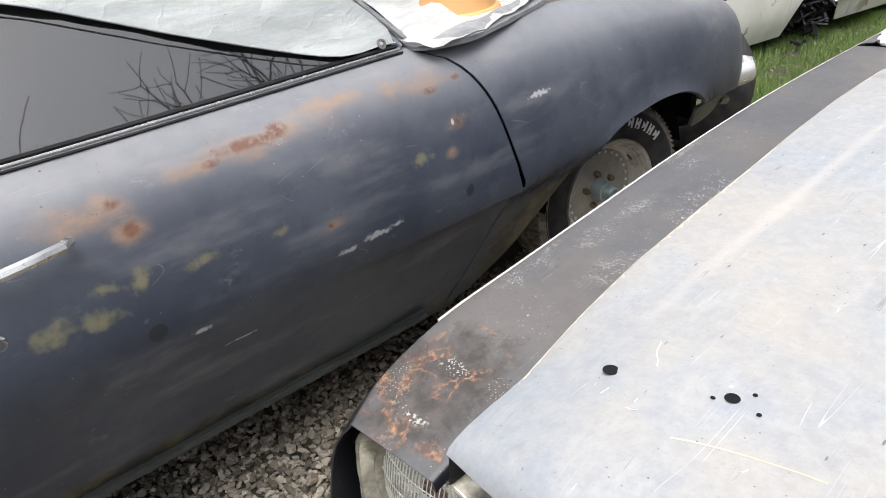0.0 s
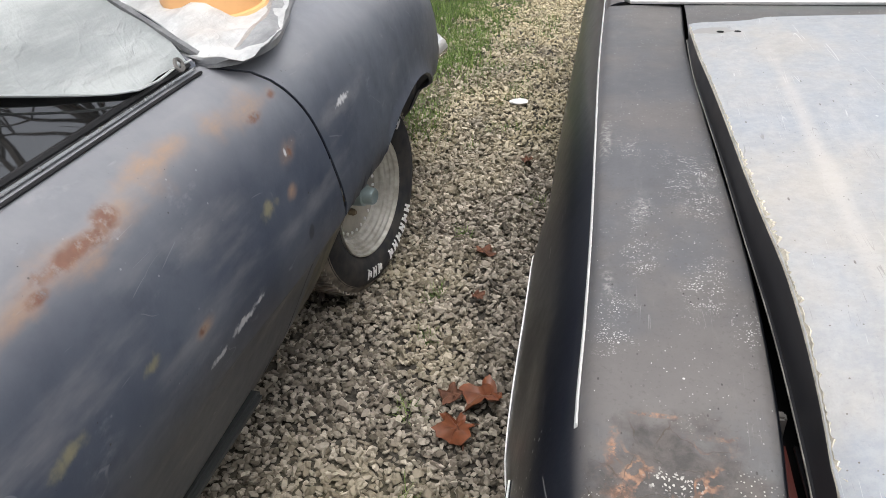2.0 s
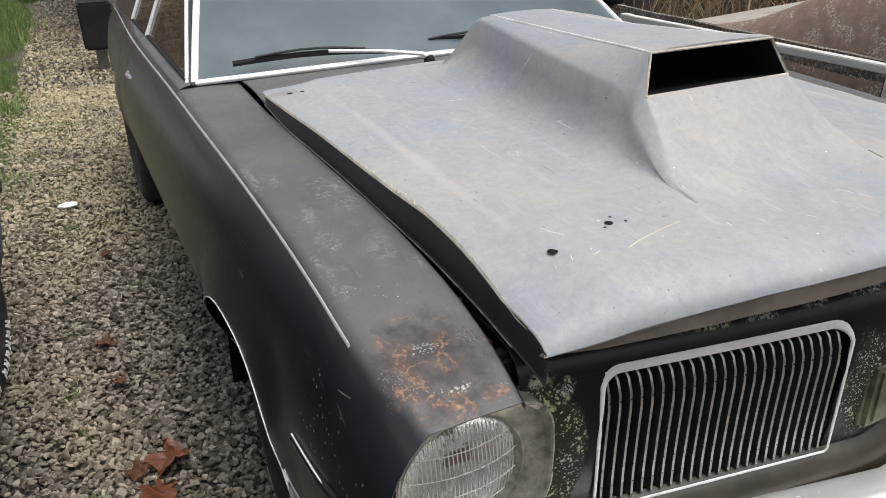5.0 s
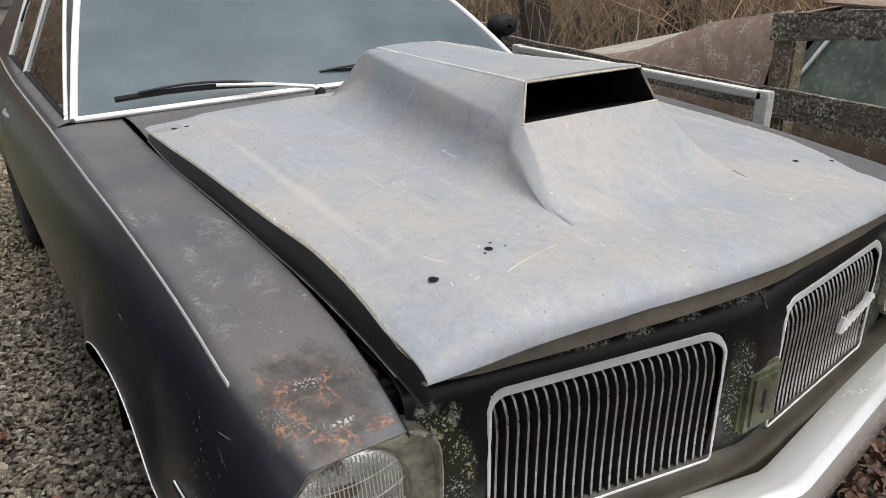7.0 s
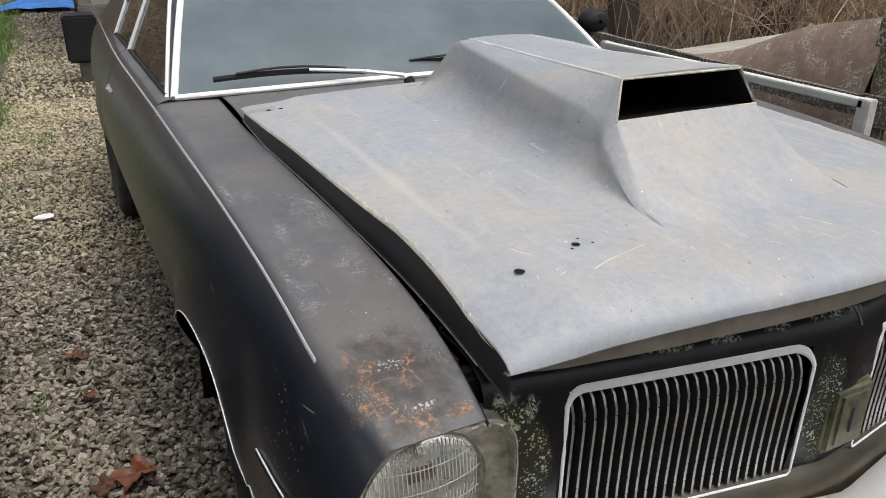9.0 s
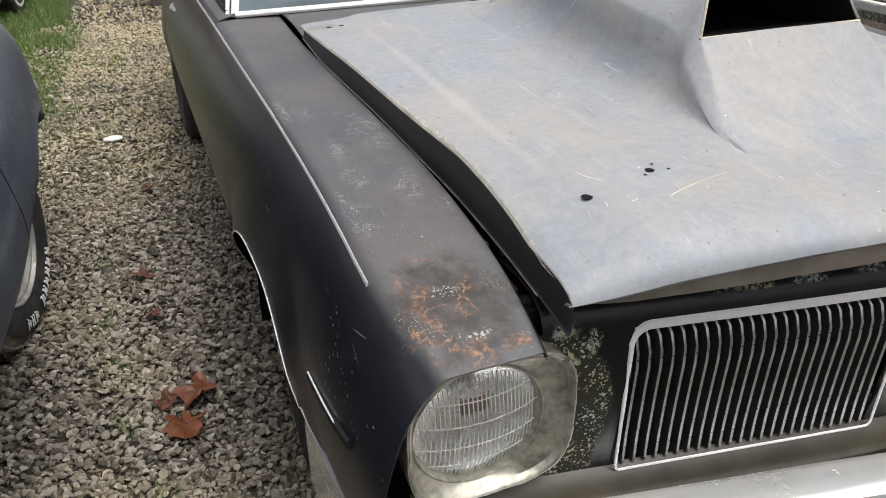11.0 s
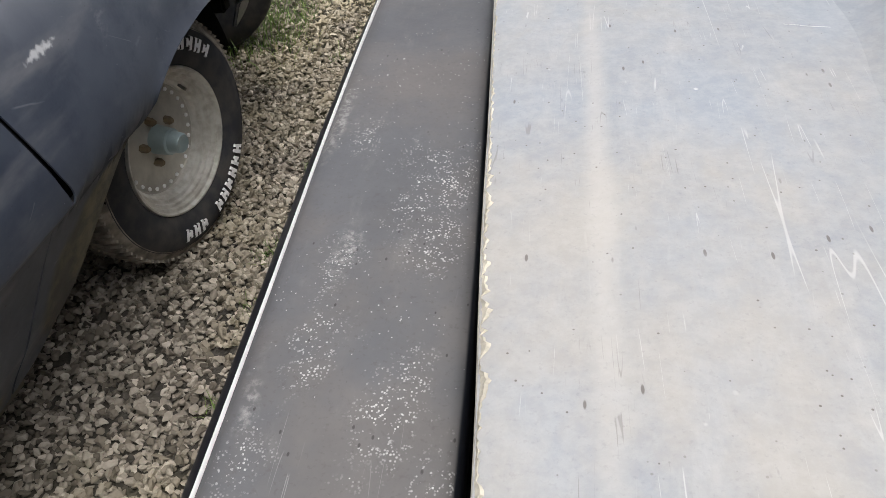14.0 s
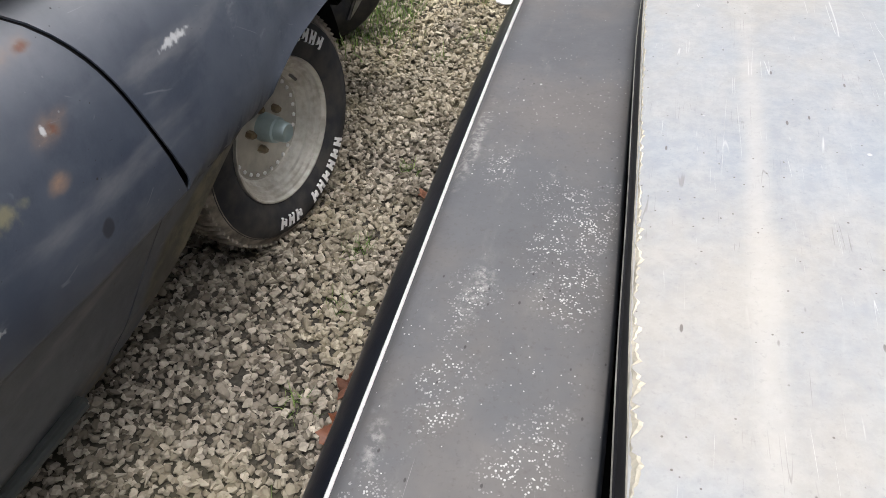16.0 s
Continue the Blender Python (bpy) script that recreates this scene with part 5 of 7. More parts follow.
def build_nose():
    prof = [(0.16, 0.872), (0.09, 0.874), (0.045, 0.868), (0.020, 0.852), (0.008, 0.832), (0.004, 0.815)]
    rows = [[(x, nose_y(x) + d, z) for d, z in prof] for x in steps(-0.70, 0.72, 40)]
    head = part("header_panel", grid(rows), HEADER, car_b, "black nose panel with lichen and peeling paint", thick=0.004)
    for x0, x1 in ((-0.700, -0.557), (-0.080, GX + 0.095), (GX + 0.572, 0.72)):
        rows = [[(x, nose_y(x) + d, z) for d, z in ((0.004, 0.816), (0.0, 0.80), (-0.004, 0.72), (0.002, 0.60), (0.012, 0.50), (0.02, 0.46))] for x in steps(x0, x1, 10)]
        part("nose_web", grid(rows), HEADER, head, "black panel crusted with pale lichen", thick=0.004)
    rows = [[(x, nose_y(x) + d, z) for d, z in ((0.012, 0.536), (-0.006, 0.526), (-0.024, 0.505), (-0.035, 0.44), (0.0, 0.30))] for x in steps(-0.90, 0.92, 30)]
    part("valance", grid(rows), MOSSY, car_b, "mossy khaki panel under the grille", thick=0.004)
    # emblem block
    ex = GX + 0.026
    em = part("emblem", box(ex - 0.058, ex + 0.058, nose_y(GX) - 0.011, nose_y(GX) + 0.014, 0.565, 0.715, 0.010), OLIVE, head, "weathered plain rectangular emblem block")
    part("emblem_face", box(ex - 0.040, ex + 0.040, nose_y(GX) - 0.016, nose_y(GX) - 0.005, 0.582, 0.700, 0.006), OLIVE, em, "dull raised plate")
    part("emblem_bar", box(ex - 0.008, ex + 0.008, nose_y(GX) - 0.020, nose_y(GX) - 0.014, 0.61, 0.67, 0.003), STEEL, em)
    part("seam", tube([(GX + 0.02, nose_y(GX) + d - 0.001, z + 0.002) for d, z in prof[1:5]], 0.002, 5), STEEL, head)
    for sgn in (-1, 1):
        xa, xb = (-0.562, -0.075) if sgn < 0 else (GX + 0.090, GX + 0.577)
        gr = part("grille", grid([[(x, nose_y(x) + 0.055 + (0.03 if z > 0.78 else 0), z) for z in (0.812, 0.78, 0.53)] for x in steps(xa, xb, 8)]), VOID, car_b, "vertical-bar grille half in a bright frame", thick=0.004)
        # bar: curls back at the top, bright front edge, flanks coloured like shaded gaps
        side = [(0.062, 0.806), (0.030, 0.800), (0.012, 0.786), (0.003, 0.764), (0.0, 0.735), (0.002, 0.66), (0.003, 0.59), (0.002, 0.540), (0.006, 0.535)]
        rows = []
        for k, (d, z) in enumerate(side):
            rows.append([(-0.0026, d + 0.0016, z), (0.0, d - 0.0012, z), (0.0026, d + 0.0016, z), (0.0022, d + 0.006, z - 0.001), (0.0030, d + 0.042, z - 0.002), (-0.0030, d + 0.042, z - 0.002), (-0.0022, d + 0.006, z - 0.001)])
        first = None
        n = 24
        for i in range(n):
            x = lerp(xa + 0.018, xb - 0.016, i / (n - 1))
            m = Matrix.Translation((x, nose_y(x), 0))
            if first is None:
                first = part("grille_bar", grid(rows, close=True), BAR, gr, "thin pitted chrome bar", m)
                first.data.materials.append(FLANK)
                for f in first.data.polygons:
                    if abs(f.normal.x) > 0.9:
                        f.material_index = 1
            else:
                same("grille_bar", first, m)
        pts, radii = [], []
        ro, ri = (0.034, 0.046) if sgn < 0 else (0.046, 0.034)
        for cx, cz, rr, a0 in ((xb - ri, 0.816 - ri, ri, 0), (xa + ro, 0.816 - ro, ro, 90), (xa + 0.010, 0.532 + 0.010, 0.010, 180), (xb - 0.010, 0.532 + 0.010, 0.010, 270)):
            for b in steps(0, 90, 9):
                x, z = cx + rr * math.cos(radians(a0 + b)), cz + rr * math.sin(radians(a0 + b))
                pts.append((x, nose_y(x) - 0.004 + 0.010 * max(0.0, (z - 0.78) / 0.036), z))
                radii.append((0.0046 if z > 0.57 else 0.0028) + 0.0052 * max(0.0, min(1.0, (z - 0.785) / 0.028)))
            if a0 == 0:
                for x in steps(xb - ri, xa + ro, 14)[1:-1]:
                    pts.append((x, nose_y(x) + 0.006, 0.816))
                    radii.append(0.0098)
        part("grille_frame", ring_tube(pts, radii), BRIGHT, gr, "bright rounded grille frame, broad along the top")
        if sgn > 0:
            bm = bmesh.new()
            for i, h in enumerate((0.036, 0.018, 0.026, 0.016, 0.020, 0.014, 0.030, 0.016)):
                x = xa + 0.29 + 0.022 * i
                z = 0.650 + 0.004 * i
                tube([(x, nose_y(x) - 0.012, z), (x + 0.012, nose_y(x) - 0.012, z + h)], 0.0085, 6, bm=bm)
                tube([(x, nose_y(x) - 0.012, z + 0.003), (x + 0.020, nose_y(x) - 0.012, z + 0.006)], 0.007, 5, bm=bm)
            part("script_badge", bm, LETTER, gr, "pale chrome slanting badge bars")
    # head lamps
    for sgn in (-1, 1):
        cx, cy, cz = sgn * 0.808, 0.265, 0.700
        bx = sgn * 0.792
        def frame_ring(x0, rx, rz, pw, y, n=56):
            out = []
            for k in range(n):
                a = 2 * math.pi * k / n
                c, s = math.cos(a), math.sin(a)
                q = (abs(c) ** pw + abs(s) ** pw) ** (-1 / pw)
                out.append((x0 + rx * q * c, y, cz + rz * q * s))
            return out
        rings = [frame_ring(bx, 0.134, 0.122, 3.6, cy + 0.05), frame_ring(bx, 0.136, 0.124, 3.6, cy + 0.0), frame_ring(bx, 0.133, 0.121, 3.6, cy - 0.006), frame_ring(bx, 0.129, 0.118, 3.5, cy - 0.004), frame_ring(bx, 0.126, 0.115, 3.3, cy + 0.006), frame_ring(cx, 0.1085, 0.1085, 2, cy + 0.016), frame_ring(cx, 0.1055, 0.1055, 2, cy + 0.014), frame_ring(cx, 0.1030, 0.1030, 2, cy + 0.022), frame_ring(cx, 0.101, 0.101, 2, cy + 0.05)]
        lamp = part("head_lamp", grid(rings, close=True), BEZEL, car_b, "round headlamp in a squared pitted bezel")
        bowl = [[(cx + r * math.cos(a), cy + y, cz + r * math.sin(a)) for a in steps(0, 2 * math.pi, 41)] for r, y in ((0.103, 0.036), (0.097, 0.042), (0.080, 0.050), (0.06, 0.056), (0.035, 0.060), (0.0005, 0.062))]
        part("reflector", grid(bowl), SILVER, lamp, "silvered reflector bowl")
        # fluted glass: narrow upright ribs in three bands
        rows = []
        for rr in steps(0.0005, 0.1025, 26):
            row = []
            for a in steps(0, 2 * math.pi, 121):
                x, z = rr * math.cos(a), rr * math.sin(a)
                flute = 0.0011 * abs(math.sin(math.pi * x / 0.0115)) * (1 if abs(z) < 0.078 else 0.3)
                step_ = 0.0012 * ((z + 0.2) % 0.052 < 0.0035)
                row.append((cx + x, cy + 0.004 + 0.022 * (rr / 0.1) ** 2.2 + flute + step_, cz + z))
            rows.append(row)
        part("lens", grid(rows), LENS, lamp, "fluted clear lamp glass", smooth=75)
        for x in steps(-0.091, 0.091, 27):
            h = math.sqrt(0.1005**2 - x * x)
            pts = [(cx + x, cy + 0.0025 + 0.022 * (math.hypot(x, z) / 0.1) ** 2.2, cz + z) for z in steps(-h * 0.93, h * 0.93, 7)]
            part("glass_rib", tube(pts, 0.0010, 5), RIB, lamp)
        for z in (-0.062, -0.024, 0.016, 0.054):
            h = math.sqrt(0.1005**2 - z * z)
            pts = [(cx + x, cy + 0.0020 + 0.022 * (math.hypot(x, z) / 0.1) ** 2.2, cz + z) for x in steps(-h, h, 9)]
            part("glass_rib", tube(pts, 0.0009, 5), RIB, lamp)
        part("filament_cap", box(cx - 0.024, cx + 0.024, cy + 0.030, cy + 0.042, cz + 0.010, cz + 0.034, 0.004), RUST, lamp, "rust-brown bracket behind the glass")
        part("bezel_lip", ring_tube(frame_ring(bx, 0.1345, 0.1225, 3.6, cy - 0.004), [0.0022 + 0.0008 * math.sin(q * 1.7) for q in range(56)]), BAR, lamp, "thin brighter rim of the bezel")
        for dx, dz in ((0.112, 0.098), (-0.112, -0.098)):
            part("screw", lathe([(0, 0.006), (0.004, 0.005), (0.004, 0)], 10), STEEL, lamp, "", Matrix.Translation((bx - sgn * dx, cy - 0.003, cz + dz)) @ pose(0, 0, 0, 0, 0, -90))
        part("lamp_box", box(cx - 0.14, cx + 0.14, cy + 0.12, cy + 0.16, cz - 0.13, cz + 0.13, 0.01), VOID, lamp)
        # black sheet behind the bezel, stands in for shade in the gap round it
        brow = [[(sgn * x, y, z) for x, y, z in r] for r in ([(0.93, 0.43, 0.80), (0.88, 0.42, 0.81), (0.80, 0.41, 0.82), (0.66, 0.41, 0.82)], [(0.93, 0.43, 0.50), (0.9, 0.43, 0.50), (0.80, 0.43, 0.50), (0.66, 0.43, 0.50)])]
        part("lamp_backing", grid(brow), VOID, car_b, thick=0.004)
    # inner wing seen through the gap
    for sgn in (-1, 1):
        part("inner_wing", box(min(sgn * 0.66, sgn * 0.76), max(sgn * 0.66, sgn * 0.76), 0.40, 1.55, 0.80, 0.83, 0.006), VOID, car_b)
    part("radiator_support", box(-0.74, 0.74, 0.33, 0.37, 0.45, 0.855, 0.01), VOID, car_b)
    part("hinge_panel", box(-0.727, -0.703, 0.37, 0.475, 0.80, 0.864, 0.006), RED, car_b, "red inner body panel showing in the gap")
    part("gap_bracket", box(-0.722, -0.704, 0.478, 0.492, 0.84, 0.888, 0.003), STEEL, car_b)
    # bumper
    rows = []
    for x in steps(-0.99, 1.0, 60):
        v = abs(x - 0.03)
        y = 0.035 + 0.20 * v + (0.9 * max(0, v - 0.82) ** 1.3)
        rows.append([(x, y + d, z) for d, z in ((0.10, 0.488), (0.075, 0.503), (0.03, 0.505), (0.008, 0.496), (0.0, 0.47), (0.004, 0.42), (0.014, 0.36), (0.03, 0.335), (0.07, 0.33))])
    part("front_bumper", grid(rows), BUMPER, car_b, "flaking chrome front bumper in a shallow V", thick=0.004)
    for sx in (-1, 1):
        rows = [[(sx * lerp(0.985, 1.005, s), lerp(0.30, 0.62, s), z) for z in (0.50, 0.47, 0.36, 0.34)] for s in steps(0, 1, 8)]
        part("bumper_end", grid(rows), BUMPER, car_b, "flaking chrome bumper end", thick=0.01)


build_nose()


# ---- the primer-grey coupe ----
AX, AY = -2.36, 0.40
car_a = thing("grey_coupe", pose(AX, AY, 0), "dark grey primer two-door car with rust spots", "car")
A_HOME = Matrix.Translation((-AX, -AY, 0))
A_SEAM = table([(0.26, 1.11), (0.39, 1.14), (0.47, 1.175), (0.55, 1.212), (0.626, 1.248), (0.70, 1.226), (0.80, 1.190), (0.90, 1.152), (0.967, 1.115), (1.02, 1.070), (1.045, 1.030), (1.06, 0.985)])
A_X = table([(0.0, -1.612), (0.06, -1.586), (0.15, -1.540), (0.20, -1.522), (0.32, -1.484), (0.41, -1.453), (0.450, -1.438), (0.466, -1.422), (0.478, -1.401), (0.486, -1.394), (0.53, -1.388), (0.60, -1.385), (0.74, -1.394), (0.85, -1.412), (0.92, -1.436), (0.96, -1.462), (0.985, -1.487), (1.0, -1.512)])
A_TOP = table([(-2.2, 1.0), (-1.2, 1.05), (0.0, 1.048), (0.5, 1.056), (1.0, 1.066), (1.4, 1.062), (1.8, 1.045), (2.2, 1.005), (2.5, 0.955), (2.7, 0.90), (2.82, 0.83)])
A_IN = table([(1.0, 0.0), (1.4, -0.012), (1.8, -0.032), (2.2, -0.06), (2.5, -0.10), (2.7, -0.15), (2.82, -0.22)])


def part_a(name, bm, material, parent=None, label="", **kw):
    """A part of the coupe, its mesh in world places."""
    bmesh.ops.transform(bm, matrix=A_HOME, verts=bm.verts)
    return part(name, bm, material, parent or car_a, label, **kw)


A_SOFT = table([(0.0, -1.602), (0.06, -1.575), (0.15, -1.532), (0.22, -1.508), (0.32, -1.474), (0.42, -1.440), (0.50, -1.412), (0.58, -1.394), (0.66, -1.389), (0.74, -1.394), (0.85, -1.412), (0.92, -1.436), (0.96, -1.462), (0.985, -1.487), (1.0, -1.512)])


def a_point(y, s, low=0.25):
    """The flank at y, s from 0 (sill) to 1 (shoulder); its lower crease softens towards the tail."""
    top = A_TOP(y)
    z = lerp(0.25, top, s)
    k = max(0.0, min(1.0, (y - 0.55) / 0.65))
    k = k * k * (3 - 2 * k)
    return (lerp(A_SOFT(s), A_X(s), k) + A_IN(y), y, z)


A_ARCH = table([(1.10, 0.25), (1.22, 0.27), (1.32, 0.37), (1.45, 0.50), (1.58, 0.635), (1.70, 0.700), (1.85, 0.722), (2.0, 0.725), (2.15, 0.70), (2.28, 0.635), (2.36, 0.55), (2.41, 0.47), (2.82, 0.47)])


def a_low(y):
    """Lower edge of the front wing at y: cut away behind the wheel, arched over it."""
    return A_ARCH(y)


def build_coupe_flank():
    ss = steps(0.0, 0.44, 14) + [0.450, 0.458, 0.466, 0.472, 0.478, 0.482, 0.486, 0.495] + steps(0.52, 1.0, 18)
    top1 = 1.056

    def seam(s):
        return A_SEAM(lerp(0.25, top1, s))
    rows = [[a_point(lerp(-0.45, seam(s) - 0.005, u), s) for s in ss] for u in steps(0, 1, 40)]
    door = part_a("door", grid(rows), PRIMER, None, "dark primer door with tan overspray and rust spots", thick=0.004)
    rows = [[a_point(lerp(-2.15, -0.458, u), s) for s in ss] for u in steps(0, 1, 24)]
    part_a("rear_quarter", grid(rows), PRIMER, thick=0.004)
    # front wing with its wheel opening
    ys = steps(0, 1, 60)
    rows = []
    for u in ys:
        row = []
        for s in ss:
            ymid = lerp(seam(s) + 0.005, 2.82, u)
            row.append((ymid, s))
        rows.append(row)
    out = []
    for row in rows:
        pts = []
        for y, s in row:
            low = a_low(y)
            s0 = (low - 0.25) / (A_TOP(y) - 0.25)
            q = lerp(s0, 1, s) if low > 0.251 else s
            x, yy, z = a_point(y, q)
            near = max(0.0, 1 - abs(y - 1.985) / 0.46)
            x += 0.007 * min(1, near * 3) * max(0, 1 - abs(z - low) / 0.06) ** 2
            pts.append((x, yy, z))
        out.append(pts)
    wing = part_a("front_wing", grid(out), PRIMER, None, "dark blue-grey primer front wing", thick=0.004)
    lip = []
    for a in steps(-0.995, 0.995, 41):
        y = 2.0 + 0.40 * a
        low = a_low(y)
        s0 = (low - 0.25) / (A_TOP(y) - 0.25)
        x, yy, z = a_point(y, s0)
        x += 0.006 * min(1, max(0.0, 1 - abs(y - 1.985) / 0.46) * 3) - 0.002
        lip.append((x - 0.004, yy, z))
    part_a("arch_lip", tube(lip, 0.006, 6), PRIMER, wing, "rolled wheel opening edge")
    well = [[(x, 1.985 + 0.42 * math.cos(a), 0.30 + 0.46 * math.sin(a)) for a in steps(0.25, math.pi - 0.2, 22)] for x in (-1.60, -1.90)]
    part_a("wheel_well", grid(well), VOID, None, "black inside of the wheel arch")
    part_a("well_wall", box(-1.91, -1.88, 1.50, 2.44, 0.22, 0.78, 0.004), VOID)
    # added slab under the coupe that keeps light out
    part_a("underside", box(-3.1, -1.66, -2.0, 1.30, 0.215, 0.25, 0.01), VOID, None, "matt black slab under the coupe, added to block light")
    # rubber and rim of the door gap
    gap = []
    for s in steps(0.0, 1.0, 30):
        x, y, z = a_point(seam(s), s)
        gap.append((x - 0.012, y, z))
    part_a("door_gap", tube(gap, 0.007, 6), VOID, door, "black door gap")
    # belt moulding: two bright lines and a dark channel
    for dx, dz, r, mt in ((-0.004, 0.008, 0.0030, RUBBER), (-0.015, 0.015, 0.0034, CHROME), (-0.026, 0.020, 0.0055, RUBBER)):
        pts = [(A_X(1.0) + A_IN(y) + dx, y, A_TOP(y) + dz) for y in steps(-1.0, 0.955, 24)]
        part_a("belt_moulding", tube(pts, r, 6), mt, door, "bright window sill moulding")
    sill = [[(A_X(1.0) + A_IN(y) + dx, y, A_TOP(y) + dz) for dx, dz in ((0, 0), (-0.012, 0.008), (-0.03, 0.012), (-0.06, 0.0))] for y in steps(-1.0, 1.0, 20)]
    part_a("window_sill", grid(sill), PRIMER, door, thick=0.003)
    # handle, lock, plug
    h = [(-1.398 + d, y, z) for d, y, z in ((0.0, 0.096, 0.948), (0.020, 0.080, 0.950), (0.026, 0.02, 0.945), (0.024, -0.05, 0.937), (0.0, -0.085, 0.93))]
    part_a("door_handle", tube(h, 0.0105, 8, flat=1.0), CHROME, door, "polished chrome pull handle")
    part("lock", lathe([(0.0, 0.0165), (0.006, 0.016), (0.009, 0.012), (0.007, 0.006), (0.009, 0.0)], 20), CHROME, door, "round chrome lock", Matrix.Translation((-1.397 - AX, -0.059 - AY, 0.817)))
    # rocker
    rows = [[(x, y, z) for x, z in ((-1.612, 0.262), (-1.630, 0.225), (-1.69, 0.20))] for y in steps(-0.9, 1.16, 8)]
    part_a("rocker", grid(rows), MOSSY, None, "muddy rocker panel", thick=0.004)


build_coupe_flank()


def build_coupe_top():
    # bonnet and its far wing
    rows = []
    for y in steps(1.22, 2.72, 26):
        top, xr = A_TOP(y), A_X(1.0) + A_IN(y)
        rows.append([(lerp(xr - 0.105, 2 * AX - xr + 0.105, u), y, top + 0.006 + 0.035 * math.sin(math.pi * u) + 0.012 * math.sin(math.pi * min(1, u * 6)) * 0.3) for u in steps(0, 1, 20)])
    hood = part_a("bonnet", grid(rows), HOOD_A, None, "brown-stained grey primer bonnet", thick=0.004)
    rows = []
    for y in steps(0.985, 2.8, 30):
        top, xr = A_TOP(y), A_X(1.0) + A_IN(y)
        rows.append([(xr - d, y, top + dz) for d, dz in ((0, 0), (0.025, 0.010), (0.055, 0.014), (0.097, 0.010), (0.099, -0.03))])
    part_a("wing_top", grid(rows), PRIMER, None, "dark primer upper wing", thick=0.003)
    rows = [[(2 * AX - x, y, z) for x, y, z in r] for r in ([a_point(y, s) for s in steps(0, 1, 12)] + [(A_X(1.0) + A_IN(y) - 0.1, y, A_TOP(y) + 0.01)] for y in steps(-2.15, 2.8, 30))]
    part_a("far_flank", grid(rows), PRIMER, thick=0.004)
    cowl = [[(x, y, 1.066 + 0.02 * math.sin(math.pi * (x + 3.2) / 1.68)) for x in steps(-3.2, -1.52, 10)] for y in (0.95, 1.1, 1.23)]
    part_a("cowl", grid(cowl), PRIMER, thick=0.004)
    # windscreen, side glass, roof
    rows = [[(lerp(-1.545 - 0.19 * v, 2 * AX + 1.545 + 0.19 * v, u), lerp(0.97 + 0.12 * math.sin(math.pi * u), 0.69, v), lerp(1.075, 1.37, v)) for u in steps(0, 1, 10)] for v in steps(0, 1, 6)]
    part_a("windscreen", grid(rows), SIDE_GLASS, thick=0.004)
    rows = []
    for y in steps(-1.1, 0.94, 30):
        zt = min(1.36, 1.075 + (0.95 - y) * 1.12)
        rows.append([(-1.537 - 0.62 * (z - 1.07), y, z) for z in steps(1.070, max(zt, 1.078), 8)])
    part_a("side_window", grid(rows), COUPE_GLASS, None, "dark side window mirroring bare branches", thick=0.004)
    pill = [(-1.540 - 0.62 * (z - 1.07), y, z) for y, z in ((0.965, 1.075), (0.88, 1.170), (0.79, 1.27), (0.70, 1.362))]
    part_a("pillar", tube(pill, 0.016, 8), PRIMER)
    roof = [[(lerp(-1.72, 2 * AX + 1.72, u), y, 1.37 + 0.04 * math.sin(math.pi * u)) for u in steps(0, 1, 10)] for y in steps(-1.3, 0.70, 8)]
    part_a("roof", grid(roof), PRIMER, thick=0.008)
    back = [[(lerp(-1.70, 2 * AX + 1.70, u), lerp(-1.3, -1.75, v), lerp(1.37, 1.03, v)) for u in steps(0, 1, 6)] for v in steps(0, 1, 4)]
    part_a("rear_screen", grid(back), SIDE_GLASS, thick=0.004)
    deck = [[(lerp(-1.51, 2 * AX + 1.51, u), y, 1.03 - 0.02 * (-1.7 - y)) for u in steps(0, 1, 6)] for y in (-1.72, -2.15)]
    part_a("boot_lid", grid(deck), PRIMER, thick=0.004)
    tail = [[(lerp(-1.5, 2 * AX + 1.5, u), -2.16, z) for u in steps(0, 1, 6)] for z in (1.0, 0.3)]
    part_a("tail_panel", grid(tail), PRIMER, thick=0.004)
    # cabin
    part_a("cabin_floor", box(-3.2, -1.55, -1.3, 1.0, 0.28, 0.31, 0.01), INTERIOR)
    for y in (-0.35, -1.15):
        part_a("seat_back", box(-3.1, -1.62, y, y + 0.16, 0.45, 1.10, 0.05), INTERIOR)
    part_a("dashboard", box(-3.2, -1.58, 0.70, 0.95, 0.72, 1.03, 0.05), INTERIOR)
    # nose: open grille, bumper
    part_a("nose_shelf", box(-3.1, -1.86, 2.60, 3.17, 0.80, 0.838, 0.01), RUST, None, "rusty front support")
    part_a("nose_panel", box(-3.15, -1.70, 2.62, 2.68, 0.42, 0.86, 0.01), VOID)
    ends = [(-1.585, 2.64, 0.60), (-1.555, 2.78, 0.605), (-1.60, 2.88, 0.60), (-1.80, 2.92, 0.59), (-2.36, 2.96, 0.59), (-2.92, 2.92, 0.59), (-3.10, 2.86, 0.59), (-3.14, 2.70, 0.59)]
    part_a("front_bumper", tube(ends, 0.045, 10, flat=1.0), BUMPER, None, "chrome front bumper")
    lamp = [(-1.62, 2.70, 0.50), (-1.64, 2.80, 0.47), (-1.75, 2.86, 0.45), (-2.3, 2.9, 0.44)]
    part_a("lower_bar", tube(lamp, 0.02, 8), STEEL, None, "bent lower bar")
    for x in (-1.80, -2.0):
        bm = lathe([(0.0, 0.088), (0.02, 0.085), (0.03, 0.070), (0.02, 0.0)], 24)
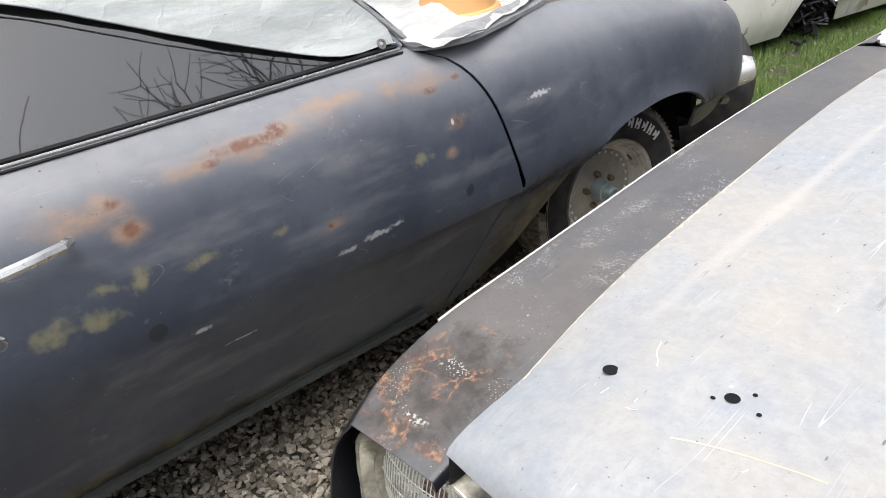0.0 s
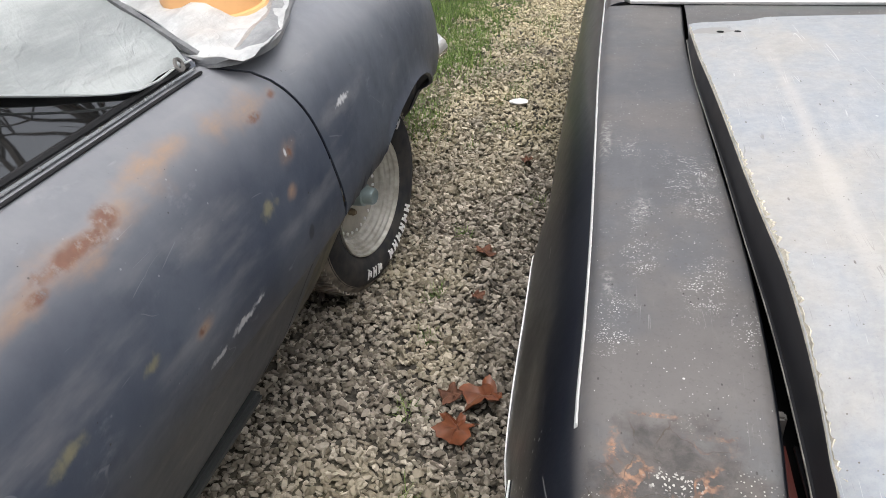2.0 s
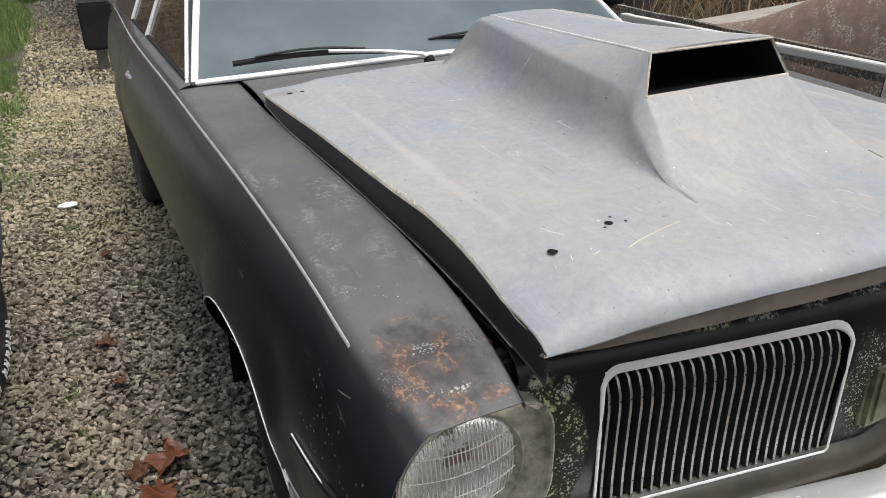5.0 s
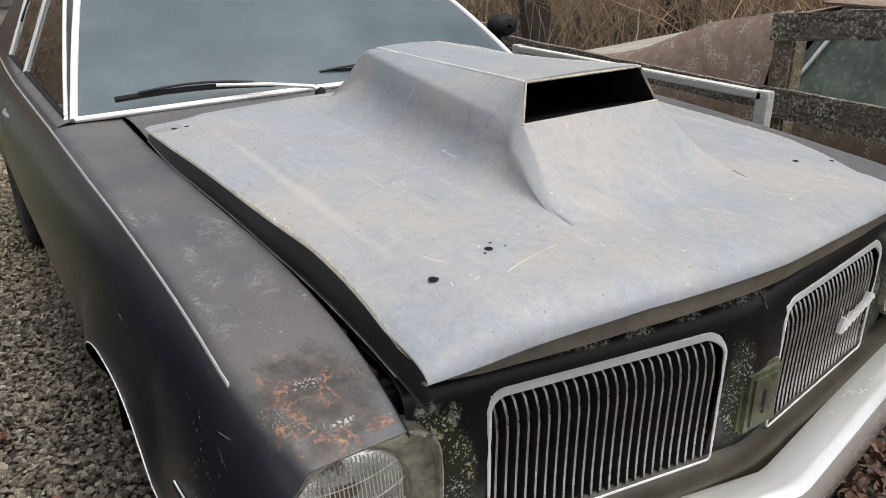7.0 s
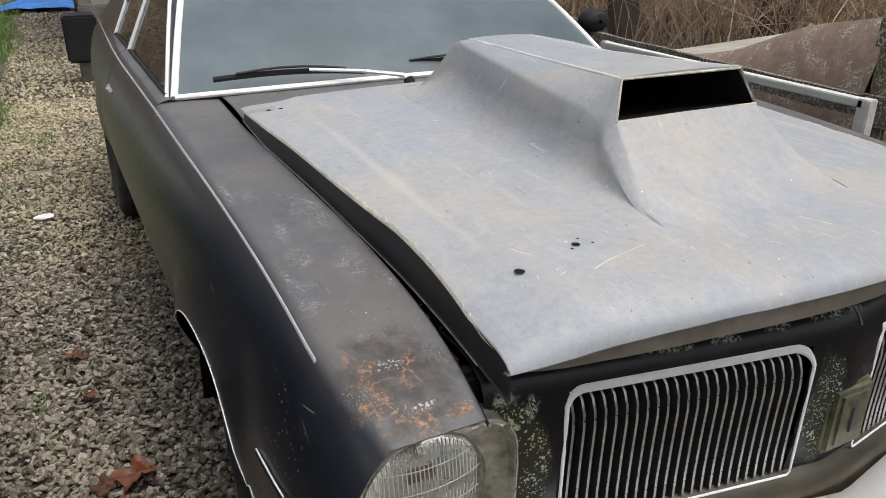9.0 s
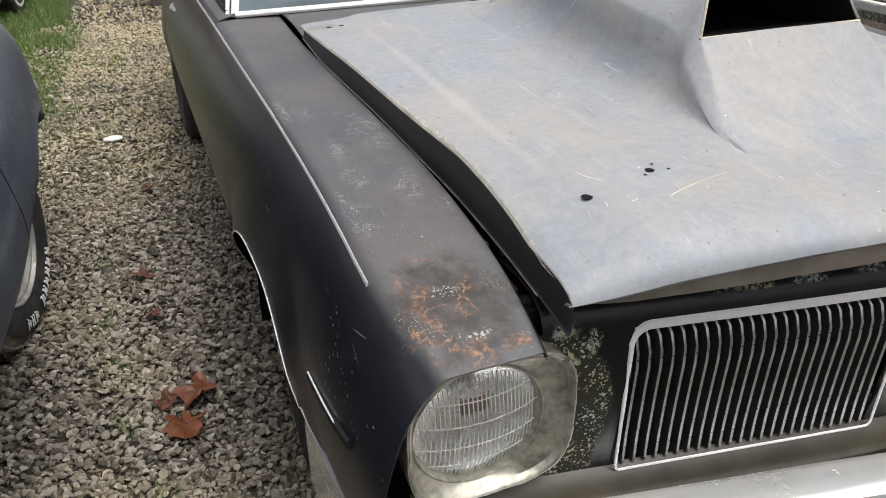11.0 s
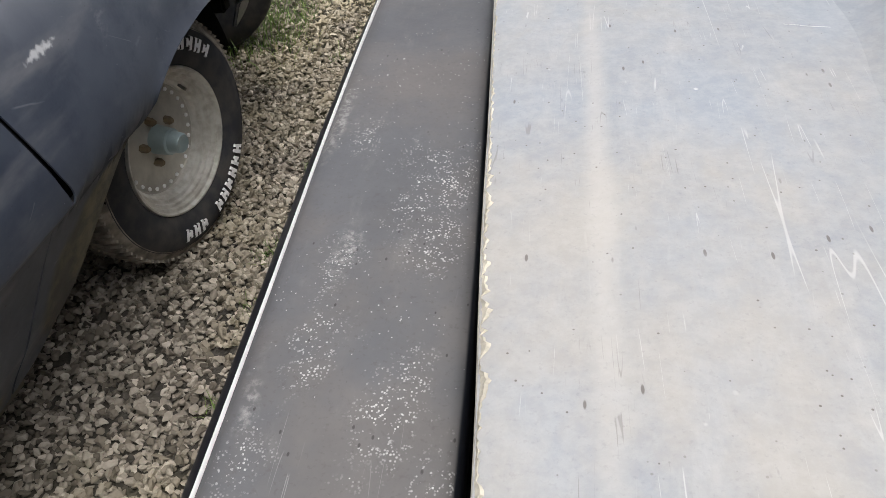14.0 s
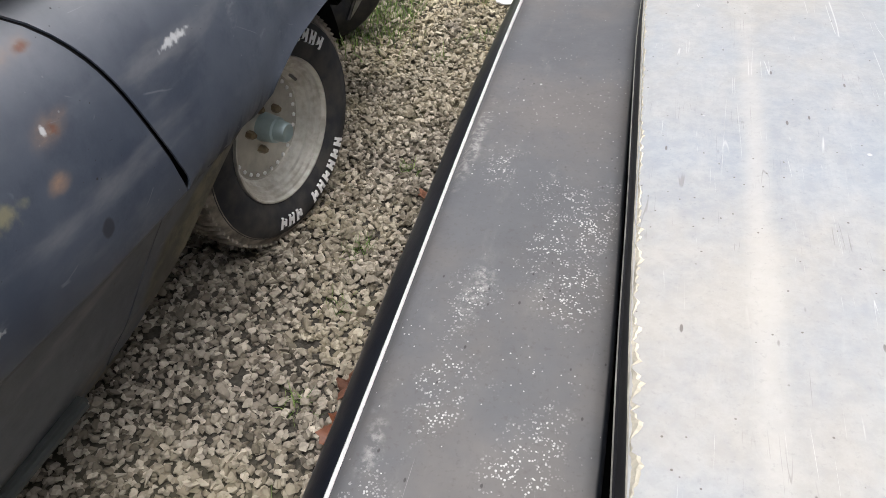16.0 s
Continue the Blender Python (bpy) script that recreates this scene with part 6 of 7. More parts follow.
        part("head_lamp", bm, CHROME, car_a, "round headlamp", Matrix.Translation((x - AX, 2.70 - AY, 0.74)) @ pose(0, 0, 0, 0, 0, 90))


build_coupe_top()


def build_drag_wheel():
    """Riveted aluminium wheel with raised white sidewall blocks."""
    m = Matrix.Translation((-1.672 - AX, 1.936 - AY, 0.349)) @ pose(0, 0, 0, 0, 0, -10)
    prof = tyre_profile(0.338, 0.105, 0.203)
    w = part("wheel", lathe(prof[2:], 64), TYRE, car_a, "wide tyre with raised white sidewall blocks", m)
    # muddy tread with sipes
    bm = lathe([(-0.1055, 0.26), (-0.099, 0.310), (-0.078, 0.333), (-0.04, 0.341), (0.04, 0.341), (0.078, 0.333), (0.0985, 0.305)], 64)
    part("tread", bm, TREAD, w, "muddy tread band")
    bm = bmesh.new()
    for k in range(90):
        a = 2 * math.pi * k / 90
        for x0, x1, sh in ((-0.088, -0.01, 0.03), (0.01, 0.088, -0.03)):
            pts = [(lerp(x0, x1, s), (0.3415 - 0.010 * abs(lerp(x0, x1, s) / 0.088) ** 4) * math.cos(a + sh * s), (0.3415 - 0.010 * abs(lerp(x0, x1, s) / 0.088) ** 4) * math.sin(a + sh * s)) for s in (0, 0.5, 1)]
            tube(pts, 0.0055, 4, bm=bm)
    part("tread_relief", bm, TREAD, w, kind="stuff")
    rim = part("rim", lathe([(0.083, 0.208), (0.094, 0.205), (0.094, 0.200), (0.082, 0.197), (0.080, 0.189), (0.069, 0.187), (0.067, 0.179), (0.056, 0.177), (0.053, 0.168), (0.040, 0.165), (0.034, 0.157), (0.022, 0.154)], 64), RIM, w, "spun aluminium wheel with stepped lip and rivets", smooth=24)
    part("disc", lathe([(0.0225, 0.155), (0.018, 0.150), (0.018, 0.070), (0.022, 0.055), (0.022, 0.0)], 64), DISC, rim, "dull grey wheel disc")
    riv = None
    for k in range(28):
        a = 2 * math.pi * k / 28
        mm = Matrix.Translation((0.0205, 0.140 * math.cos(a), 0.140 * math.sin(a)))
        if riv is None:
            riv = part("rivet", lathe([(0.0, 0.0062), (0.004, 0.0054), (0.006, 0.0)], 8), BRIGHT, rim, "small bright rivet", mm)
        else:
            same("rivet", riv, mm)
    part("hub_cap", lathe([(0.015, 0.042), (0.04, 0.040), (0.070, 0.037), (0.074, 0.031), (0.102, 0.028), (0.106, 0.024), (0.104, 0.014), (0.098, 0.0)], 28), HUBCAP, rim, "blue-green painted bearing cap")
    nut = None
    for k in range(5):
        a = 2 * math.pi * k / 5 + 0.5
        mm = Matrix.Translation((0.018, 0.060 * math.cos(a) * 1.05, 0.060 * math.sin(a) * 1.05))
        if nut is None:
            nut = part("lug_nut", lathe([(0.0, 0.0125), (0.018, 0.0115), (0.026, 0.007), (0.026, 0.0)], 6), NUT, rim, "bronze-coloured lug nut", mm, smooth=20)
        else:
            same("lug_nut", nut, mm)
    part("valve", tube([(0.04, 0.125, 0.105), (0.065, 0.118, 0.098)], 0.0045, 8), STEEL, rim)
    # raised sidewall blocks in letter-sized groups
    def block(a, width, h=0.030):
        bm = bmesh.new()
        rows = []
        for dx, dr in ((0.0, -h / 2), (0.0045, -h / 2 + 0.002), (0.0045, h / 2 - 0.002), (0.0, h / 2)):
            row = []
            for s in steps(-1, 1, 5):
                r = 0.268 + dr
                t = a + s * width / 2
                x = 0.1075 - 0.10 * max(0, abs(r - 0.268) - 0.006)
                row.append((x + dx - 0.001, r * math.cos(t), r * math.sin(t)))
            rows.append(row)
        return grid(rows)
    groups = ((-54, 6), (-101, 3), (61, 5), (107, 5))
    for centre, n in groups:
        for i in range(n):
            a = radians(centre + (i - (n - 1) / 2) * 8.0)
            bm = block(a - radians(1.9), radians(2.4), 0.038)
            join(bm, block(a + radians(1.7), radians(2.0), 0.038 if i % 2 else 0.024))
            join(bm, block(a, radians(4.0), 0.012))
            part("sidewall_block", bm, LETTER, w, "raised white block")
    other = plain_wheel(car_a, Matrix.Translation((-3.1 - AX, 1.965 - AY, 0.328)) @ pose(0, 0, 0, 0, 0, 180), 0.33, 0.1, 0.19)
    for x, r in ((-1.66, 0), (-3.08, 180)):
        plain_wheel(car_a, Matrix.Translation((x - AX, -0.90 - AY, 0.328)) @ pose(0, 0, 0, 0, 0, r), 0.33, 0.11, 0.19)


build_drag_wheel()


# ---- tarpaulin, cone and scrap on the coupe ----
def build_tarp():
    tarp = thing("tarpaulin", pose(-1.75, 0.75, 1.07), "silver tarpaulin draped over windscreen and scuttle", "tarpaulin")
    home = Matrix.Translation((1.75, -0.75, -1.07))
    hem = table([(-1.1, 1.34), (-0.2, 1.335), (0.14, 1.31), (0.32, 1.25), (0.416, 1.213), (0.525, 1.175), (0.61, 1.146), (0.738, 1.106), (0.81, 1.094), (0.89, 1.098), (0.945, 1.096)])
    rows = []
    for y in steps(-1.1, 0.945, 70):
        top = min(1.385, 1.075 + (0.99 - y) * 1.12 + 0.01)
        row = []
        for s in steps(0, 1, 16):
            z = lerp(hem(y), max(top, hem(y) + 0.004), s)
            wob = 0.010 * abs(noise.noise(Vector((y * 5 + z * 8, z * 13 - y * 3, 1.0)))) + 0.005 * noise.noise(Vector((y * 17, z * 21, 3.0))) + 0.004 * math.sin(y * 23 + z * 12) * (1 - s)
            row.append((-1.521 - 0.62 * (z - 1.07) + wob, y, z))
        rows.append(row)
    bm = grid(rows)
    bmesh.ops.transform(bm, matrix=home, verts=bm.verts)
    part("side_drape", bm, TARP, tarp, "pale silver drape over the side window", thick=0.002)
    rows = []
    for v in steps(0, 1, 22):
        row = []
        for u in steps(0, 1, 30):
            x = lerp(-1.535 - 0.19 * v, -3.0, u)
            y = lerp(1.0 + 0.12 * math.sin(math.pi * min(1, u * 1.1)), 0.70, v)
            z = lerp(1.095, 1.395, v)
            w = 0.022 * noise.noise(Vector((x * 4, y * 5, 3.0))) + 0.012 * noise.noise(Vector((x * 11, y * 13, 5.0)))
            row.append((x, y, z + w))
        rows.append(row)
    bm = grid(rows)
    bmesh.ops.transform(bm, matrix=home, verts=bm.verts)
    part("screen_cover", bm, TARP, tarp, "crumpled silver sheet on the windscreen", thick=0.002)
    # sheet over the scuttle, with a rolled grey edge
    rows = []
    edge = table([(0.0, 0.985), (0.05, 0.985), (0.10, 1.02), (0.2, 1.15), (0.35, 1.34), (0.48, 1.52), (0.56, 1.62), (0.7, 1.60), (1.0, 1.45)])
    for v in steps(0, 1, 20):
        row = []
        for u in steps(0, 1, 40):
            x0 = table([(0, -1.53), (0.05, -1.475), (0.1, -1.447), (0.2, -1.455), (0.35, -1.515), (0.48, -1.585), (0.56, -1.66), (0.7, -1.9), (1, -2.6)])(u)
            y = lerp(0.955, edge(u), v)
            x = lerp(lerp(-1.56, -2.6, u), x0, v)
            z = 1.088 + 0.040 * min(1, u * 3) * (1 - 0.7 * v) + 0.012 * math.sin(math.pi * v) + 0.035 * abs(noise.noise(Vector((x * 7, y * 9, 2.0)))) * (1 - v * 0.5) + 0.018 * noise.noise(Vector((x * 17, y * 15, 8.0))) - 0.012 * v * (1 - min(1, u * 2))
            row.append((x, y, max(z, 1.078)))
        rows.append(row)
    bm = grid(rows)
    bmesh.ops.transform(bm, matrix=home, verts=bm.verts)
    part("scuttle_sheet", bm, TARP_WHITE, tarp, "crumpled white-silver sheet", thick=0.002)
    rows2 = []
    for u in steps(0, 0.64, 34):
        x0 = table([(0, -1.53), (0.05, -1.475), (0.1, -1.447), (0.2, -1.455), (0.35, -1.515), (0.48, -1.585), (0.56, -1.66), (0.7, -1.9)])(u)
        y0 = edge(u)
        k = 0.013 + 0.035 * min(1, u * 4) * (0.75 + 0.5 * noise.noise(Vector((u * 9, 0, 4))))
        rows2.append([(x0 - 0.03 + d * k * 0.8, y0 + d * k * 0.25, 1.074 + h * k) for d, h in ((-0.8, 0.35), (-0.5, 0.9), (0.0, 1.05), (0.55, 0.8), (0.95, 0.35), (0.9, 0.0), (0.0, -0.1))])
    bm = grid(rows2, close=True)
    cap(bm, rows2[-1])
    cap(bm, rows2[0])
    bmesh.ops.transform(bm, matrix=home, verts=bm.verts)
    part("rolled_hem", bm, TARP_HEM, tarp, "dark grey rolled hem")
    # hem seam and grommet
    seam = [(-1.505 - 0.62 * (hem(y) - 1.07), y, hem(y) + 0.003) for y in steps(-1.1, 0.94, 40)]
    bm = tube([(x + 1.75, y - 0.75, z - 1.07) for x, y, z in seam], 0.0022, 6)
    part("hem_cord", bm, TARP, tarp, "stitched hem")
    fold = [(-1.537 - 0.19 * v, lerp(0.985, 0.715, v), lerp(1.09, 1.395, v)) for v in steps(0, 1, 10)]
    part("fold", tube([(x + 1.75 + 0.004, y - 0.75, z - 1.07 + 0.004) for x, y, z in fold], 0.008, 6), TARP_HEM, tarp, "dark folded edge")
    gm = [(0.0, 0.013), (0.003, 0.012), (0.003, 0.007), (0.0, 0.006)]
    part("grommet", lathe(gm, 18), STEEL, tarp, "metal eyelet", Matrix.Translation((-1.517 + 1.75, 0.895 - 0.75, 1.105 - 1.07)) @ pose(0, 0, 0, 0, -25, 0))


build_tarp()


def build_cone():
    c = thing("traffic_cone", pose(-1.655, 1.275, 1.100, 3, -2, 20), "faded orange traffic cone weighing down the tarpaulin", "traffic cone")
    def ring(prof):
        return grid([[(r * math.cos(a), r * math.sin(a), z) for a in steps(0, 2 * math.pi, 33)] for z, r in prof])
    body = ring([(0.008, 0.104), (0.05, 0.099), (0.20, 0.081), (0.40, 0.056), (0.60, 0.03), (0.66, 0.022), (0.66, 0.018)])
    part("cone_body", body, CONE, c, "faded orange cone body", thick=0.004)
    part("base", ring([(0.0, 0.114), (0.005, 0.116), (0.011, 0.112), (0.013, 0.102)]), CONE, c, "orange flange", thick=0.004)
    for i, (dz, h, da) in enumerate(((0.115, 0.05, 0.0), (0.175, 0.045, 0.05), (0.23, 0.04, -0.03))):
        bm = bmesh.new()
        for k in (-1, 0.6):
            a = -0.95 + da + k * 0.11
            pts = [((0.105 - 0.122 * z) * math.cos(a) * 1.02, (0.105 - 0.122 * z) * math.sin(a) * 1.02, z) for z in (dz, dz + h / 2, dz + h)]
            tube(pts, 0.005, 5, bm=bm)
        pts = [((0.105 - 0.122 * (dz + h)) * math.cos(a) * 1.02, (0.105 - 0.122 * (dz + h)) * math.sin(a) * 1.02, dz + h) for a in steps(-1.06 + da, -0.88 + da, 4)]
        tube(pts, 0.005, 5, bm=bm)
        part("stencil_mark", bm, CONE_MARK, c, "dark worn stencil bar")


build_cone()


def build_scrap():
    """Loose things on the coupe's nose: slatted basket, bag, tyre, pipes."""
    b = thing("slatted_basket", pose(-1.95, 2.98, 0.838, 0, -3, 10), "grey wooden slatted basket on the coupe's nose", "basket")
    slat = None
    for ring_r, n in ((0.095, 18),):
        for k in range(n):
            m = pose(0, 0, 0, 0, 0, 360 * k / n)
            if slat is None:
                slat = part("slat", box(ring_r - 0.005, ring_r + 0.005, -0.0145, 0.0145, 0.0, 0.26, 0.003), BLOCK_WOOD, b, "weathered thin slat", m)
            else:
                same("slat", slat, m)
    part("hoop", grid([[((0.102 + d) * math.cos(a), (0.102 + d) * math.sin(a), z) for a in steps(0, 2 * math.pi, 25)] for d, z in ((0, 0.10), (0.004, 0.11), (0.004, 0.13), (0, 0.14))]), BLOCK_WOOD, b, thick=0.003)
    part("core", grid([[(r * math.cos(a), r * math.sin(a), z) for a in steps(0, 2 * math.pi, 17)] for r, z in ((0.0, 0.01), (0.085, 0.01), (0.085, 0.25), (0, 0.25))]), VOID, b)
    # crumpled bag
    bm = bmesh.new()
    bmesh.ops.create_icosphere(bm, subdivisions=4, radius=1)
    for v in bm.verts:
        d = 1 + 0.45 * noise.noise(v.co * 2.1) + 0.22 * noise.noise(v.co * 6)
        v.co = Vector((v.co.x * 0.17 * d, v.co.y * 0.12 * d, max(-0.055, v.co.z * 0.09 * d)))
    part("black_bag", bm, RUBBER, None, "crumpled black plastic bag on the bonnet", pose(-1.98, 2.46, 1.045), category="bag")
    # pipes on the far side
    p = [(-2.42 - 0.03 * i, 2.45 + 0.01 * i, 1.03 + 0.09 * math.sin(i * 0.8)) for i in range(6)]
    part("bent_pipe", tube(p, 0.018, 8), RUST, None, "rusty bent exhaust pipe on the bonnet", category="pipe")
    # tyre standing against the nose
    t = thing("loose_tyre", pose(-2.13, 3.20, 0.385, 0, -6, 100), "old bald tyre standing against the coupe's nose", "tyre")
    part("casing", lathe(tyre_profile(0.385, 0.11, 0.22), 48), TYRE, t)
    part("rope", tube([(0.11 * math.cos(a * 3), 0.36 * math.cos(a), 0.36 * math.sin(a)) for a in steps(0.6, 1.7, 12)], 0.02, 6), BLOCK_WOOD, t, "frayed rope")


build_scrap()


def build_garden_chair():
    """Low white plastic chair with a fanned slatted back, beyond the coupe."""
    c = thing("garden_chair", pose(-4.5, 3.6, 0.0, 0, 0, 42), "white plastic slatted garden chair standing beyond the coupe", "chair")
    lean = pose(0, 0.20, 0.32, -22)
    for k in range(-3, 4):
        h = 0.74 - 0.012 * k * k
        part("back_slat", box(-0.030, 0.030, -0.009, 0.009, 0.0, h, 0.006), LETTER, c, "white plastic slat", lean @ pose(0.069 * k, 0, 0, 0, 1.6 * k, 0))
    for k in range(6):
        part("seat_slat", box(-0.25, 0.25, -0.033, 0.033, -0.009, 0.009, 0.006), LETTER, c, "", pose(0, 0.16 - 0.078 * k, 0.325 + 0.012 * k, -8))
    part("cross_rail", box(-0.26, 0.26, 0.008, 0.030, 0.30, 0.36, 0.005), LETTER, c, "", lean)
    for sx in (-1, 1):
        part("arm", box(-0.055, 0.055, -0.36, 0.34, -0.010, 0.010, 0.008), LETTER, c, "broad flat arm", pose(0.31 * sx, 0, 0.54))
        part("front_leg", box(-0.016, 0.016, -0.045, 0.045, 0.0, 0.53, 0.006), LETTER, c, "", pose(0.285 * sx, -0.26, 0))
        part("rear_leg", box(-0.016, 0.016, -0.04, 0.04, 0.0, 0.53, 0.006), LETTER, c, "", pose(0.285 * sx, 0.28, 0))
        part("side_rail", box(-0.014, 0.014, -0.28, 0.30, -0.04, 0.04, 0.006), LETTER, c, "", pose(0.262 * sx, 0, 0.315))


build_garden_chair()


# ---- the white car on the grass ----
def build_white_car():
    c = thing("white_car", pose(-2.45, 6.05, 0.0, 0, 0, -7), "derelict white saloon car with rust and algae", "car")
    top = table([(-2.0, 0.80), (-1.2, 0.92), (0, 0.98), (1.5, 0.98), (2.6, 0.95), (3.0, 0.85)])
    def row(y, x0, fl):
        low = max(arch(y, -0.35, 0.33, 0.52, 0.13), arch(y, 1.85, 0.34, 0.55, 0.13))
        t = top(y)
        return [(x0 + fl * table([(0, -0.06), (0.2, -0.015), (0.45, 0.0), (0.75, -0.012), (0.93, -0.03), (1, -0.07)])((z - 0.13) / (t - 0.13)), y, z) for z in (lerp(low, t, s) for s in steps(0, 1, 12))]
    for nm, y0, y1, n in (("front_wing", -2.2, 0.15, 34), ("front_door", 0.157, 1.15, 10), ("rear_wing", 1.157, 3.0, 30)):
        for x0, fl in ((0.0, 1), (-1.8, -1)):
            part(nm, grid([row(y, x0, fl) for y in steps(y0, y1, n)]), WHITE_BODY, c, "white panel with rust streaks" if fl > 0 else "", thick=0.004)
    part("side_strip", tube([(0.006, y, 0.36) for y in steps(-0.15, 1.55, 6)], 0.012, 6), WHITE_BODY, c, "raised side moulding")
    hood = [[(x, y, top(y) + 0.04 * (1 - ((x + 0.9) / 0.85) ** 2)) for x in steps(-1.73, -0.07, 10)] for y in steps(-2.2, 0.0, 10)]
    part("bonnet", grid(hood), WHITE_BODY, c, thick=0.004)
    deck = [[(x, y, top(y) + 0.02) for x in steps(-1.73, -0.07, 6)] for y in (2.1, 2.5, 3.0)]
    part("boot_lid", grid(deck), WHITE_BODY, c, thick=0.004)
    dash = [[(x, y, 0.975 + 0.015 * math.sin(x * 9)) for x in steps(-1.70, -0.09, 8)] for y in (0.0, 0.35, 0.6)]
    part("scuttle", grid(dash), MAROON, c, "rusted maroon scuttle", thick=0.006)
    roof = [[(lerp(-1.5, -0.3, u), y, 1.40 + 0.03 * math.sin(math.pi * u)) for u in steps(0, 1, 8)] for y in (0.85, 1.3, 1.9)]
    part("roof", grid(roof), MAROON, c, "rusted maroon roof", thick=0.01)
    for x, sx in ((-0.09, 1), (-1.71, -1)):
        for y0, y1 in ((0.45, 0.85), (1.15, 1.18), (2.25, 1.9)):
            part("pillar", tube([(x, y0, 0.98), (x - 0.2 * sx, y1, 1.40)], 0.025, 6), WHITE_BODY, c)
        win = [[(x - 0.2 * sx * v, lerp(0.50, 0.90, v) + u * lerp(1.65, 0.95, v), lerp(0.985, 1.39, v)) for u in steps(0, 1, 6)] for v in (0, 0.5, 1)]
        part("side_window", grid(win), SIDE_GLASS, c, "dark side window", thick=0.004)
    scr = [[(lerp(-1.68 + 0.2 * v, -0.12 - 0.2 * v, u), lerp(0.42, 0.83, v), lerp(0.985, 1.39, v)) for u in steps(0, 1, 6)] for v in (0, 0.5, 1)]
    part("windscreen", grid(scr), SIDE_GLASS, c, thick=0.004)
    nose = [[(x, -2.21, z) for x in steps(-1.74, -0.06, 8)] for z in (0.88, 0.6, 0.3)]
    part("nose_panel", grid(nose), RUST, c, thick=0.004)
    tail = [[(x, 3.01, z) for x in steps(-1.74, -0.06, 8)] for z in (0.86, 0.6, 0.3)]
    part("tail_panel", grid(tail), WHITE_BODY, c, thick=0.004)
    part("underside", box(-1.75, -0.08, -1.3, 2.9, 0.22, 0.26, 0.01), VOID, c)
    w = plain_wheel(c, pose(-0.06, 1.85, 0.30), 0.30, 0.09, 0.17, CHROME)
    part("white_band", lathe([(0.091, 0.235), (0.093, 0.22), (0.091, 0.205)], 32), LETTER, w, "whitewall band")
    bm = bmesh.new()
    rnd = random.Random(8)
    for i in range(60):
        a = Vector((rnd.uniform(-0.22, 0.02), -0.35 + rnd.uniform(-0.2, 0.2), rnd.uniform(0.04, 0.44)))
        tube([a, a + Vector((rnd.uniform(-0.1, 0.1), rnd.uniform(-0.1, 0.1), rnd.uniform(-0.12, 0.12)))], rnd.uniform(0.006, 0.022), 5, bm=bm)
    part("axle_scrap", bm, RUBBER, c, "tangle of dark axle parts in the wheel arch", kind="stuff")
    # the wreck has settled: its body sits low over its wheels
    for o in c.children:
        if o.type == "MESH" and not o.name.startswith("wheel"):
            for v in o.data.vertices:
                v.co.z = v.co.z if v.co.z < 0.13 else 0.13 + (v.co.z - 0.13) * 0.74


build_white_car()


# ---- beyond the black car: fence, white frame, brown wreck ----
def plank(name, x, y0, y1, z0, z1, mat_, parent, tilt=0.0, seed=0, thick=0.035):
    rows = []
    n = 26
    for i, y in enumerate(steps(y0, y1, n)):
        w0 = 0.010 * noise.noise(Vector((y * 3.0, seed, 0))) + 0.005 * noise.noise(Vector((y * 11, seed, 4)))
        w1 = 0.010 * noise.noise(Vector((y * 3.0, seed, 9))) + 0.005 * noise.noise(Vector((y * 11, seed, 7)))
        dz = tilt * (y - y0)
        rows.append([(x - thick / 2, y, z0 + w0 + dz), (x - thick / 2, y, (z0 + z1) / 2 + dz), (x - thick / 2 + 0.003, y, z1 + w1 + dz), (x + thick / 2, y, z1 + w1 + dz), (x + thick / 2, y, z0 + w0 + dz)])
    bm = grid(rows, close=True)
    cap(bm, rows[0])
    cap(bm, rows[-1])
    return part(name, bm, mat_, parent, smooth=30)


def build_fence():
    f = thing("plank_fence", pose(0, 0, 0), "dark weathered plank fence crusted with lichen", "fence")
    plank("plank", 2.0, -2.6, 1.58, 1.437, 1.551, OLD_WOOD, f, -0.095, 1)
    plank("plank", 2.0, -2.6, 1.60, 0.705, 0.835, OLD_WOOD, f, 0.0, 2)
    plank("plank", 2.0, 1.61, 6.2, 0.735, 0.825, OLD_WOOD, f, 0.018, 3)
    plank("plank", 2.0, -2.6, 1.60, 0.36, 0.48, OLD_WOOD, f, 0.0, 5)
    post = None
    for y in (1.50, 3.9, 6.1, -1.0):
        p = part("post", box(2.03, 2.13, y - 0.01, y + 0.10, 0.0, 1.10 if y < 3 else 0.90, 0.012), POST_WOOD, f, "rough mossy post")


build_fence()


def build_white_frame():
    # a plain white timber frame, filed as a trestle
    f = thing("white_timber_frame", pose(1.685, 2.195, 0), "chalky white timber frame standing by the fence", "trestle")
    part("rail", box(-0.02, 0.03, -0.84, 0.80, 0.848, 0.882, 0.004), WHITE_WOOD, f)
    part("rail", box(-0.02, 0.03, -0.84, 0.80, 0.10, 0.14, 0.004), WHITE_WOOD, f)
    part("stile", box(-0.02, 0.03, -0.87, -0.815, 0.0, 0.885, 0.004), WHITE_WOOD, f)
    part("stile", box(-0.02, 0.03, 0.80, 0.85, 0.0, 0.885, 0.004), WHITE_WOOD, f)


build_white_frame()


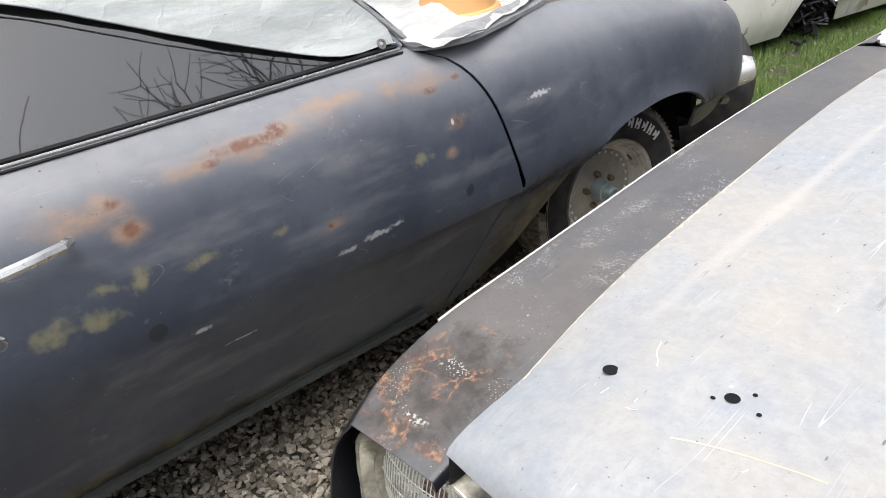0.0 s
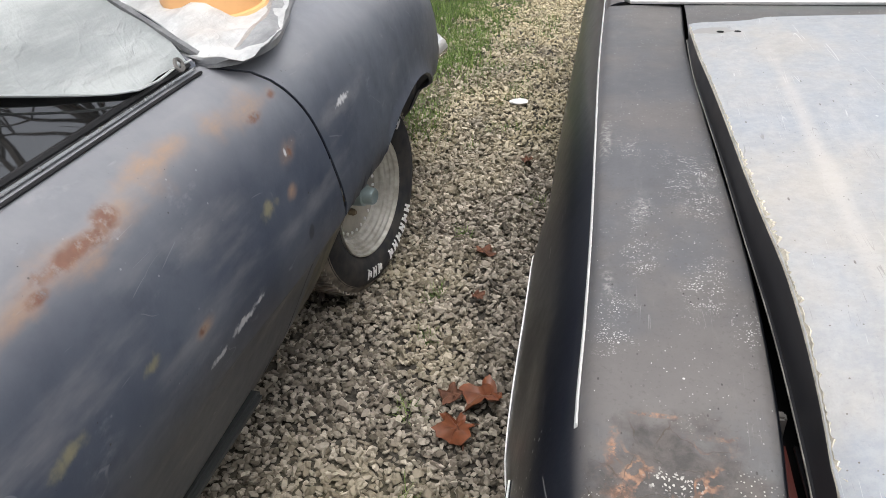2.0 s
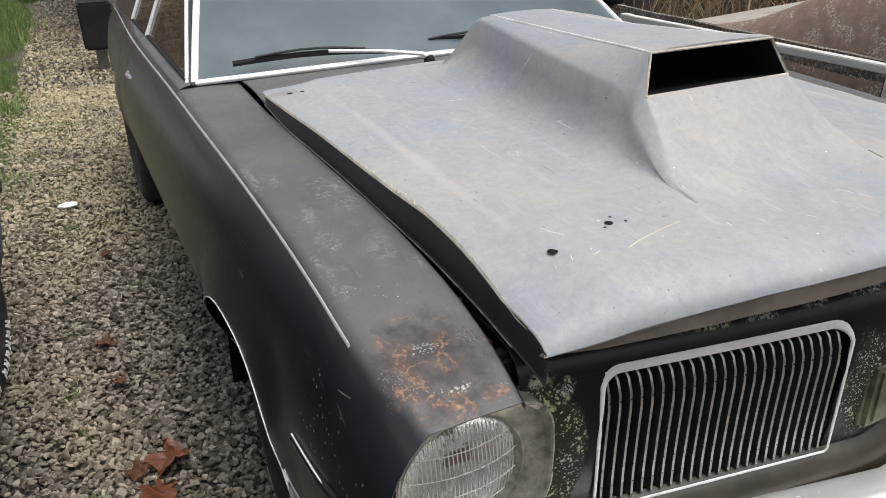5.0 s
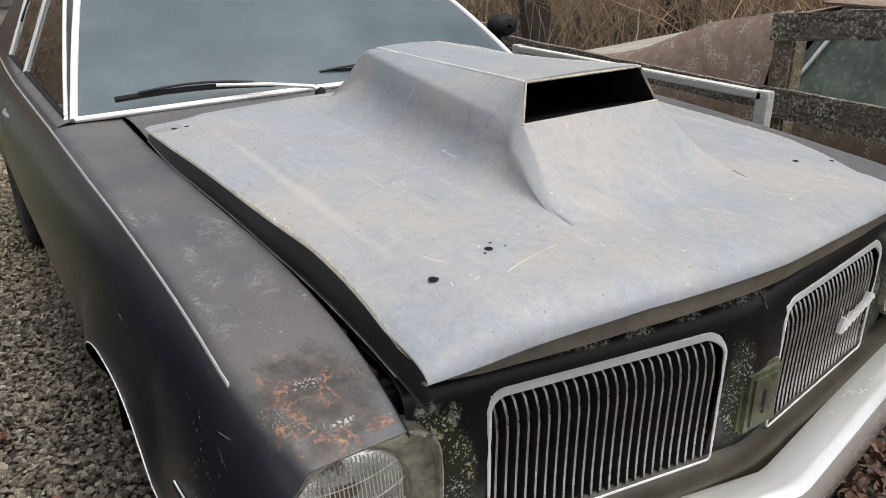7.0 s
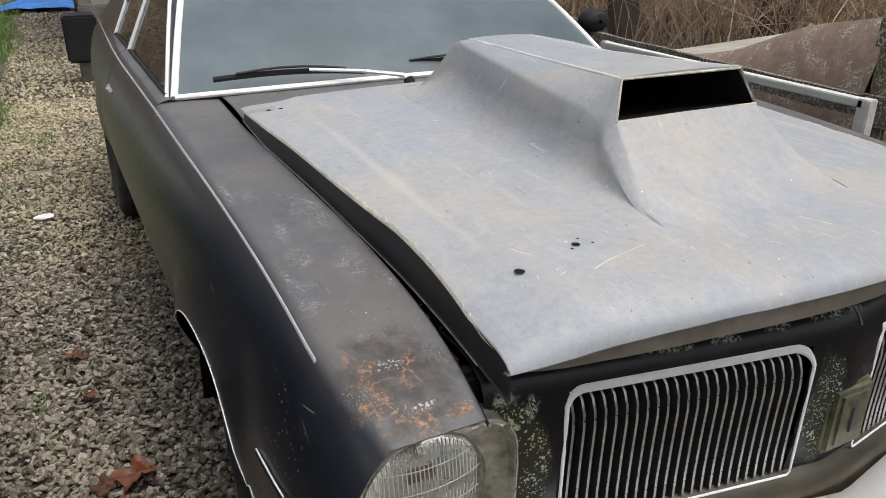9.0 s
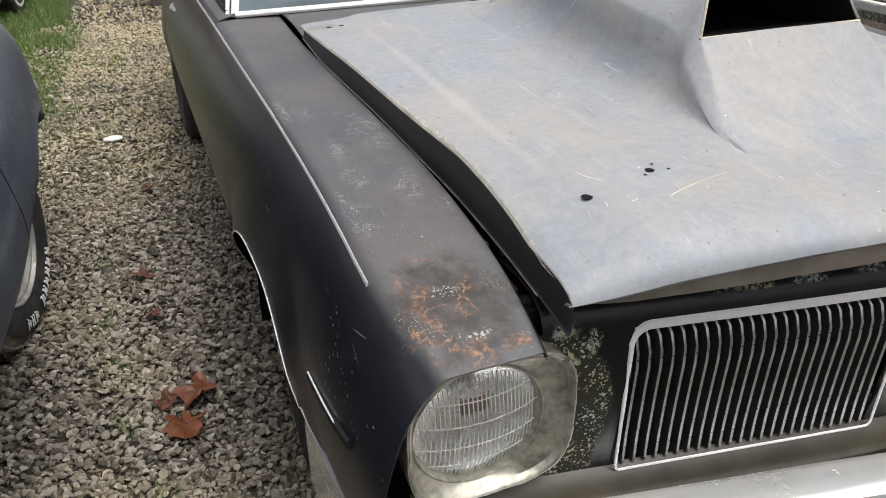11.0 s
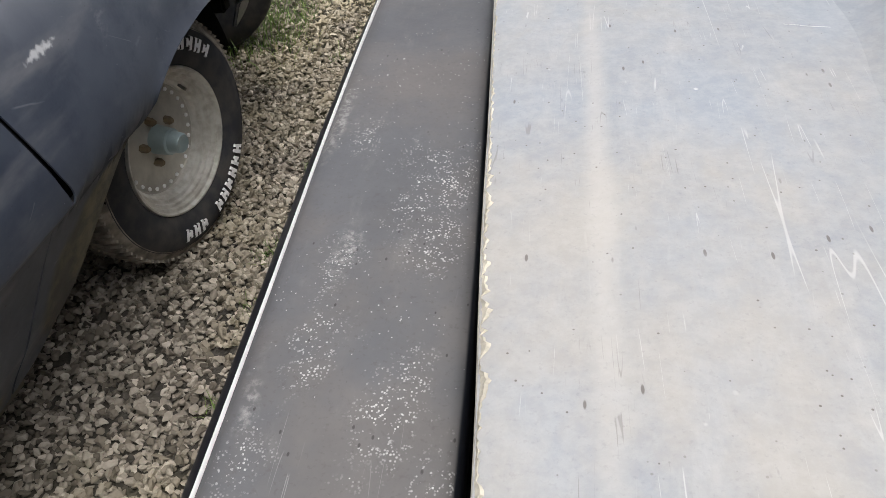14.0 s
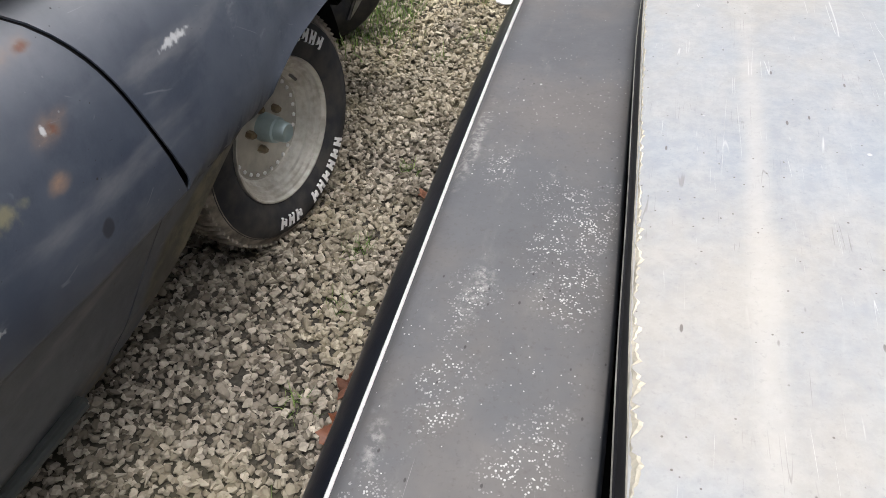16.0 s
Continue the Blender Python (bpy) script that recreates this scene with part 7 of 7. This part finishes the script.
def build_wreck():
    """Low brown car behind the fence: sloping tail, pale board on it, green side window."""
    w = thing("brown_wreck", pose(2.75, 2.0, 0), "brown derelict car body spotted with lichen", "car")
    home = Matrix.Translation((-2.75, -2.0, 0))

    def put(name, bm, mat_, label="", **kw):
        bmesh.ops.transform(bm, matrix=home, verts=bm.verts)
        return part(name, bm, mat_, w, label, **kw)
    ridge = table([(2.0, 1.10), (2.3, 1.03), (2.7, 0.945), (3.0, 0.825), (3.3, 0.715), (3.7, 0.63), (4.05, 0.565), (4.5, 0.50), (5.5, 0.40)])
    def deck(y):
        return min(0.438 + 0.246 * (4.901 - y), ridge(y) + 0.14)
    rows = []
    for y in steps(2.12, 5.5, 36):
        r = ridge(y)
        low = min(0.60, r - 0.06)
        bulge = 0.02 * math.sin(y * 3.0)
        rows.append([(2.75, y, 0.0), (2.70 - bulge, y, 0.30), (2.72 - bulge, y, low), (2.78, y, lerp(low, r, 0.45)), (2.86, y, lerp(low, r, 0.85)), (2.93, y, r), (2.97, y, r - 0.03), (3.8, y, deck(y) - 0.03), (4.3, y, deck(y) - 0.06), (4.4, y, 0.0)])
    put("tail", grid(rows), BROWN_BODY, "brown sloping tail with lichen", thick=0.006)
    rows = [[(2.75, y, 0.0), (2.70, y, 0.30), (2.72, y, 0.60), (2.79, y, 0.625), (2.95, y, 0.63)] for y in steps(-2.2, 2.115, 16)]
    put("door_side", grid(rows), BROWN_BODY, "brown lower body", thick=0.006)
    far = [[(4.4, y, z) for z in (0.0, 0.63)] for y in steps(-2.2, 2.11, 4)]
    put("far_side", grid(far), BROWN_BODY, thick=0.006)
    win = [[(lerp(2.80, 2.99, v), lerp(-0.6, 2.10 - 0.22 * v, u), lerp(0.63, 1.10, v)) for u in steps(0, 1, 10)] for v in steps(0, 1, 4)]
    put("side_window", grid(win), ALGAE_GLASS, "algae-green side window", thick=0.005)
    put("window_bar", tube([(2.79, 2.02, 0.63), (2.87, 1.90, 0.88), (2.95, 1.83, 1.05)], 0.011, 6), BRIGHT, "bright quarter window bar")
    put("rear_bar", tube([(2.80, 2.50, 0.70), (2.83, 2.28, 0.865), (2.90, 2.12, 0.98)], 0.013, 6), BRIGHT, "bright rear window moulding")
    put("rear_gap", tube([(2.795, 2.52, 0.675), (2.82, 2.30, 0.838)], 0.014, 6), VOID)
    put("roof", grid([[(x, y, 1.11 + 0.04 * math.sin(math.pi * (x - 2.98) / 1.3)) for x in steps(2.98, 4.3, 6)] for y in steps(-1.0, 2.0, 10)]), BROWN_BODY, thick=0.012)
    put("seam", tube([(2.745, 2.54, 0.62), (2.80, 2.60, 0.74), (2.87, 2.66, 0.86), (2.96, 2.72, 0.95)], 0.018, 7), POST_WOOD, "mossy body seam")
    board = grid([[(lerp(2.98, 3.78, u), y, lerp(ridge(y) - 0.018, deck(y) - 0.012, u)) for u in steps(0, 1, 6)] for y in steps(2.95, 4.85, 14)])
    put("pale_panel", board, PALE_BOARD, "bleached panel on the tail", thick=0.012)


build_wreck()


# ---- beyond, along the track ----
def build_van():
    v = thing("old_van", pose(-0.20, 9.6, 0.0, 0, 0, 2), "dusty beige old van with a black bumper box", "van")
    part("body", box(-0.70, 1.1, 0.0, 4.2, 0.35, 2.0, 0.12), VAN, v)
    part("front_panel", box(-0.5, 0.9, -0.03, 0.01, 0.75, 1.25, 0.03), STEEL, v, "dull metal front panel")
    part("bumper", box(-0.74, 1.12, -0.16, -0.02, 0.42, 0.58, 0.02), STEEL, v)
    for x in (-0.62, 0.98):
        plain_wheel(v, Matrix.Translation((x, 0.75, 0.33)) @ pose(0, 0, 0, 0, 0, 180 if x < 0 else 0), 0.33, 0.1, 0.19)
    b = thing("black_box", pose(-0.98, 7.6, 0.0), "black metal box standing behind the black car", "box")
    part("shell", box(-0.14, 0.16, 0.0, 0.35, 0.22, 0.66, 0.02), RUBBER, b)
    part("foot", box(-0.05, 0.05, 0.1, 0.2, 0.0, 0.23, 0.01), STEEL, b)
    t = part("blue_tarp", grid([[(x, y, max(0.02, 0.16 * math.exp(-((x + 1.4) ** 2 + (y - 15) ** 2) * 2) + 0.06 * noise.noise(Vector((x * 3, y * 3, 0))) + 0.03)) for x in steps(-2.1, -0.9, 16)] for y in steps(14.4, 15.6, 16)]), BLUE_TARP, None, "crumpled blue tarpaulin on the grass", category="tarpaulin", thick=0.004)


build_van()


# ---- gravel, leaves, grass, brush, trees ----
def scatter_mesh(name, shapes, places, material, label, category):
    """One mesh of many small copies of a few shapes; places: (shape, 4x4 array)."""
    vs, fs, n = [], [], 0
    for k, m in places:
        v, f = shapes[k]
        w = v @ m[:3, :3].T + m[:3, 3]
        vs.append(w)
        fs.append(f + n)
        n += len(v)
    v, f = np.concatenate(vs), np.concatenate(fs)
    me = bpy.data.meshes.new(name)
    me.vertices.add(len(v))
    me.vertices.foreach_set("co", v.astype(np.float32).ravel())
    me.loops.add(f.size)
    me.loops.foreach_set("vertex_index", f.astype(np.int32).ravel())
    me.polygons.add(len(f))
    me.polygons.foreach_set("loop_start", np.arange(0, f.size, f.shape[1], dtype=np.int32))
    me.update(calc_edges=True)
    me.validate()
    me.shade_flat()
    me.materials.append(material)
    return tagged(new(name, me), label, category, kind="stuff")


def spin(rng, lie=0.6):
    """A random turn, mostly about the vertical."""
    e = Euler((rng.normal(0, lie), rng.normal(0, lie), rng.uniform(0, 6.283)))
    return np.array(e.to_matrix())


def stone_shapes(rng, count, cut):
    out = []
    for _ in range(count):
        bm = bmesh.new()
        pts = rng.normal(0, 1, (cut, 3))
        pts /= np.linalg.norm(pts, axis=1)[:, None]
        pts *= rng.uniform(0.75, 1.0, (cut, 1)) * np.array([1.0, rng.uniform(0.6, 0.85), rng.uniform(0.42, 0.65)])
        for p in pts:
            bm.verts.new(p)
        hull = bmesh.ops.convex_hull(bm, input=bm.verts)
        loose = [e for e in hull["geom_interior"] if isinstance(e, bmesh.types.BMVert)]
        bmesh.ops.delete(bm, geom=loose, context="VERTS")
        bmesh.ops.triangulate(bm, faces=bm.faces)
        bm.verts.index_update()
        out.append((np.array([v.co for v in bm.verts]), np.array([[v.index for v in f.verts] for f in bm.faces])))
        bm.free()
    return out


def build_gravel():
    rng = np.random.default_rng(11)
    near, far = stone_shapes(rng, 28, 14), stone_shapes(rng, 14, 8)
    places = []

    def strew(count, x0, x1, y0, y1, s0, s1, shapes_n, offset, keep=None):
        for _ in range(count):
            x, y = rng.uniform(x0, x1), rng.uniform(y0, y1)
            if keep and not keep(x, y):
                continue
            s = s0 + (s1 - s0) * rng.beta(1.6, 3.2)
            m = np.eye(4)
            m[:3, :3] = spin(rng, 0.45) * s
            m[:3, 3] = (x, y, s * rng.uniform(0.05, 1.25))
            places.append((offset + rng.integers(shapes_n), m))
    strew(34000, -1.95, -0.70, -0.9, 3.2, 0.0095, 0.0225, 28, 0)
    strew(160, -1.95, -0.70, 0.2, 3.0, 0.020, 0.029, 28, 0)
    strew(18000, -2.1, -0.75, 3.2, 7.0, 0.012, 0.028, 14, 28, lambda x, y: x > -1.95 + 0.05 * y or rng.random() < 0.4)
    strew(7000, -1.75, -0.55, 7.0, 15.0, 0.018, 0.036, 14, 28)
    strew(2500, -1.4, 1.6, -1.6, 0.35, 0.010, 0.026, 14, 28)
    # thinner cover under and round the cars, fading into soil
    def fade(x, y):
        d = max(abs(x + 0.6) / 3.4, abs(y - 3.0) / 6.5) + 0.35 * noise.noise(Vector((x * 0.7, y * 0.7, 3)))
        return rng.random() > d
    strew(26000, -4.2, 3.2, -3.6, 9.5, 0.012, 0.034, 14, 28, fade)
    scatter_mesh("gravel", near + far, places, PEBBLE, "grey crushed limestone gravel between the cars", "gravel")


build_gravel()


def build_leaves():
    rnd = random.Random(21)

    def leaf(size, lobes=5):
        bm = bmesh.new()
        rows = []
        n = 36
        for q in (0.12, 0.45, 0.75, 1.0):
            row = []
            for k in range(n):
                a = 2 * math.pi * k / n
                r = size * (0.62 + 0.38 * abs(math.cos(a * lobes / 2 + 0.4 * math.sin(a))) ** 1.3) * (1 + 0.16 * rnd.uniform(-1, 1)) * (1 - 0.25 * math.cos(a))
                row.append((q * r * math.cos(a), q * r * math.sin(a), 0.018 + size * 0.48 * noise.noise(Vector((q * math.cos(a) * 1.6, q * math.sin(a) * 1.6, size * 90))) + 0.10 * size * q * math.cos(a * lobes) + 0.16 * size * q * q * abs(math.sin(a))))
            rows.append(row)
        bm = grid(rows, close=True)
        cap(bm, rows[0])
        return bm
    for x, y, s, rz in ((-1.093, 1.372, 0.068, 20), (-1.150, 1.243, 0.060, 80)):
        ob = part("fallen_leaf", leaf(s), LEAF, None, "wet rust-orange fallen leaf on the gravel", pose(x, y, 0.022, rnd.uniform(-8, 8), rnd.uniform(-8, 8), rz), thick=0.0012, category="leaf", group="orange leaves")
        part("stem", tube([(0, 0, 0.02), (-s * 0.6, -s * 0.5, 0.02), (-s * 1.1, -s * 0.7, 0.012)], 0.0022, 5), RUST, ob)
    for x, y, s in ((-1.25, 2.15, 0.040), (-1.22, 1.86, 0.026), (-1.20, 3.0, 0.03), (-1.19, 1.37, 0.038)):
        part("fallen_leaf", leaf(s), RUST, None, "small brown decaying leaf on the gravel", pose(x, y, 0.016, 6, -5, rnd.uniform(0, 360)), thick=0.0012, category="leaf", group="brown leaves")
    # white chip of stone on the track
    bm = bmesh.new()
    bmesh.ops.create_icosphere(bm, subdivisions=2, radius=1)
    for v in bm.verts:
        v.co = Vector((v.co.x * 0.055, v.co.y * 0.032, v.co.z * 0.012)) * (1 + 0.3 * noise.noise(v.co * 2))
    part("white_chip", bm, LETTER, None, "flat white chip lying on the gravel track", pose(-1.357, 3.775, 0.03, 4, 3, 25), category="stone", smooth=20)
    # dead leaves before the bumper
    rng = np.random.default_rng(5)
    v = np.array([[0, -1, 0.0], [0.45, -0.3, 0.12], [0.5, 0.4, -0.05], [0, 1, 0.1], [-0.5, 0.35, 0.15], [-0.45, -0.3, -0.06], [0, 0, -0.08]])
    f = np.array([[0, 1, 6], [1, 2, 6], [2, 3, 6], [3, 4, 6], [4, 5, 6], [5, 0, 6]])
    places = []
    for _ in range(4200):
        x, y = rng.normal(0.9, 0.65), rng.normal(-0.15, 0.5)
        m = np.eye(4)
        m[:3, :3] = spin(rng, 0.5) * rng.uniform(0.012, 0.034)
        m[:3, 3] = (x, y, rng.uniform(0.012, 0.045))
        places.append((0, m))
    scatter_mesh("leaf_litter", [(v, f)], places, DEAD_LEAF, "brown leaf litter before the bumper", "leaves")


build_leaves()


def blade_shapes(rng, count, h0, h1, width):
    out = []
    for _ in range(count):
        h, b, w = rng.uniform(h0, h1), rng.uniform(0.15, 0.8), rng.uniform(0.6, 1.2) * width
        v = []
        for s in (0, 0.5, 1.0):
            z, y, ww = h * s * (1 - 0.25 * b * s), h * b * s * s, w * (1 - 0.85 * s)
            v += [(-ww, y, z), (ww, y, z)]
        out.append((np.array(v), np.array([[0, 1, 3, 2], [2, 3, 5, 4]])))
    return out


def edge_x(y):
    return -1.78 + 0.10 * math.sin(y * 1.3) + 0.12 * noise.noise(Vector((y * 1.7, 0, 0))) + max(0, 4.6 - y) * -0.10


def build_grass():
    rng = np.random.default_rng(3)
    green = blade_shapes(rng, 16, 0.05, 0.15, 0.0035)
    places, dry = [], []

    def turf(m_list, count, x0, x1, y0, y1, keep, s=1.0):
        for _ in range(count):
            x, y = rng.uniform(x0, x1), rng.uniform(y0, y1)
            if not keep(x, y):
                continue
            m = np.eye(4)
            k = s * rng.uniform(0.6, 1.2) * (1 + 0.5 * noise.noise(Vector((x * 2, y * 2, 0))))
            m[:3, :3] = spin(rng, 0.25) * k
            m[:3, 3] = (x, y, 0.0)
            m_list.append((rng.integers(16), m))
    lush = lambda x, y: x < edge_x(y) + rng.normal(0, 0.07) and noise.noise(Vector((x * 3, y * 3, 5))) > -0.35
    turf(places, 46000, -2.75, -1.55, 4.3, 9.5, lush, 0.62)
    turf(places, 26000, -3.2, -1.4, 9.5, 16.0, lush, 1.0)
    turf(places, 9000, -2.4, -1.6, 3.0, 4.6, lambda x, y: x < edge_x(y) + rng.normal(0, 0.15) and rng.random() < 0.6, 0.7)
    turf(places, 16000, -9.0, -3.6, 3.0, 16.0, lambda x, y: True, 2.2)
    turf(places, 9000, 1.3, 2.8, -3, 8, lambda x, y: noise.noise(Vector((x * 2, y * 2, 1))) > 0, 0.8)
    turf(dry, 9000, -2.2, -0.8, 3.0, 8.0, lambda x, y: noise.noise(Vector((x * 1.6, y * 1.2, 9))) > 0.05 + 0.4 * (x + 1.9) and rng.random() < 0.7, 0.35)
    turf(places, 7000, -1.95, -1.15, 3.1, 6.0, lambda x, y: noise.noise(Vector((x * 4, y * 3, 2))) > 0.9 * (x + 1.55) + 0.05, 0.45)
    # tufts between the stones
    for cx, cy in ((-1.33, 1.62), (-1.30, 1.30), (-1.22, 0.98), (-1.36, 2.3), (-1.10, 2.6), (-1.32, 0.72), (-1.38, 1.86)):
        for _ in range(45):
            m = np.eye(4)
            m[:3, :3] = spin(rng, 0.7) * rng.uniform(0.25, 0.5)
            m[:3, 3] = (cx + rng.normal(0, 0.022), cy + rng.normal(0, 0.022), 0.012)
            places.append((rng.integers(16), m))
    scatter_mesh("grass", green, places, GRASS, "bright green rough grass along the track", "grass")
    scatter_mesh("dry_grass", green, dry, DRY_GRASS, "short yellowed grass and moss in gravel", "grass")


build_grass()


def build_brush():
    """Dense dry stems behind the wreck, and an added ring round the yard."""
    rng = np.random.default_rng(17)
    shapes = []
    for _ in range(12):
        pts = [Vector((0, 0, 0))]
        d = Vector((rng.normal(0, 0.25), rng.normal(0, 0.25), 1)).normalized()
        for i in range(5):
            d = (d + Vector((rng.normal(0, 0.22), rng.normal(0, 0.22), 0.05))).normalized()
            pts.append(pts[-1] + d * 0.42)
        bm = tube(pts, 0.007, 3, taper=0.3)
        for _ in range(4):
            i = int(rng.integers(1, 5))
            q = [pts[i]]
            e = Vector((rng.normal(0, 0.8), rng.normal(0, 0.8), 0.8)).normalized()
            for _ in range(3):
                e = (e + Vector((rng.normal(0, 0.3), rng.normal(0, 0.3), 0))).normalized()
                q.append(q[-1] + e * 0.2)
            tube(q, 0.004, 3, bm=bm, taper=0.4)
        bmesh.ops.triangulate(bm, faces=bm.faces)
        bm.verts.index_update()
        shapes.append((np.array([v.co for v in bm.verts]), np.array([[v.index for v in f.verts] for f in bm.faces])))
        bm.free()
    places = []
    for _ in range(2600):
        x = rng.uniform(5.2, 9.5)
        y = rng.uniform(-4, 15)
        m = np.eye(4)
        m[:3, :3] = spin(rng, 0.22) * rng.uniform(0.7, 1.5)
        m[:3, 3] = (x, y, 0)
        places.append((rng.integers(12), m))
    for _ in range(900):
        m = np.eye(4)
        m[:3, :3] = spin(rng, 0.22) * rng.uniform(0.9, 1.8)
        m[:3, 3] = (rng.uniform(-14, 9), rng.uniform(17, 21), 0)
        places.append((rng.integers(12), m))
    # unseen ring of stems, added to darken light from the horizon
    for _ in range(5200):
        a, r = rng.uniform(0, 6.283), rng.uniform(12.5, 16.5)
        m = np.eye(4)
        m[:3, :3] = spin(rng, 0.2) * rng.uniform(1.4, 2.6)
        m[:3, 3] = (r * math.cos(a), 4 + r * math.sin(a) * 1.15, 0)
        places.append((rng.integers(12), m))
    scatter_mesh("brush", shapes, places, BRUSH, "dry brown brush behind the wrecks, with an added ring all round", "brush")


build_brush()


def build_tree(x, y, height, seed, lean=0.0):
    rnd = random.Random(seed)
    t = thing("bare_tree", pose(x, y, 0), "bare leafless tree with forked grey limbs", "tree", "bare trees")
    trunk, twigs = bmesh.new(), bmesh.new()

    def grow(p, d, length, r, depth):
        pts = [p]
        for _ in range(5):
            d = (d + Vector((rnd.gauss(0, 0.12), rnd.gauss(0, 0.12), rnd.gauss(0.04, 0.06)))).normalized()
            pts.append(pts[-1] + d * length / 5)
        tube(pts, r, 7 if depth < 2 else 4, bm=trunk if depth < 2 else twigs, taper=0.55)
        if depth < 5:
            for _ in range(3 if depth < 3 else 4):
                i = rnd.choice((2, 3, 4, 5, 5))
                side = Vector((rnd.gauss(0, 1), rnd.gauss(0, 1), rnd.gauss(0.25, 0.5))).normalized()
                grow(pts[i], (d * 0.75 + side * 0.75).normalized(), length * rnd.uniform(0.55, 0.8), r * 0.52, depth + 1)
    grow(Vector((0, 0, -0.05)), Vector((lean, 0, 1)).normalized(), height * 0.36, height * 0.022, 0)
    part("trunk", trunk, BARK, t, "grey trunk and main limbs")
    part("crown", twigs, BARK, t, "fine bare twigs")


for tx, ty, th, ts in ((6.6, 6.2, 12.5, 1), (8.6, 3.0, 13.0, 2), (5.2, 10.5, 13.0, 3), (10.0, 8.0, 14.0, 4), (9.0, -5.0, 11.0, 5), (-12.0, 10.0, 12.0, 6), (7.2, 4.4, 10.5, 7), (6.0, 8.2, 11.0, 8)):
    build_tree(tx, ty, th, ts)
